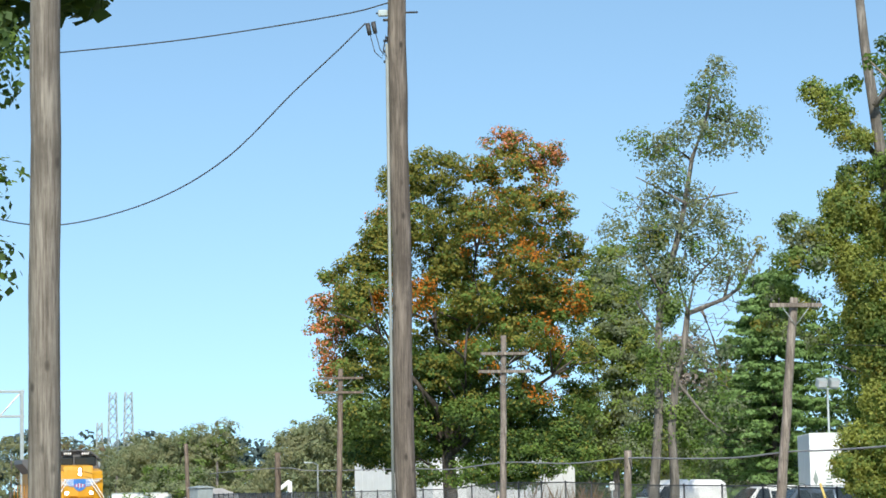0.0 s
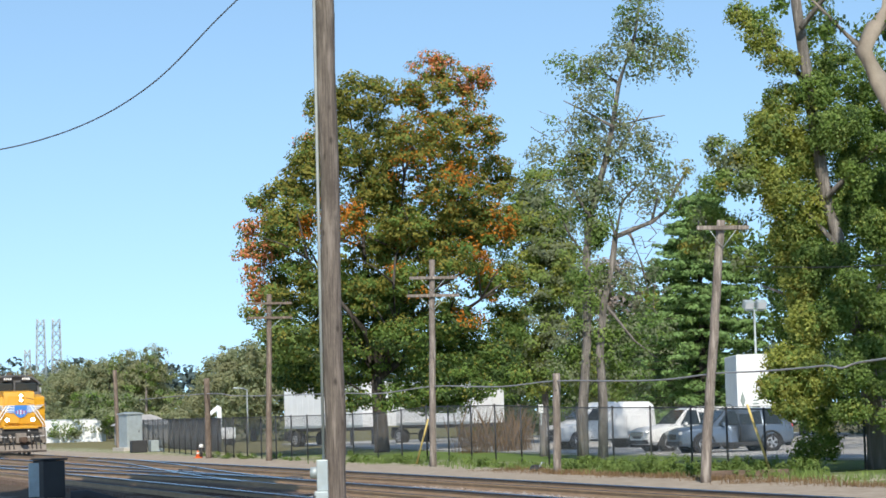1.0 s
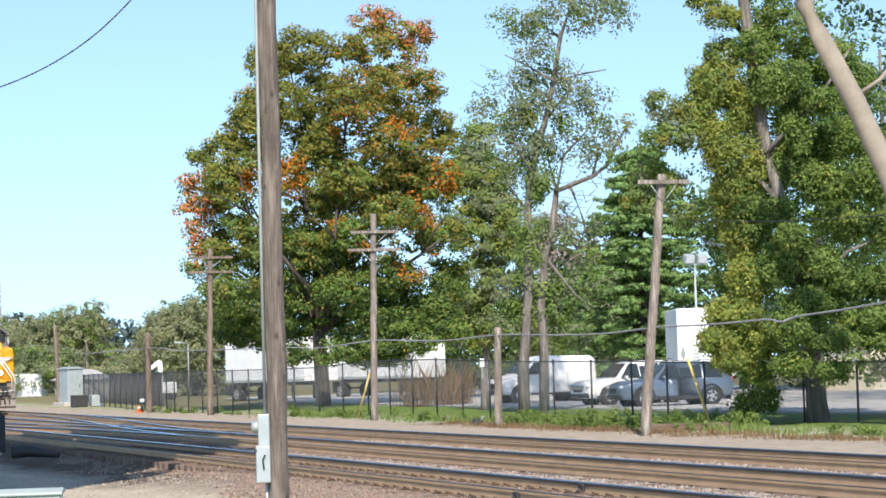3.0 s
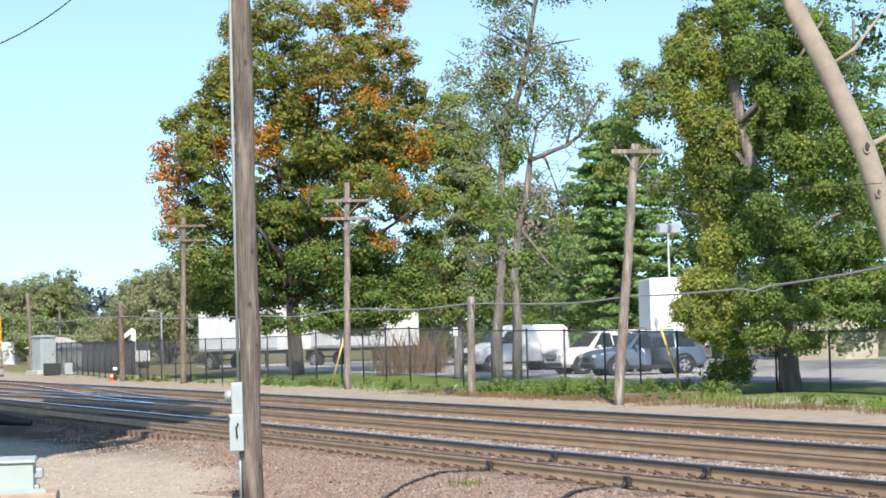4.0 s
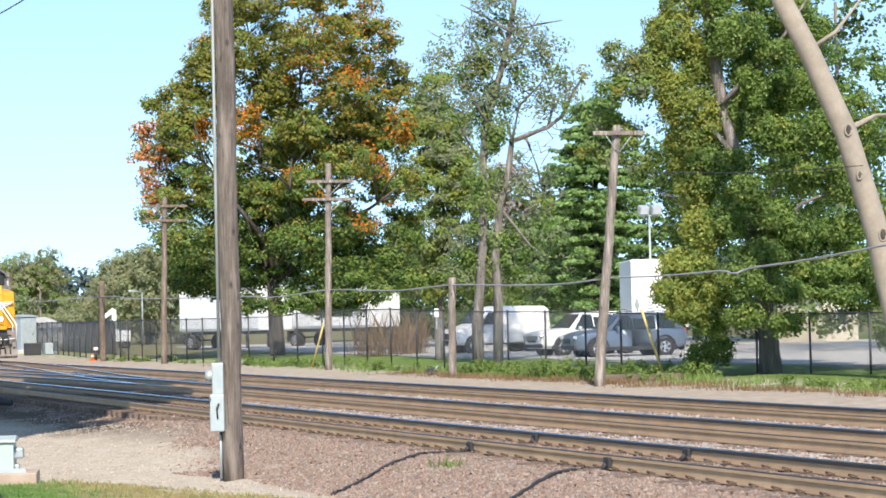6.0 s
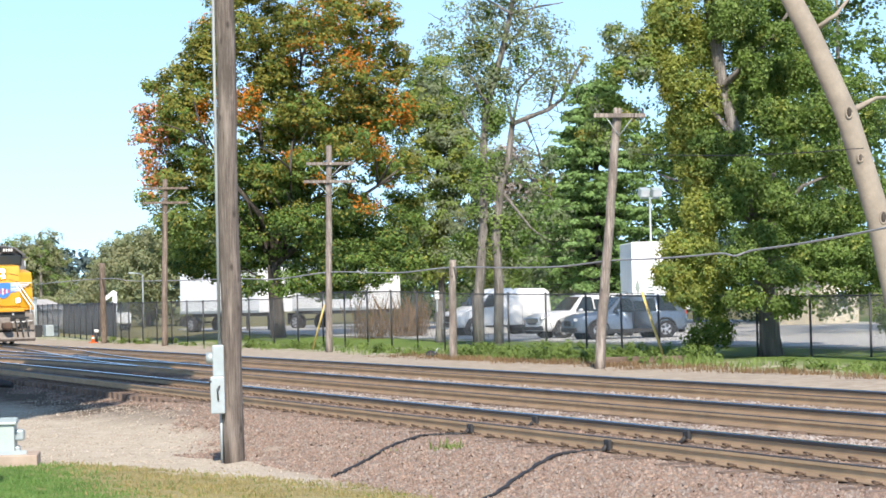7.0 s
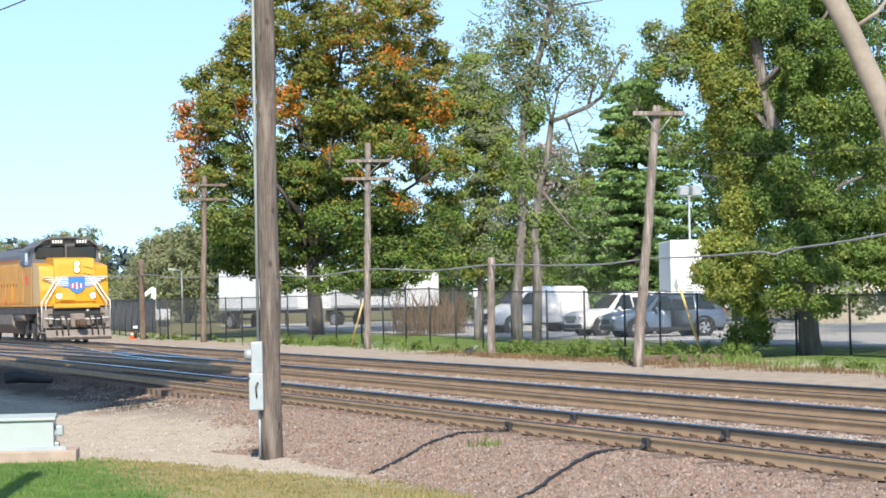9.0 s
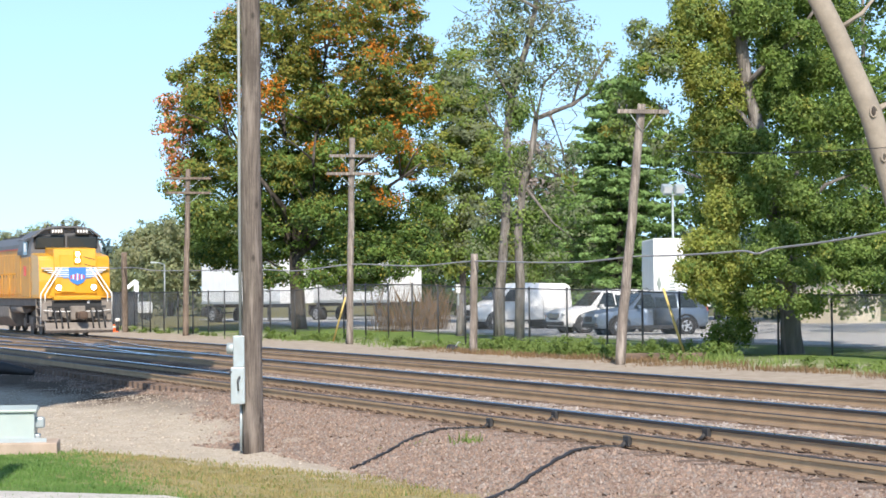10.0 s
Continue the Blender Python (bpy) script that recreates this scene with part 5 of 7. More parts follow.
    # cab
    cab = extrude_profile(B(), [(-1.52, 1.64), (-1.52, 3.6), (-1.38, 4.2), (-0.95, 4.5), (-0.5, 4.58), (0.5, 4.58), (0.95, 4.5), (1.38, 4.2), (1.52, 3.6), (1.52, 1.64)], -5.2, -2.05, "x", 0.03)
    cab_ob = P("cab", cab, M_LGREY, "grey upper cab with a dark windscreen")
    P("cab_side", box(B(), (-3.65, -1.53, 2.5), (3.1, 0.03, 1.7), 0.01), M_LORANGE)
    P("cab_side", box(B(), (-3.65, 1.53, 2.5), (3.1, 0.03, 1.7), 0.01), M_LORANGE)
    for y, w in ((-0.70, 1.20), (0.70, 1.20)):
        fr = part("window_frame", box(B(), (-2.04, y, 3.97), (0.05, w + 0.12, 0.56), 0.04), M_LDARK, cab_ob)
        part("pane", box(B(), (-1.97, y, 3.95), (0.03, w, 0.48), 0.03, rot=Euler((0, radians(9), 0)).to_matrix()), M_GLASS, cab_ob)
    for s in (-1, 1):
        part("side_window", box(B(), (-3.3, s * 1.50, 3.72), (1.0, 0.06, 0.6), 0.03), M_GLASS, cab_ob)
        part("sun_visor", box(B(), (-3.3, s * 1.62, 4.12), (1.3, 0.34, 0.03), rot=Euler((s * -0.35, 0, 0)).to_matrix()), M_LGREY, cab_ob)
        part("mirror", box(B(), (-2.7, s * 1.64, 3.74), (0.05, 0.09, 0.36), 0.02), M_LSILVER, cab_ob)
    visor = part("front_visor", extrude_profile(B(), [(-1.45, 4.15), (-1.0, 4.48), (-0.5, 4.58), (0.5, 4.58), (1.0, 4.48), (1.45, 4.15), (1.5, 4.2), (1.02, 4.56), (0.5, 4.66), (-0.5, 4.66), (-1.02, 4.56), (-1.5, 4.2)], -2.1, -1.8, "x"), M_LGREY, cab_ob)
    for y in (-0.42, 0.66):
        nb = part("number_board", box(B(), (-1.86, y, 4.43), (0.1, 0.62, 0.24), 0.02), M_LDARK, cab_ob, "black number board")
    for y in (-0.42, 0.66):
        for k in range(4):
            part("number_bar", box(B(), (-1.80, y - 0.18 + 0.12 * k, 4.43), (0.01, 0.075, 0.13)), M_LWHITE, cab_ob)
    for x, y in ((-2.6, -0.5), (-3.3, 0.1), (-2.4, 0.5), (-2.5, 0.8), (-4.1, -0.4)):
        part("horn", tube(B(), [(x - 0.15, y, 4.58), (x - 0.1, y, 4.72), (x + 0.12, y, 4.73)], [0.03, 0.03, 0.05], 6), M_LDARK, cab_ob)
    for k in range(4):
        P("number_bar", box(B(), (-3.0 - 0.16 * k, -1.552, 2.75), (0.09, 0.012, 0.42)), M_LRED)
    P("cab_door", box(B(), (-4.6, -1.55, 2.6), (0.7, 0.03, 1.7), 0.02), M_LORANGE)
    for k in range(7):
        part("windscreen_wiper", rod(B(), (-1.97, -0.66 + 1.32 * (k % 2), 3.76), (-1.97, -0.5 + 1.32 * (k % 2), 4.1), 0.012, n=5), M_LDARK, cab_ob) if k < 2 else None
    # long hood
    hood = extrude_profile(B(), [(-0.92, 1.64), (-0.92, 3.95), (-0.7, 4.25), (0.7, 4.25), (0.92, 3.95), (0.92, 1.64)], -21.2, -5.2, "x", 0.03)
    hood_ob = P("hood", hood, M_LORANGE, "orange-yellow long hood with grey roof and doors")
    P("hood_roof", extrude_profile(B(), [(-0.96, 3.8), (-0.96, 3.98), (-0.72, 4.31), (0.72, 4.31), (0.96, 3.98), (0.96, 3.8)], -21.2, -5.22, "x"), M_LGREY)
    P("red_stripe", box(B(), (-13.2, -0.945, 3.78), (16, 0.03, 0.05)), M_LRED)
    for k in range(14):
        part("hood_door", box(B(), (-6.2 - 0.85 * k, -0.93, 2.65), (0.78, 0.05, 1.8), 0.02), M_LORANGE, hood_ob)
        part("door_handle", box(B(), (-6.2 - 0.85 * k + 0.28, -0.965, 2.6), (0.04, 0.03, 0.18)), M_LDARK, hood_ob)
    P("flag_panel", box(B(), (-6.6, -0.975, 2.95), (1.5, 0.02, 1.3)), M_LSILVER, "faded flag panel in red, white and blue")
    for k in range(4):
        P("flag_stripe", box(B(), (-6.6, -0.988, 2.5 + 0.3 * k), (1.3, 0.012, 0.13), rot=Euler((0, 0.25, 0)).to_matrix()), M_LRED)
    for x in (-18.5,):
        P("radiator_flare", extrude_profile(B(), [(-0.95, 3.4), (-1.5, 4.05), (-1.5, 4.35), (1.5, 4.35), (1.5, 4.05), (0.95, 3.4)], -21.0, -16.2, "x", 0.03), M_LGREY)
    for x in (-8, -10.5, -12.5, -14.5):
        P("roof_fan", rod(B(), (x, 0, 4.3), (x, 0, 4.42), 0.55, 0.5, 16), M_LDARK)
    P("exhaust_stack", box(B(), (-11.6, 0, 4.42), (0.9, 0.4, 0.22), 0.03), M_LDARK)
    # pilot, coupler, steps
    plow = extrude_profile(B(), [(0.62, 0.12), (0.72, 0.24), (0.46, 0.56), (0.34, 0.56), (0.5, 0.12)], -1.42, 1.42, "y", 0.02)
    P("pilot_plow", plow, M_LUNDER, "dusty grey pilot plow")
    P("pilot_plate", box(B(), (0.05, 0, 1.02), (0.16, 2.95, 0.78), 0.03), M_LUNDER)
    P("pilot_recess", box(B(), (0.12, 0, 0.98), (0.06, 2.5, 0.56), 0.02), M_LDARK)
    P("coupler_housing", box(B(), (0.3, 0, 0.95), (0.34, 0.62, 0.6), 0.06), M_LUNDER)
    for y in (-0.52, 0.5):
        P("draft_lug", rod(B(), (0.18, y, 0.92), (0.42, y, 0.86), 0.17, 0.13, 12), M_LUNDER)
    for y in (-1.15, -0.62, 0.66, 1.15):
        P("bracket", box(B(), (0.2, y, 0.98), (0.2, 0.16, 0.36), 0.03), M_LUNDER)
    P("uncoupling_lever", tube(B(), [(0.25, -1.4, 1.08), (0.34, -0.9, 1.02), (0.36, 0.9, 1.02), (0.25, 1.4, 1.08)], 0.022, 6), M_LWHITE)
    P("anticlimber", box(B(), (0.16, 0, 1.58), (0.36, 2.0, 0.16), 0.03), M_LYEL)
    P("front_recess", box(B(), (0.14, 0, 1.33), (0.06, 2.1, 0.30), 0.02), M_LDARK)
    cp = P("coupler", box(B(), (0.55, 0.0, 0.86), (0.85, 0.26, 0.28), 0.05), M_LRUST)
    part("knuckle", box(B(), (1.0, 0.1, 0.86), (0.26, 0.36, 0.34), 0.08), M_LRUST, cp, "rusty brown knuckle")
    part("coupler_pocket", box(B(), (0.2, 0, 0.88), (0.16, 0.75, 0.62), 0.05), M_LDARK, cp)
    for y in (-1.0, -0.75, -0.5, 0.55, 0.8, 1.05):
        P("brake_hose", tube(B(), [(0.2, y, 1.12), (0.5, y, 0.98), (0.62, y + 0.03, 0.6), (0.66, y + 0.05, 0.32)], 0.04, 6), M_LDARK)
    P("class_light", rod(B(), (0.17, 0.48, 1.4), (0.2, 0.48, 1.4), 0.06, 0.06, 10), M_LWHITE)
    for s in (-1, 1):
        for y in (1.32, 1.5):
            P("handrail", tube(B(), [(0.06, s * y, 0.55), (0.08, s * y, 1.75), (0.02, s * (y - 0.72), 2.85)], 0.028, 6), M_LWHITE, "white handrail")
        for z in (0.45, 0.8, 1.15, 1.45):
            P("step", box(B(), (-0.35, s * 1.42, z), (0.7, 0.26, 0.04)), M_LUNDER)
        P("step_plate", box(B(), (-0.72, s * 1.5, 0.95), (0.05, 0.12, 1.2)), M_LUNDER)
        P("side_rail", tube(B(), [(-5.4, s * 1.5, 2.65), (-20.9, s * 1.5, 2.65)], 0.022, 6), M_LORANGE)
        for k in range(9):
            P("stanchion", rod(B(), (-5.4 - 1.93 * k, s * 1.5, 1.64), (-5.4 - 1.93 * k, s * 1.5, 2.65), 0.022, n=6), M_LORANGE)
    # bogies
    bm_w = B()
    rod(bm_w, (0, -0.825, 0), (0, -0.70, 0), 0.508, 0.508, 24)
    rod(bm_w, (0, 0.70, 0), (0, 0.825, 0), 0.508, 0.508, 24)
    rod(bm_w, (0, -0.70, 0), (0, -0.68, 0), 0.55, 0.55, 24)
    rod(bm_w, (0, 0.68, 0), (0, 0.70, 0), 0.55, 0.55, 24)
    rod(bm_w, (0, -0.95, 0), (0, 0.95, 0), 0.09, 0.09, 10)
    me = mesh_of("wheelset", bm_w, M_LUNDER)
    for xc in (-3.6, -17.8):
        for s in (-1, 1):
            fr = extrude_profile(B(), [(xc - 2.5, 0.62), (xc - 2.2, 0.95), (xc - 1.0, 0.82), (xc + 1.0, 0.82), (xc + 2.2, 0.95), (xc + 2.5, 0.62), (xc + 2.2, 0.42), (xc - 2.2, 0.42)], s * 0.98 - 0.08, s * 0.98 + 0.08, "y", 0.03)
            P("bogie_frame", fr, M_LUNDER)
            for dx in (-1.9, 0, 1.9):
                P("axle_box", box(B(), (xc + dx, s * 1.08, 0.53), (0.42, 0.2, 0.4), 0.05), M_LUNDER)
                P("spring", rod(B(), (xc + dx + 0.5, s * 1.08, 0.5), (xc + dx + 0.5, s * 1.08, 0.95), 0.09, n=10), M_LDARK)
            P("brake_cylinder", rod(B(), (xc + 0.6, s * 1.14, 0.95), (xc + 1.3, s * 1.14, 0.95), 0.13, n=12), M_LUNDER)
        for dx in (-1.9, 0, 1.9):
            w = new("wheelset", me)
            w.parent = loco
            w.location = (xc + dx, 0, 0.508)
            loco_wheels.append(w)


build_loco()


# ---- vehicles ----
M_SUVPAINT = mat("silver_blue_paint", (0.14, 0.19, 0.26), 0.32, 0.35, 0.06, 1, 20, (0.3, 0.32, 0.35), 0.2, 0.0, coat=0.5)
M_VANPAINT = mat("white_van_paint", (0.80, 0.80, 0.79), 0.35, 0, 0.03, 1, 20, (0.62, 0.60, 0.56), 0.15, 0.0, coat=0.3)
M_CHROME = mat("chrome_trim", (0.6, 0.6, 0.6), 0.2, 1.0, 0.05)
M_LENS = mat("lamp_lens", (0.65, 0.67, 0.68), 0.15, 0.2, 0.1)
M_AMBER = mat("amber_lens", (0.75, 0.25, 0.03), 0.25, 0, 0.1)


def wheel(parent, x, y, r, w=0.22):
    s = 1 if y > 0 else -1
    bm = rod(B(), (x, y - w / 2, r), (x, y + w / 2, r), r, r, 24)
    bmesh.ops.bevel(bm, geom=[e for e in bm.edges if abs(e.verts[0].co.y - e.verts[1].co.y) < 1e-5], offset=0.03, segments=2, affect="EDGES")
    wh = part("wheel", bm, M_TYRE, parent)
    part("rim", rod(B(), (x, y + s * (w / 2 - 0.03), r), (x, y + s * (w / 2 + 0.012), r), r * 0.66, r * 0.6, 18), M_RIM, wh)
    bm = B()
    for k in range(5):
        a = k * 2 * math.pi / 5
        box(bm, (x + math.cos(a + 0.63) * r * 0.4, y + s * (w / 2 + 0.012), r + math.sin(a + 0.63) * r * 0.4), (0.13, 0.012, 0.09), rot=Euler((0, -a, 0)).to_matrix())
    part("rim_opening", bm, M_BLACK, wh)


def car_shell(parent, sections, paint, bevel=0.03):
    """A body from cross sections along its length: (x, half width, floor, waist, roof half width, roof height)."""
    bm = B()
    prev = None
    for x, w, z0, zw, wr, zr in sections:
        ring = [(-w * 0.94, z0), (-w, z0 + 0.15), (-w, zw - 0.06), (-w * 0.975, zw), (-wr, zr - 0.06), (-wr * 0.85, zr), (wr * 0.85, zr), (wr, zr - 0.06), (w * 0.975, zw), (w, zw - 0.06), (w, z0 + 0.15), (w * 0.94, z0)]
        ring = [bm.verts.new((x, a, b)) for a, b in ring]
        n = len(ring)
        if prev:
            for k in range(n):
                bm.faces.new((prev[k], prev[(k + 1) % n], ring[(k + 1) % n], ring[k])).smooth = True
        else:
            bm.faces.new(ring)
        prev = ring
    bm.faces.new(prev[::-1])
    bmesh.ops.recalc_face_normals(bm, faces=bm.faces)
    return part("body", bm, paint, parent)


def quad_panel(name, corners, material, parent, thick=0.02):
    bm = B()
    c = [Vector(p) for p in corners]
    nrm = (c[1] - c[0]).cross(c[3] - c[0]).normalized() * thick
    a = [bm.verts.new(p) for p in c]
    b = [bm.verts.new(p + nrm) for p in c]
    bm.faces.new(a[::-1])
    bm.faces.new(b)
    for k in range(4):
        bm.faces.new((a[k], a[(k + 1) % 4], b[(k + 1) % 4], b[k]))
    bmesh.ops.recalc_face_normals(bm, faces=bm.faces)
    return part(name, bm, material, parent)


def suv(m, paint, label, L=4.75, H=1.72, wb=2.82):
    th = thing("car", m, label, "car", "vehicles in the parking lot")
    f, r = L / 2, -L / 2
    S = [(f, 0.62, 0.42, 0.70, 0.55, 0.72), (f - 0.12, 0.84, 0.32, 0.88, 0.74, 0.92), (f - 0.5, 0.92, 0.28, 0.96, 0.80, 1.02), (f - 1.35, 0.94, 0.26, 1.02, 0.80, 1.10),
         (f - 1.95, 0.94, 0.26, 1.04, 0.66, H - 0.14), (f - 2.4, 0.94, 0.26, 1.05, 0.66, H - 0.02), (0.0, 0.94, 0.26, 1.06, 0.67, H), (r + 0.9, 0.94, 0.28, 1.08, 0.66, H - 0.03), (r + 0.35, 0.92, 0.32, 1.08, 0.63, H - 0.12), (r + 0.1, 0.90, 0.36, 1.06, 0.70, 1.15), (r, 0.82, 0.42, 0.95, 0.66, 1.0)]
    body = car_shell(th, S, paint)
    for s in (-1, 1):
        y0, y1 = s * 0.935, s * 0.675
        for x0, x1, xr0, xr1 in ((f - 1.55, f - 2.45, f - 2.05, f - 2.45), (f - 2.52, f - 3.42, f - 2.52, f - 3.42), (f - 3.5, r + 0.5, f - 3.5, r + 0.62)):
            cs = [(x0, y0, 1.09), (x1, y0, 1.09), (xr1, y1, H - 0.13), (xr0, y1, H - 0.13)]
            if s > 0:
                cs = cs[::-1]
            quad_panel("window", [(a, b + s * 0.012, c) for a, b, c in cs], M_GLASS, body)
        part("door_seam", box(B(), (f - 2.48, s * 0.945, 0.72), (0.012, 0.012, 0.7)), M_BLACK, body)
        part("door_handle", box(B(), (f - 2.25, s * 0.955, 0.95), (0.18, 0.03, 0.03), 0.008), M_CHROME, body)
        part("door_handle", box(B(), (f - 3.2, s * 0.955, 0.96), (0.18, 0.03, 0.03), 0.008), M_CHROME, body)
        part("sill_cladding", box(B(), (0, s * 0.93, 0.33), (L - 0.9, 0.06, 0.16), 0.02), M_BLACK, body)
        for x in (wb / 2, -wb / 2):
            part("wheel_arch", tube(B(), [(x + 0.44 * math.cos(a), s * 0.925, 0.36 + 0.44 * math.sin(a)) for a in np.linspace(-0.1, math.pi + 0.1, 12)], 0.045, 6), M_BLACK, body)
            part("arch_recess", rod(B(), (x, s * 0.62, 0.36), (x, s * 0.938, 0.36), 0.41, 0.41, 20), M_BLACK, body)
            wheel(th, x, s * 0.86, 0.36)
        part("wing_mirror", box(B(), (f - 1.75, s * 1.03, 1.12), (0.12, 0.2, 0.14), 0.03), paint, body)
        part("headlamp", box(B(), (f - 0.12, s * 0.66, 0.80), (0.16, 0.36, 0.12), 0.03, rot=Euler((0, 0, -s * 0.45)).to_matrix()), M_LENS, body)
        part("roof_rail", tube(B(), [(f - 2.3, s * 0.6, H), (f - 2.4, s * 0.6, H + 0.04), (r + 0.9, s * 0.6, H + 0.04), (r + 0.8, s * 0.6, H)], 0.015, 6), M_BLACK, body)
        part("tail_lamp", box(B(), (r + 0.12, s * 0.78, 1.0), (0.2, 0.2, 0.16), 0.03), M_LRED, body)
    quad_panel("windscreen", [(f - 1.38, -0.76, 1.12), (f - 1.38, 0.76, 1.12), (f - 1.95, 0.6, H - 0.13), (f - 1.95, -0.6, H - 0.13)], M_GLASS, body)
    part("grille", box(B(), (f - 0.03, 0, 0.66), (0.08, 0.8, 0.22), 0.03), M_BLACK, body)
    part("bumper", box(B(), (f - 0.10, 0, 0.42), (0.22, 1.6, 0.18), 0.05), M_BLACK, body)
    part("rear_bumper", box(B(), (r + 0.08, 0, 0.52), (0.2, 1.6, 0.2), 0.05), M_BLACK, body)
    return th


suv(pose(-85.53, 40.2, -0.12, 0, 0, -94), M_SUVPAINT, "silver-blue sport utility car parked behind the fence", L=4.75, H=1.74)


def white_suv(m):
    th = suv(m, M_VANPAINT, "white sport utility car with chrome grille parked beside the van", L=5.0, H=1.80, wb=2.95)
    part("chrome_grille", box(B(), (2.49, 0, 0.74), (0.06, 1.1, 0.2), 0.03), M_CHROME, th)
    part("indicator", box(B(), (2.36, -0.84, 0.70), (0.1, 0.14, 0.1), 0.02), M_AMBER, th)
    return th


white_suv(pose(-90.9, 40.95, -0.10, 0, 0, -86))


def van():
    th = thing("van", pose(-102.2, 41.5, -0.10, 0, 0, -88), "white panel van with an extended body and black bumper", "van", "vehicles in the parking lot")
    f, r, H = 2.4, -2.4, 2.1
    S = [(f, 0.80, 0.45, 0.90, 0.72, 0.95), (f - 0.15, 0.95, 0.40, 1.05, 0.85, 1.10), (f - 0.75, 1.0, 0.36, 1.18, 0.88, 1.24), (f - 1.0, 1.0, 0.36, 1.22, 0.86, 1.34), (f - 1.65, 1.0, 0.36, 1.26, 0.82, H - 0.16), (f - 2.1, 1.0, 0.36, 1.28, 0.85, H), (0, 1.0, 0.36, 1.28, 0.87, H + 0.04), (r + 0.25, 1.0, 0.4, 1.28, 0.86, H), (r + 0.02, 0.97, 0.45, 1.26, 0.80, H - 0.12), (r, 0.9, 0.5, 1.2, 0.74, H - 0.25)]
    body = car_shell(th, S, M_VANPAINT)
    for s in (-1, 1):
        cs = [(f - 1.2, s * 1.0, 1.30), (f - 2.05, s * 1.0, 1.30), (f - 2.05, s * 0.885, H - 0.26), (f - 1.68, s * 0.885, H - 0.26)]
        quad_panel("window", cs if s < 0 else cs[::-1], M_GLASS, body)
        for x in (1.5, -1.45):
            part("arch_recess", rod(B(), (x, s * 0.7, 0.4), (x, s * 1.004, 0.4), 0.46, 0.46, 20), M_BLACK, body)
            wheel(th, x, s * 0.92, 0.375, 0.24)
        part("wing_mirror", box(B(), (f - 1.25, s * 1.16, 1.4), (0.12, 0.2, 0.28), 0.03), M_BLACK, body)
        part("headlamp", box(B(), (f - 0.02, s * 0.66, 0.84), (0.06, 0.3, 0.18), 0.02), M_LENS, body)
        for x in (f - 2.12, -0.9):
            part("door_seam", box(B(), (x, s * 1.003, 0.95), (0.012, 0.012, 1.0)), M_BLACK, body)
        part("door_handle", box(B(), (f - 1.98, s * 1.012, 1.1), (0.05, 0.03, 0.12)), M_BLACK, body)
        part("sill", box(B(), (0, s * 0.985, 0.40), (1.9, 0.04, 0.08), 0.01), M_BLACK, body)
    quad_panel("windscreen", [(f - 1.0, -0.84, 1.36), (f - 1.0, 0.84, 1.36), (f - 1.63, 0.74, H - 0.2), (f - 1.63, -0.74, H - 0.2)], M_GLASS, body)
    part("grille", box(B(), (f + 0.0, 0, 0.78), (0.08, 0.9, 0.26), 0.02), M_BLACK, body)
    part("bumper", box(B(), (f + 0.02, 0, 0.50), (0.18, 1.8, 0.18), 0.04), M_BLACK, body)


van()


def semi_trailer(m, label, L=8.7, name="semi_trailer"):
    """A box trailer; its rear is at the origin's side, nose towards +x."""
    th = thing(name, m, label, "trailer", "trailers in the yard")
    box_ob = part("cargo_box", box(B(), (L / 2, 0, 2.62), (L, 2.55, 2.75), 0.04), M_WHITE, th)
    for k in range(int(L / 0.61)):
        part("side_post", box(B(), (0.3 + 0.61 * k, -1.277, 2.65), (0.04, 0.008, 2.5)), M_WHITE, box_ob)
    part("bottom_rail", box(B(), (L / 2, -1.285, 1.3), (L, 0.03, 0.16)), M_GALV, box_ob)
    part("top_rail", box(B(), (L / 2, -1.285, 3.94), (L, 0.03, 0.10)), M_GALV, box_ob)
    part("frame_beam", box(B(), (L / 2, 0, 1.12), (L * 0.96, 1.0, 0.22), 0.02), M_DARKSTEEL, th)
    for x in (1.0, 2.2) if L > 10 else (1.1,):
        for y in (-1.1, -0.82, 0.82, 1.1):
            wheel(th, x, y, 0.5, 0.26)
    part("mud_flap", box(B(), (0.35, -0.95, 0.75), (0.03, 0.6, 0.7)), M_BLACK, th)
    for y in (-0.8, 0.8):
        part("landing_leg", box(B(), (L - 1.9, y, 0.62), (0.14, 0.14, 1.0), 0.015), M_DARKSTEEL, th)
        part("landing_foot", box(B(), (L - 1.9, y, 0.09), (0.3, 0.3, 0.04)), M_DARKSTEEL, th)
    part("underride_bar", box(B(), (0.06, 0, 0.65), (0.1, 2.2, 0.1)), M_DARKSTEEL, th)
    return th


semi_trailer(pose(-148.26, 39.49, -0.24, 0, 0, 18.8), "white box semi-trailer parked in the yard under the maple")
semi_trailer(pose(-146.67, 45.89, -0.22, 0, 0, 20), "white box semi-trailer half hidden behind branches")


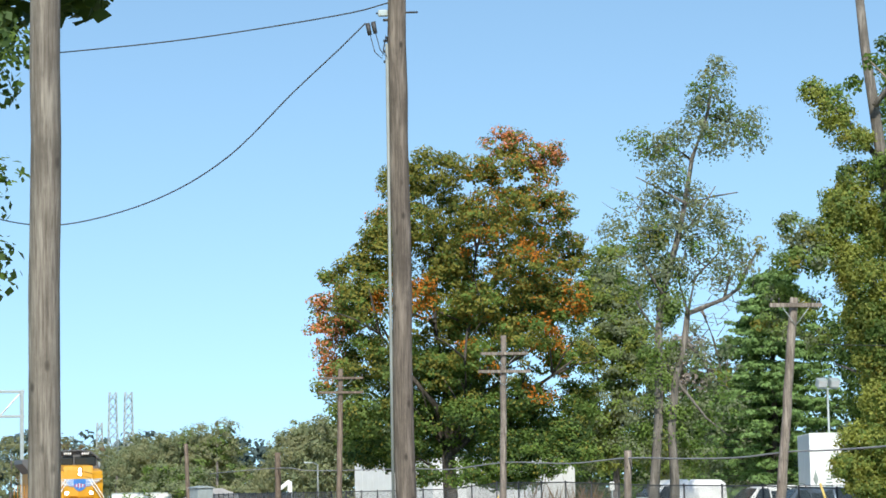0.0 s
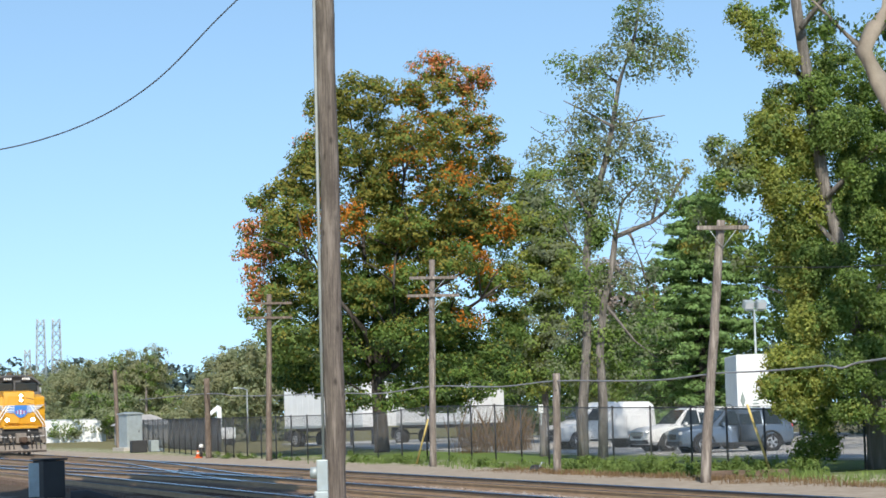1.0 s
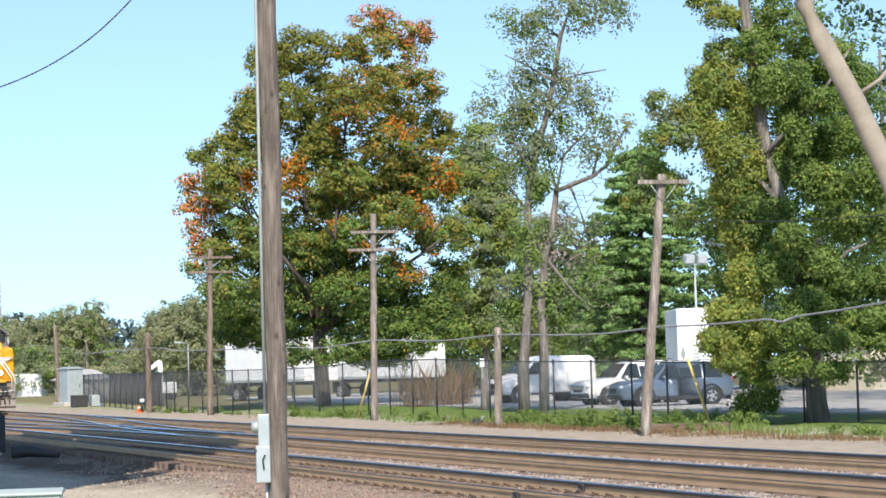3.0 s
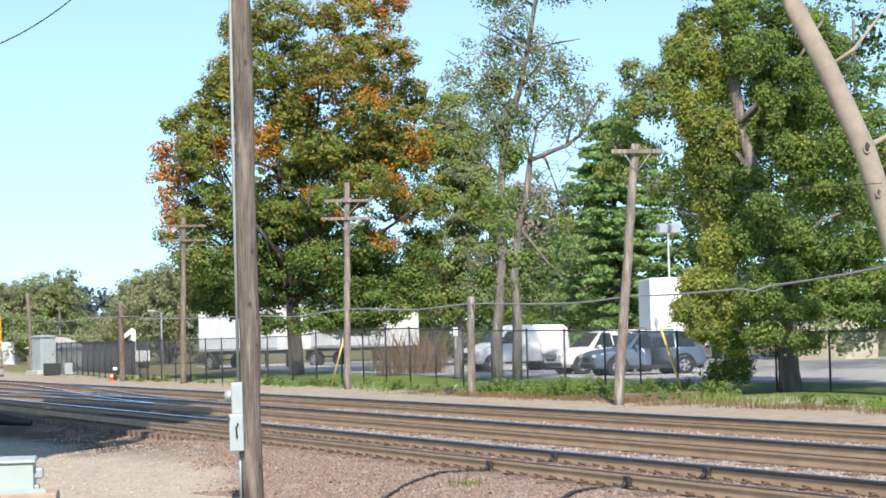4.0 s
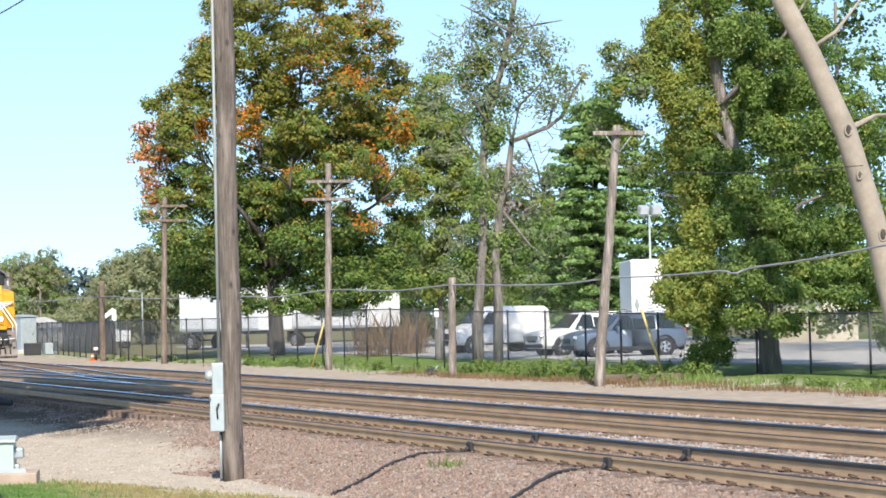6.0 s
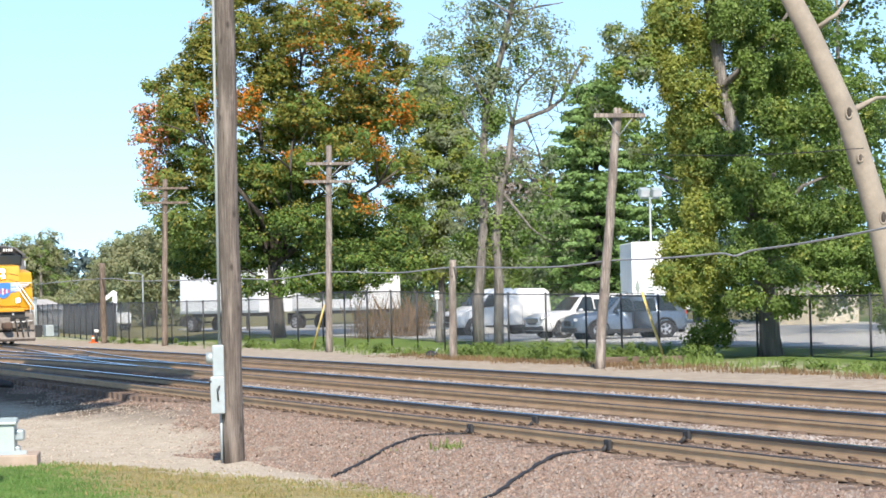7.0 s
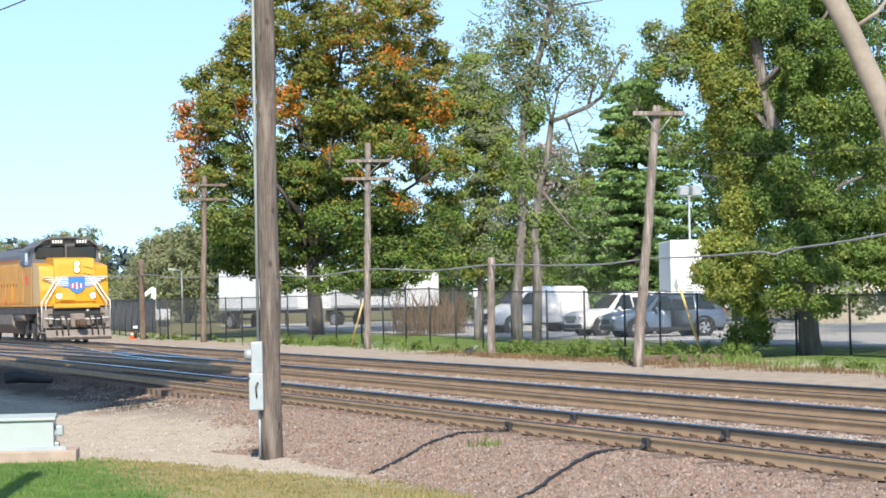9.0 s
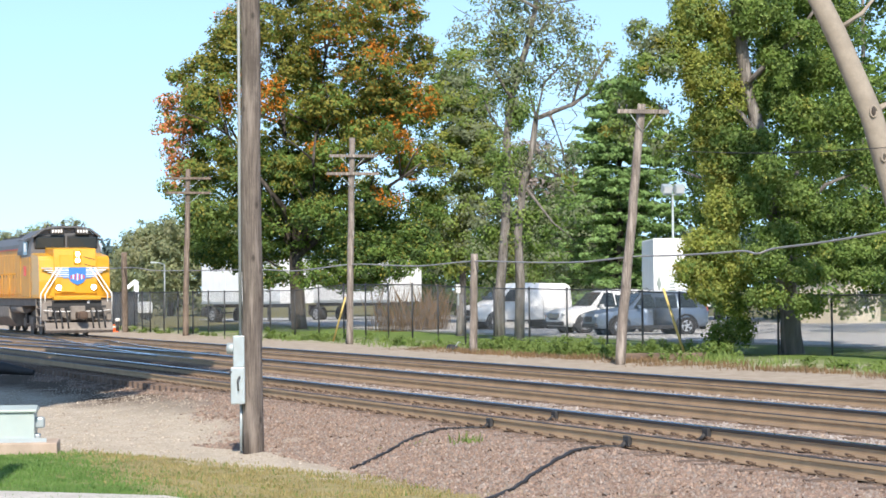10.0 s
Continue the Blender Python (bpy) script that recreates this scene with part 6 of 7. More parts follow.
def box_truck():
    th = thing("box_truck", pose(-93.6, 45.8, -0.10, 0, 0, 160), "tall white box truck half hidden behind leaves", "truck")
    body = part("cargo_box", box(B(), (2.6, 0, 2.5), (5.6, 2.5, 3.0), 0.05), M_WHITE, th)
    M_SIGN = mat("sign_grey", (0.25, 0.3, 0.28), 0.6)
    part("rear_frame", box(B(), (-0.205, 0, 3.93), (0.02, 2.5, 0.1)), M_WHITE, body)
    for s in (-1, 1):
        part("rear_frame", box(B(), (-0.205, s * 1.2, 2.45), (0.02, 0.08, 2.85)), M_WHITE, body)
    for k in range(3):
        part("door_seam", box(B(), (-0.203, 0, 1.7 + 0.7 * k), (0.008, 2.3, 0.012)), M_GALV, body)
    part("leaf_mark", extrude_profile(B(), [(1.0, 1.72), (1.13, 2.0), (1.02, 2.4), (0.9, 2.0)], -0.215, -0.205, "x"), M_SIGN, body)
    for k in range(3):
        part("writing_bar", box(B(), (-0.21, 0.45, 1.72 + 0.14 * k), (0.012, 0.34 - 0.06 * k, 0.07)), M_SIGN, body)
    part("cab", box(B(), (6.3, 0, 1.5), (1.7, 2.2, 2.0), 0.2), M_WHITE, th)
    for x in (1.0, 6.1):
        for y in (-1.0, 1.0):
            wheel(th, x, y, 0.45, 0.26)
    part("frame_beam", box(B(), (3.2, 0, 0.85), (7, 0.9, 0.3), 0.02), M_DARKSTEEL, th)
    part("rear_bumper", box(B(), (-0.2, 0, 0.75), (0.12, 2.3, 0.12), 0.02), M_DARKSTEEL, th)


box_truck()


# ---- small things ----
def equipment_cabinet():
    th = thing("equipment_cabinet", pose(-164.4, 31.5, -0.33, 0, 0, 12), "silver metal railway equipment cabinet on a concrete pad", "cabinet")
    part("pad", box(B(), (0, 0, 0.12), (2.0, 1.9, 0.3), 0.03), M_CONCRETE, th)
    body = part("body", box(B(), (0, 0, 1.4), (1.5, 1.15, 2.3), 0.03), M_GALV, th)
    part("roof", extrude_profile(B(), [(-0.66, 2.55), (0.66, 2.55), (0.66, 2.62), (0, 2.72), (-0.66, 2.62)], -0.85, 0.85, "x"), M_GALV, th)
    part("door", box(B(), (0.76, 0, 1.4), (0.03, 0.95, 2.1), 0.01), M_GALV, body)
    part("door_handle", box(B(), (0.79, 0.3, 1.35), (0.04, 0.04, 0.2)), M_DARKSTEEL, body)


equipment_cabinet()


def utility_box():
    M_GREENISH = mat("pale_green_enamel", (0.40, 0.47, 0.455), 0.45, 0, 0.06, 2, 30, (0.45, 0.47, 0.42), 0.25)
    th = thing("utility_box", pose(-34.35, 6.38, -0.50, 0, 0, 76), "low pale green metal utility box on a concrete pad", "utility box")
    part("pad", box(B(), (-0.62, 0, 0.05), (1.95, 1.0, 0.20), 0.02), mat("reddish_concrete", (0.40, 0.31, 0.245), 0.9, 0, 0.2, 3, 40), th)
    body = part("body", box(B(), (-0.72, 0, 0.36), (1.5, 0.72, 0.44), 0.015), M_GREENISH, th)
    part("lid", extrude_profile(B(), [(-0.40, 0.58), (0.40, 0.58), (0.40, 0.62), (0, 0.67), (-0.40, 0.62)], -1.52, 0.06, "x", 0.01), M_GREENISH, th)
    part("skirt", box(B(), (-0.15, -0.37, 0.17), (0.7, 0.02, 0.08)), M_GALV, body)
    part("side_fitting", box(B(), (0.09, -0.1, 0.42), (0.14, 0.25, 0.16), 0.03), M_GALV, body)
    part("side_fitting", box(B(), (0.06, -0.1, 0.22), (0.08, 0.25, 0.08), 0.02), M_GALV, body)
    part("decal", box(B(), (-1.22, -0.366, 0.46), (0.14, 0.006, 0.12)), M_DARKSTEEL, body)


utility_box()


def traffic_cone():
    th = thing("traffic_cone", pose(-125.9, 27.75, -0.33), "orange traffic cone with a white collar", "traffic cone")
    part("base", box(B(), (0, 0, 0.03), (0.4, 0.4, 0.05), 0.01), M_CONEORANGE, th)
    part("cone", rod(B(), (0, 0, 0.05), (0, 0, 0.42), 0.12, 0.03, 16), M_CONEORANGE, th)
    part("collar", rod(B(), (0, 0, 0.22), (0, 0, 0.31), 0.084, 0.064, 16), M_LWHITE, th)


traffic_cone()


def floodlight():
    th = thing("floodlight_pole", pose(-103.9, 50.4, -0.1), "grey yard pole carrying two floodlights", "light pole")
    part("pole", rod(B(), (0, 0, 0), (0, 0, 6.3), 0.07, 0.05, 10), M_GALV, th)
    part("bracket", box(B(), (0, 0, 6.35), (0.1, 1.0, 0.08), rot=None), M_GALV, th)
    for s in (-1, 1):
        h = part("lamp_head", box(B(), (0.05, s * 0.33, 6.62), (0.35, 0.5, 0.42), 0.04, rot=Euler((0, 0.4, 0)).to_matrix()), M_GALV, th)
        part("lens", box(B(), (0.22, s * 0.33, 6.55), (0.02, 0.4, 0.3), rot=Euler((0, 0.4, 0)).to_matrix()), M_LENS, h)


floodlight()


# black tubes stand in for overhead cables' shadows across the ballast
def shadow_line(name, pts, r, label):
    P = [Vector((x, y, float(ground_z(x, y)) + 0.02)) for x, y in pts]
    fine = []
    g = random.Random(5)
    for a, b in zip(P, P[1:]):
        for k in range(10):
            q = a.lerp(b, k / 10)
            q.z = float(ground_z(q.x, q.y)) + r + 0.012
            fine.append(q + Vector((g.uniform(-1, 1), g.uniform(-1, 1), g.uniform(-0.3, 0.6))) * 0.016)
    fine.append(P[-1] + Vector((0, 0, 0.07)))
    ob = new(name, mesh_of(name, tube(B(), fine, [r * g.uniform(0.8, 1.25) for _ in fine], 7), M_BLACK))
    return tagged(ob, label, "cable")


shadow_line("track_shadow", [(-28.4, 9.25), (-29.5, 10.1), (-30.6, 11.0), (-31.1, 11.55), (-31.1, 11.9), (-30.97, 12.12)], 0.019, "black tube standing in for a shadow line on the ballast up to the rail")
shadow_line("track_shadow", [(-22.9, 8.6), (-24.2, 9.75), (-25.4, 10.7), (-26.3, 11.5), (-26.5, 11.9), (-26.38, 12.12)], 0.021, "thicker black tube standing in for a shadow line on the ballast up to the rail")
# black blocks carry the same shadow lines over the rail webs
for x, y in ((-30.95, 12.19), (-32.18, 13.70), (-26.37, 12.19), (-27.24, 13.70)):
    ob = thing("rail_shadow", pose(x, y, 0), "black block standing in for the shadow mark on the rail web", "rail bond", "rail bonds")
    part("clamp", box(B(), (0, -0.045, -0.09), (0.16, 0.06, 0.13), 0.01), M_BLACK, ob)
    part("shadow_tail", tube(B(), [(0, -0.07, -0.1), (-0.05, -0.1, -0.16), (-0.12, -0.13, -0.2)], 0.03, 6), M_BLACK, ob)


def weeds(name, spots, n, h, mats, label, seed, cat="weeds", thin=0.045, spread=0.28):
    """Upright blades in tufts."""
    g = np.random.default_rng(seed)
    spots = np.array(spots, float)
    idx = g.integers(0, len(spots), n)
    c = spots[idx, :2] + g.normal(size=(n, 2)) * spots[idx, 2:3]
    z = ground_z(c[:, 0], c[:, 1]) - 0.02
    H = h * g.uniform(0.35, 1.2, n) * spots[idx, 3]
    a = g.uniform(0, 2 * np.pi, n)
    w = np.stack([np.cos(a), np.sin(a)], 1) * (H * thin + 0.006)[:, None]
    lean = g.normal(size=(n, 2)) * (H * spread)[:, None]
    p0 = np.c_[c - w, z]
    p1 = np.c_[c + w, z]
    p2 = np.c_[c + lean * 0.5 + w * 0.7, z + H * 0.6]
    p3 = np.c_[c + lean, z + H]
    v = np.stack([p0, p1, p2, p3], 1).reshape(-1, 3)
    ob = soup(name, v, np.arange(4 * n).reshape(n, 4), mats, g.integers(0, len(mats), n))
    return tagged(ob, label, cat, kind="stuff")


g7 = np.random.default_rng(21)
blobs = []
for x0, x1, y0, slope, k, h in ((-75, -61, 29.6, 0.09, 80, 0.58), (-54, -42, 30.6, 0.02, 34, 0.22), (-96, -76, 30.1, 0.0, 22, 0.34), (-106, -96, 29.6, 0.0, 20, 0.4), (-136, -106, 29.0, 0.0, 14, 0.28)):
    for _ in range(k):
        x = g7.uniform(x0, x1)
        y = y0 + (x - x0) * slope + g7.normal() * 0.55
        hh = h * g7.uniform(0.35, 1.25)
        blobs.append(((x, y, float(ground_z(x, y)) + hh * 0.45), (0.45, 0.4, hh * 0.5), hh))
ob = leaves("fence_weeds", blobs, 24000, 0.06, [L_GRASS, L_LIGHT, L_GREEN], lambda p, u, tu: np.where(tu < 0.7, 0, np.where(tu < 0.95, 1, 2)), None, 0.16, seed=22, flat=1.0, stretch=1.5)
tagged(ob, "green weeds along the fence foot", "weeds", kind="stuff")
spots = []
for _ in range(200):
    x = g7.uniform(-104, -42)
    spots.append((x, 29.9 + g7.normal() * 0.7, 0.3, g7.uniform(0.3, 1.0)))
weeds("fence_grass", spots, 3500, 0.30, [L_GRASS, L_LIGHT], "tufts of long grass along the fence", 27, "grass")
spots = []
for _ in range(34):
    p = RIGHT * g7.uniform(-2.4, 0.7) + FWD * g7.uniform(109, 114)
    spots.append((p.x, p.y, 0.28, g7.uniform(0.5, 1.15)))
weeds("dry_brush", spots, 700, 2.0, [L_DRY], "tall dry brown brush behind the fence", 23, "brush", 0.0012, 0.17)
spots = [(g7.uniform(-80, -44), 28.4 + g7.normal() * 0.5, 0.3, g7.uniform(0.2, 0.7)) for _ in range(110)]
weeds("dead_grass", spots, 7000, 0.3, [L_DRY], "short dead grass on the dirt strip", 24, "grass")
weeds("ballast_weed", [(-29.0, 11.0, 0.07, 1.0), (-28.85, 11.1, 0.06, 0.7), (-29.9, 10.6, 0.1, 0.35), (-30.3, 10.2, 0.12, 0.3)], 150, 0.17, [L_GRASS], "small green weed growing in the ballast", 25)
# lawn blades at the near edge
n = 60000
spots = np.stack([g7.uniform(-37, -19, n), g7.uniform(3.6, 9.6, n)], 1)
edge = 7.4 + (spots[:, 0] + 33.6) * 0.30 - 9 * (spots[:, 0] < -34.15 + g7.normal(size=n) * 0.12) + g7.normal(size=n) * 0.12
keep = (spots[:, 1] < np.minimum(edge, 9.3)) & (spots[:, 1] > 0.145 * -spots[:, 0] - 0.4)
lawn = spots[keep]
gr = (lawn[:, 1] + (lawn[:, 0] + 33.6) * 0.06 + g7.normal(size=len(lawn)) * 0.3) < 6.95
L_LAWN = leaf_mat("lawn_blade", (0.10, 0.20, 0.05), (0.21, 0.35, 0.11))
L_DRYLAWN = leaf_mat("dry_lawn_blade", (0.29, 0.235, 0.105), (0.50, 0.425, 0.235))
for pts, m, nm, lab in ((lawn[gr], [L_LAWN], "lawn_grass", "short green lawn grass"), (lawn[~gr], [L_DRYLAWN, L_GRASS], "dry_lawn", "short dry yellowish lawn grass")):
    weeds(nm, np.c_[pts, np.full(len(pts), 0.03), g7.uniform(0.5, 1.0, len(pts))], len(pts) * 2, 0.075, m if nm == "lawn_grass" else [L_DRYLAWN] * 6 + [L_GRASS], lab, 26, "grass")


def stones(name, x0, x1, y0, y1, n, size, mats, label, seed, clear=False, gravel=False):
    """Loose angular stones, each a squashed, turned block with a ridge."""
    g = np.random.default_rng(seed)
    x, y = g.uniform(x0, x1, n), g.uniform(y0, y1, n)
    if clear:
        ok = ((x < -34.4) & (gravel | (y > 9.5 + np.minimum(0.17 * (-33 - x), 2.0) + 0.22 * np.sin(x * 1.3) + g.normal(size=n) * 0.25))) | ((x >= -34.4) & (y > np.where(gravel, 7.75, 8.9) + np.minimum((x + 33.6) * 0.3, 1.5 if gravel else 0.35)))
        x, y, n = x[ok], y[ok], int(ok.sum())
    z = ground_z(x, y)
    base = np.array([[1, 0, -0.5], [0, 1, -0.5], [-1, 0, -0.5], [0, -1, -0.5], [0.45, 0.1, 0.75], [-0.35, -0.1, 0.75]], float)
    tri = np.array([[0, 1, 4], [1, 2, 5], [1, 5, 4], [2, 3, 5], [3, 0, 4], [3, 4, 5]])
    sc = size * g.uniform(0.5, 1.5, (n, 1, 1)) * g.uniform(0.6, 1.2, (n, 1, 3)) * np.array([1, 1, 0.8])
    a = g.uniform(0, 2 * np.pi, n)
    c, s = np.cos(a), np.sin(a)
    v = base[None] + g.normal(size=(n, 6, 3)) * 0.22
    v = v * sc
    vx = v[..., 0] * c[:, None] - v[..., 1] * s[:, None]
    vy = v[..., 0] * s[:, None] + v[..., 1] * c[:, None]
    vz = v[..., 2] + v[..., 0] * g.normal(size=(n, 1)) * 0.4
    P = np.stack([vx + x[:, None], vy + y[:, None], vz + (z + size * 0.25)[:, None]], -1).reshape(-1, 3)
    Fc = (tri[None] + 6 * np.arange(n)[:, None, None]).reshape(-1, 3)
    ob = soup(name, P, Fc, mats, np.repeat(g.integers(0, len(mats), n), 6))
    return tagged(ob, label, "gravel", kind="stuff")


def stone_mat(name, a, b_):
    m, nt, bs = nodes_of(name)
    geo = nt.nodes.new("ShaderNodeNewGeometry")
    nt.links.new(ramp(nt, geo.outputs["Random Per Island"], [(0.0, a), (0.8, b_), (1.0, tuple(min(0.7, c * 1.3) for c in b_))]), bs.inputs["Base Color"])
    bs.inputs["Roughness"].default_value = 0.9
    return m


ST = [stone_mat("pink_granite", (0.20, 0.138, 0.102), (0.30, 0.215, 0.163)), stone_mat("pink_granite_dark", (0.16, 0.105, 0.08), (0.26, 0.18, 0.14)), stone_mat("grey_granite", (0.17, 0.135, 0.115), (0.29, 0.24, 0.205))]
ST_PALE = [stone_mat("pale_granite", (0.24, 0.205, 0.185), (0.40, 0.36, 0.33)), stone_mat("brown_granite", (0.20, 0.15, 0.12), (0.33, 0.26, 0.21))]
stones("ballast_stones", -66, -17, 8.6, 12.0, 125000, 0.025, ST, "pinkish crushed ballast stones on the track shoulder", 31, True)
stones("ballast_between_tracks", -60, -17, 13.9, 15.6, 30000, 0.028, ST_PALE, "crushed ballast stones between the tracks", 32)
stones("ballast_between_rails", -60, -17, 12.3, 13.6, 20000, 0.027, ST, "crushed ballast stones between the rails", 33)
stones("far_ballast", -60, -20, 17.5, 19.3, 16000, 0.04, ST_PALE, "crushed ballast stones between the far tracks", 34)
stones("loose_gravel", -56, -28, 6.0, 11.2, 16000, 0.013, [stone_mat("pale_gravel", (0.28, 0.225, 0.175), (0.44, 0.375, 0.30)), stone_mat("cream_gravel", (0.34, 0.285, 0.22), (0.47, 0.41, 0.335))], "pale loose gravel beside the lawn", 35, True, True)


# ---- far things on the left ----
def lattice_mast(b, h, w, label):
    th = thing("lattice_tower", Matrix.Translation(b), label, "transmission tower", "lattice towers")
    for sx in (-1, 1):
        for sy in (-1, 1):
            part("leg", rod(B(), (sx * w, sy * w, 0), (sx * w * 0.55, sy * w * 0.55, h), 0.09, 0.07, 5), M_GALV, th)
    n = int(h / 1.6)
    bm = B()
    for k in range(n):
        z0, z1 = h * k / n, h * (k + 1) / n
        a, b2 = w * (1 - 0.45 * k / n), w * (1 - 0.45 * (k + 1) / n)
        for s in (-1, 1):
            rod(bm, (s * a, -a, z0), (s * b2, b2, z1), 0.05, n=4)
            rod(bm, (s * a, a, z0), (s * b2, -b2, z1), 0.05, n=4)
            rod(bm, (-a, s * a, z0), (b2, s * b2, z1), 0.05, n=4)
            rod(bm, (-a, s * a, z0), (a, s * a, z0), 0.05, n=4)
    part("bracing", bm, M_GALV, th)


lattice_mast((-424, 68.2, -0.3), 20.6, 1.1, "grey steel lattice mast on the skyline")
lattice_mast((-424, 65.4, -0.3), 20.6, 1.1, "grey steel lattice mast on the skyline")
lattice_mast((-424, 63.0, -0.3), 15.2, 0.8, "shorter grey steel lattice mast on the skyline")


def signal_gantry():
    th = thing("signal_gantry", pose(-204, 23.7, -0.3), "grey steel signal gantry over the tracks", "signal gantry")
    for dy in (0, 0.9):
        part("column", box(B(), (0, dy, 5.6), (0.35, 0.3, 11.3), 0.03), M_GALV, th)
    for z in (9.0, 11.1):
        part("beam", box(B(), (0, -5.6, z), (0.3, 11.6, 0.22), 0.02), M_GALV, th)
    for k in range(6):
        part("diagonal", rod(B(), (0, -1.9 * k, 9.0 if k % 2 else 11.1), (0, -1.9 * (k + 1), 11.1 if k % 2 else 9.0), 0.08, n=6), M_LWHITE, th)


signal_gantry()


def yard_shed():
    th = thing("shed", pose(-192, 37.8, -0.3, 0, 0, 8), "low building with a grey hipped roof behind the slatted fence", "shed")
    part("wall", box(B(), (0, 0, 0.85), (5, 3.2, 1.8), 0.02), mat("shed_wall", (0.3, 0.29, 0.28), 0.8), th)
    bm = B()
    lo = [bm.verts.new(p) for p in ((-2.8, -1.9, 1.7), (2.8, -1.9, 1.7), (2.8, 1.9, 1.7), (-2.8, 1.9, 1.7))]
    hi = [bm.verts.new(p) for p in ((-1.2, -0.4, 2.55), (1.2, -0.4, 2.55), (1.2, 0.4, 2.55), (-1.2, 0.4, 2.55))]
    for k in range(4):
        bm.faces.new((lo[k], lo[(k + 1) % 4], hi[(k + 1) % 4], hi[k]))
    bm.faces.new(hi)
    bm.faces.new(lo[::-1])
    part("roof", bm, mat("grey_shingle", (0.36, 0.35, 0.345), 0.9, 0, 0.15), th)


yard_shed()


def cream_house():
    th = thing("house", pose(-104.0, 59.6, -0.1, 0, 0, 20), "cream house wall seen between the leaves", "house")
    part("wall", box(B(), (0, 0, 1.1), (3, 2.6, 2.2), 0.02), mat("cream_siding", (0.62, 0.55, 0.42), 0.8, 0, 0.06), th)
    part("roof", extrude_profile(B(), [(-1.6, 2.15), (1.6, 2.15), (0, 3.0)], -1.7, 1.7, "x"), mat("brown_shingle", (0.18, 0.15, 0.13), 0.9, 0, 0.2), th)
    win = part("window", box(B(), (1.51, 0, 1.2), (0.06, 0.8, 0.9), 0.02), M_LWHITE, th)
    part("pane", box(B(), (1.55, 0, 1.2), (0.03, 0.66, 0.76)), M_GLASS, win)


cream_house()


def street_lamp():
    th = thing("street_lamp", pose(-176.0, 42.7, -0.2), "slender grey street lamp beyond the yard", "street lamp")
    part("pole", rod(B(), (0, 0, 0), (0, 0, 4.1), 0.07, 0.055, 8), M_CONDUIT, th)
    part("arm", tube(B(), [(0, 0, 4.05), (0.2, -0.4, 4.2), (0.3, -0.8, 4.22)], 0.05, 6), M_GALV, th)
    part("head", box(B(), (0.3, -0.95, 4.22), (0.25, 0.4, 0.14), 0.05), M_GALV, th)


street_lamp()


def white_arm():
    th = thing("crane_arm", pose(-166.85, 38.1, -0.2), "white folded lifting arm of a yard machine", "machine")
    part("base", box(B(), (0, 0, 0.9), (2.6, 2.4, 0.8), 0.1), M_WHITE, th)
    for y in (-1.0, 1.0):
        for x in (-0.8, 0.8):
            wheel(th, x, y, 0.45, 0.3)
    part("mast", box(B(), (0, 0.3, 2.0), (0.25, 0.32, 1.6), 0.05), M_WHITE, th)
    part("boom", box(B(), (0, -0.05, 2.55), (0.24, 0.9, 0.26), 0.05, rot=Euler((0.65, 0, 0)).to_matrix()), M_WHITE, th)


white_arm()


def far_trailer():
    th = semi_trailer(pose(-236, 36.5, -1.9, 0, 0, 70), "white trailer far off at the edge of the yard", 6.0)


far_trailer()


def relay_box():
    th = thing("relay_case", pose(-67.6, 10.6, -0.42, 0, 0, 15), "black metal relay case standing beside the near track", "relay case")
    part("case", box(B(), (0, 0, 0.62), (0.75, 0.66, 1.05), 0.03), M_BLACK, th)
    part("cap", box(B(), (0, 0, 1.18), (0.85, 0.78, 0.05), 0.015), M_BLACK, th)
    part("foot", box(B(), (0, 0, 0.05), (0.6, 0.5, 0.16), 0.01), M_CONCRETE, th)
    part("side_panel", box(B(), (0.35, -0.62, 0.62), (0.08, 0.3, 0.95), 0.01), M_GALV, th)


relay_box()


def on_ground(name, m, label, category, build):
    th = thing(name, m, label, category)
    build(th)
    return th


def _pipe(th):
    part("pipe", tube(B(), [(-0.5, 0, 0.2), (-0.1, 0.1, 0.22), (0.3, 0.1, 0.16), (0.75, 0, 0.1)], [0.17, 0.16, 0.12, 0.07], 12), M_BLACK, th)


def _sign(th):
    part("post", tube(B(), [(0, 0, -0.3), (0.02, 0, 0.8), (0, 0, 1.75)], [0.2, 0.17, 0.15], 10), M_BARK, th)
    part("sign", box(B(), (0.2, -0.08, 2.0), (0.03, 0.2, 0.36), 0.01), M_LWHITE, th, "small blank white sign")
    part("stake", box(B(), (0.17, -0.08, 1.6), (0.03, 0.06, 0.6)), M_GALV, th)


on_ground("sign_post", pose(-93.5, 35.4, -0.2, 0, 0, -20), "stout weathered post with a small white sign", "sign", _sign)
on_ground("drain_pipe", pose(-61.0, 10.6, -0.34, 0, 0, 62), "dark drain pipe lying in the shade beside the track", "pipe", _pipe)


def _crate(th):
    part("crate", box(B(), (0, -0.6, 0.4), (0.9, 1.0, 0.8), 0.04), M_BLACK, th)
    part("crate", box(B(), (0, 0.6, 0.4), (0.9, 0.9, 0.75), 0.04), M_GALV, th)


on_ground("storage_crates", pose(-156, 31.0, -0.33), "dark and grey crates beside the equipment cabinet", "crate", _crate)


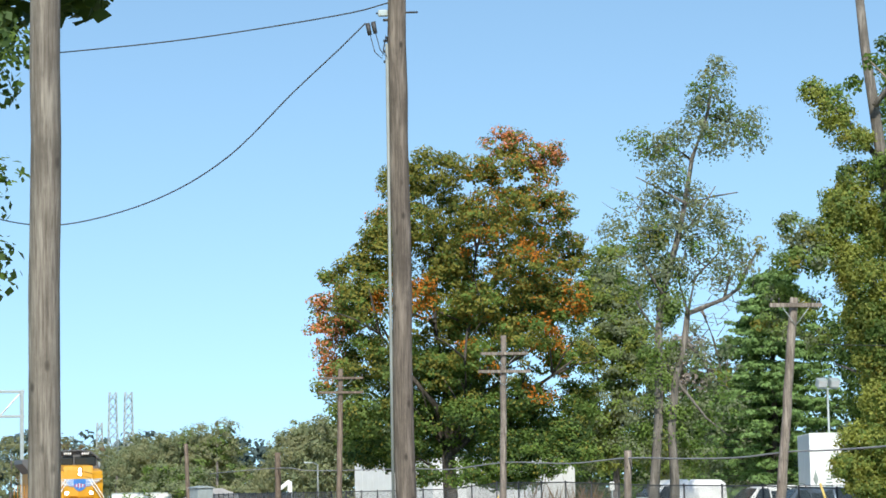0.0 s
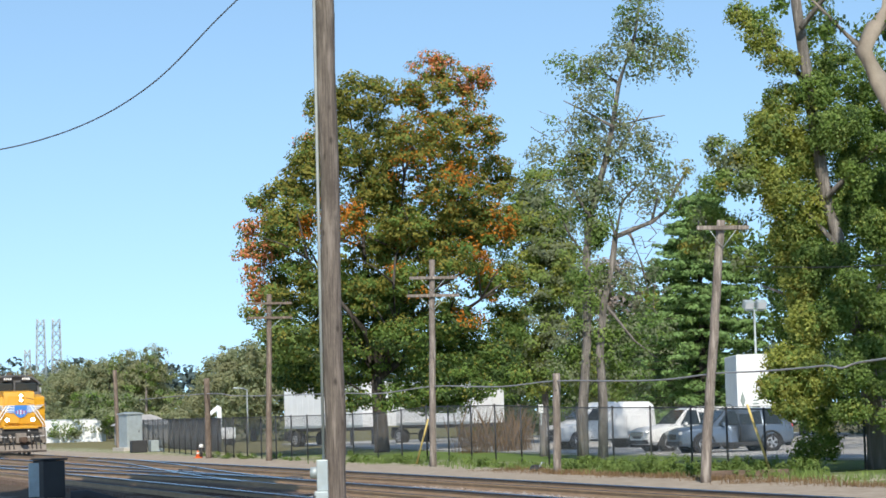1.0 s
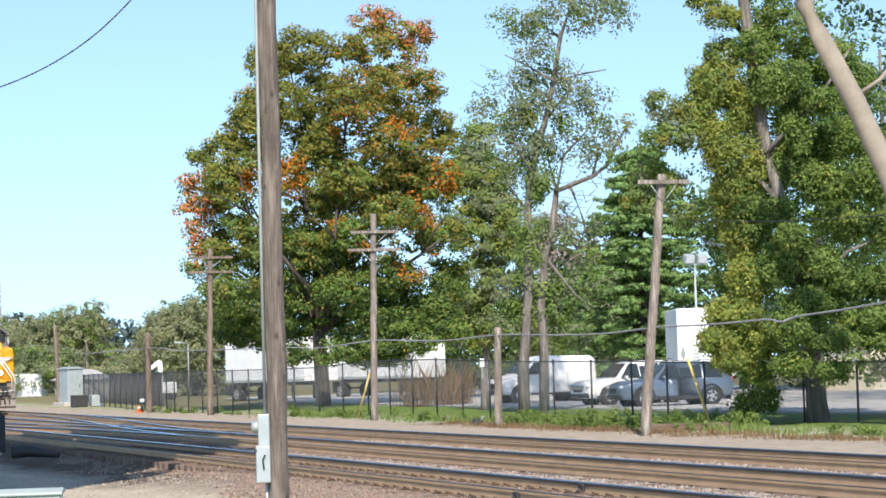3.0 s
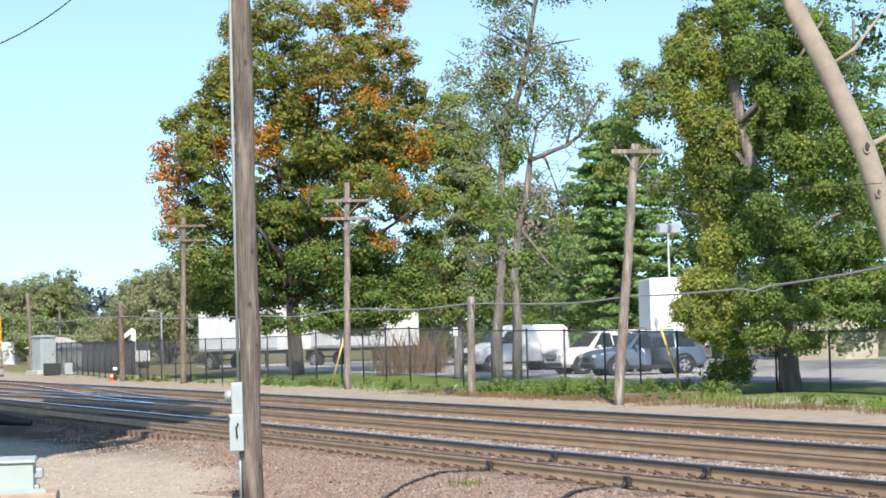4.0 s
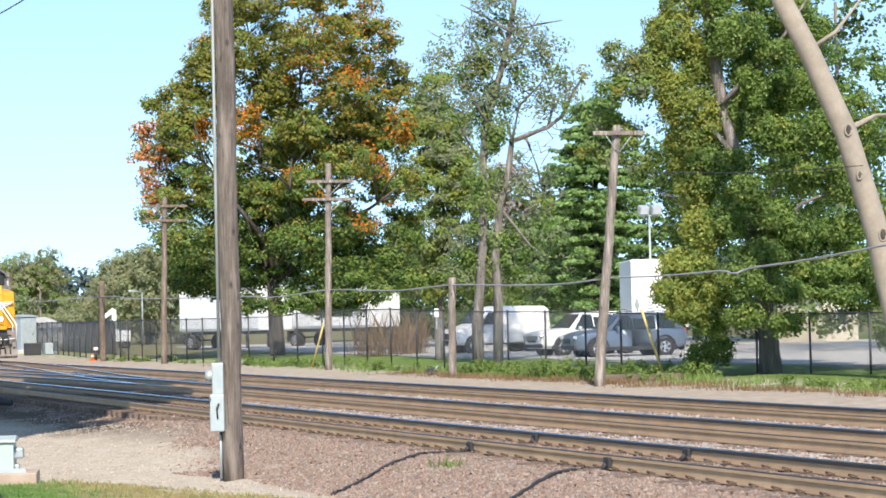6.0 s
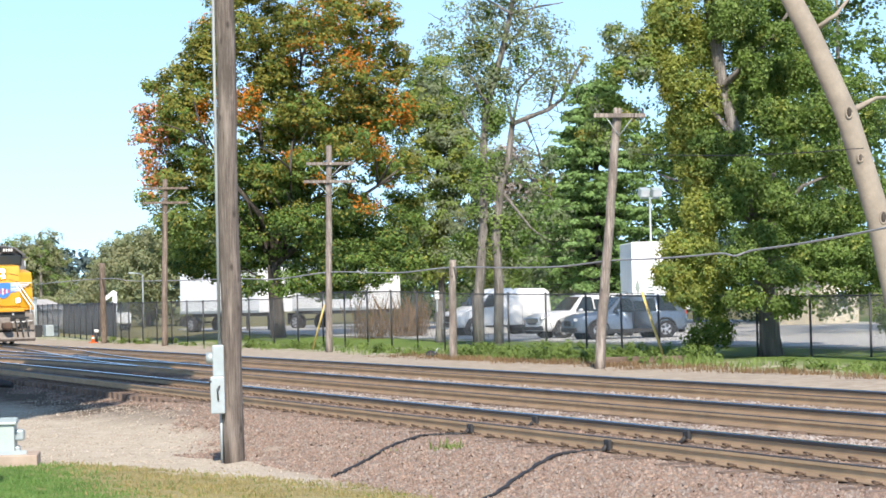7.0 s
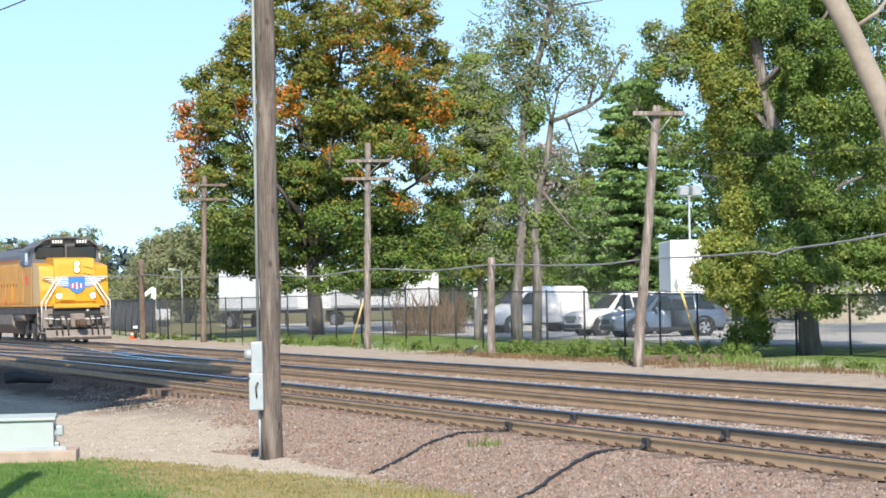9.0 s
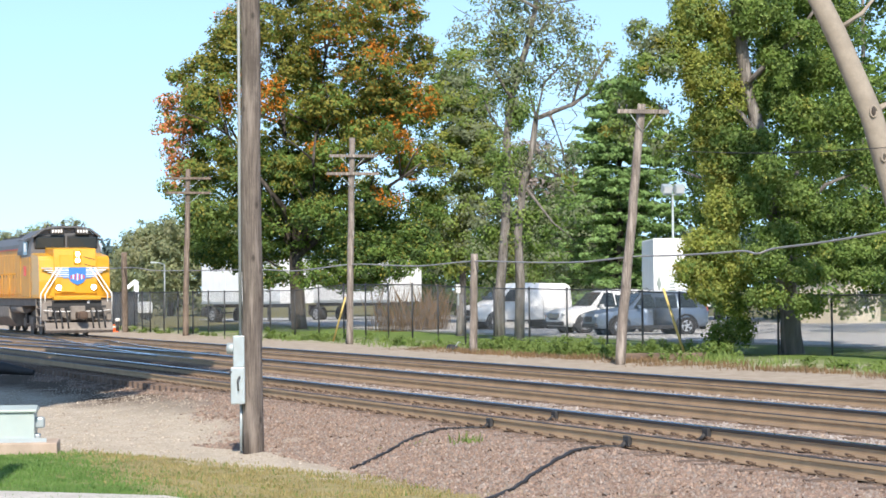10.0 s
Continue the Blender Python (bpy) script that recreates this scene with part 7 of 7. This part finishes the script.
def _bag(th):
    bm = B()
    bmesh.ops.create_icosphere(bm, subdivisions=3, radius=0.22)
    for v in bm.verts:
        v.co *= 0.8 + 0.5 * noise.noise(v.co * 5)
        v.co.z *= 0.6
    bmesh.ops.transform(bm, matrix=Matrix.Translation((0, 0, 0.11)), verts=bm.verts)
    part("bag", bm, M_BLACK, th)
    part("handle", tube(B(), [(0.1, 0.1, 0.15), (0.12, 0.2, 0.3), (0.05, 0.3, 0.28)], 0.02, 6), M_GALV, th)


on_ground("rubbish_bag", pose(-76.4, 28.6, -0.33), "black rubbish bag lying on the dirt strip", "bag", _bag)


def _marker(th):
    part("stake", rod(B(), (0, 0, 0), (0, 0, 0.55), 0.08, 0.08, 8), M_BLACK, th)
    part("cap", rod(B(), (0, 0, 0.55), (0, 0, 0.72), 0.14, 0.12, 10), M_LWHITE, th)


on_ground("marker_stake", pose(-126.6, 28.1, -0.33), "short black stake with a white cap", "marker", _marker)


def _log(th):
    part("sleeper", box(B(), (0, 0, 0.1), (2.4, 0.24, 0.2), 0.02), M_TIE, th)


on_ground("old_sleeper", pose(-62.2, 29.9, -0.33, 0, 0, 62), "old broken sleeper lying by the guy wire", "sleeper", _log)


def _switch(th):
    part("machine", box(B(), (0, 0, 0.10), (0.9, 0.4, 0.16), 0.04), M_DARKSTEEL, th)
    part("throw_rod", rod(B(), (0.2, -1.6, 0.08), (0.2, 0.2, 0.08), 0.025, n=6), M_DARKSTEEL, th)


for x, y in ((-87.0, 18.7), (-97.0, 18.8), (-70.5, 18.5)):
    on_ground("switch_machine", pose(x, y, -0.24), "dark steel switch machine between the tracks", "switch machine", _switch)

# a crossover between the far and middle tracks, and one from the middle to the near track
for x0, y0, x1, y1 in ((-62, 16.565, -112, 20.155), (-118, 12.945, -66, 16.565)):
    th = thing("crossover_track", pose(0, 0, 0), "slanting crossover rails joining two tracks", "railway track")
    for s in (-1, 1):
        pts = []
        for k in range(21):
            t = k / 20
            e = t * t * (3 - 2 * t)
            pts.append((x0 + (x1 - x0) * t, y0 + (y1 - y0) * e + s * 0.755))
        rl = rail("rail", pts, th)
        rl.location.z = 0.004

# ---- sleepers and clips ----
for key, y1 in RAILS:
    yc = y1 - 0.755
    near = range(0, 90) if key == "C" else range(0, 60)
    for k in near:
        x = -18 - 0.5 * k
        ob = new("sleeper", SLEEPER)
        ob.parent = tracks[key]
        ob.location = (x, 0, 0.012 * math.sin(k * 2.3))
        ob.rotation_euler = (0, 0, 0.02 * math.sin(k * 1.7))
    bm = B()
    for k in range(60 if key != "C" else 90, 420):
        box(bm, (-18 - 0.5 * k, 0, -0.25), (0.22, 2.6, 0.17))
    rest = part("sleeper_bed", bm, M_TIE, tracks[key])
    tagged(rest, kind="stuff")
for k in range(90):
    for s in (-0.755, 0.755):
        for side in (1, -1):
            ob = new("rail_clip", CLIP)
            ob.parent = tracks["C"]
            ob.location, ob.rotation_euler = (-18 - 0.5 * k, s, 0), (0, 0, 0 if side > 0 else math.pi)


def motions():
    walk(loco, [(t, pose(-98.75 - 3.8 * (10 - t) - 0.075 * (10 - t) ** 2, 20.155, 0)) for t in (0, 1, 2, 3, 4, 5, 6, 7, 8, 9, 10)])
    for w in loco_wheels:
        r = 0.508
        x0, y0, z0 = w.location
        rows, tt = [], 0.0
        for k in range(81):
            tt = k * 0.125
            u = 10 - tt
            s = -3.8 * u - 0.075 * u * u
            rows.append((tt, pose(x0, y0, z0) @ Matrix.Rotation(s / r, 4, "Y")))
        walk(w, rows)


motions()
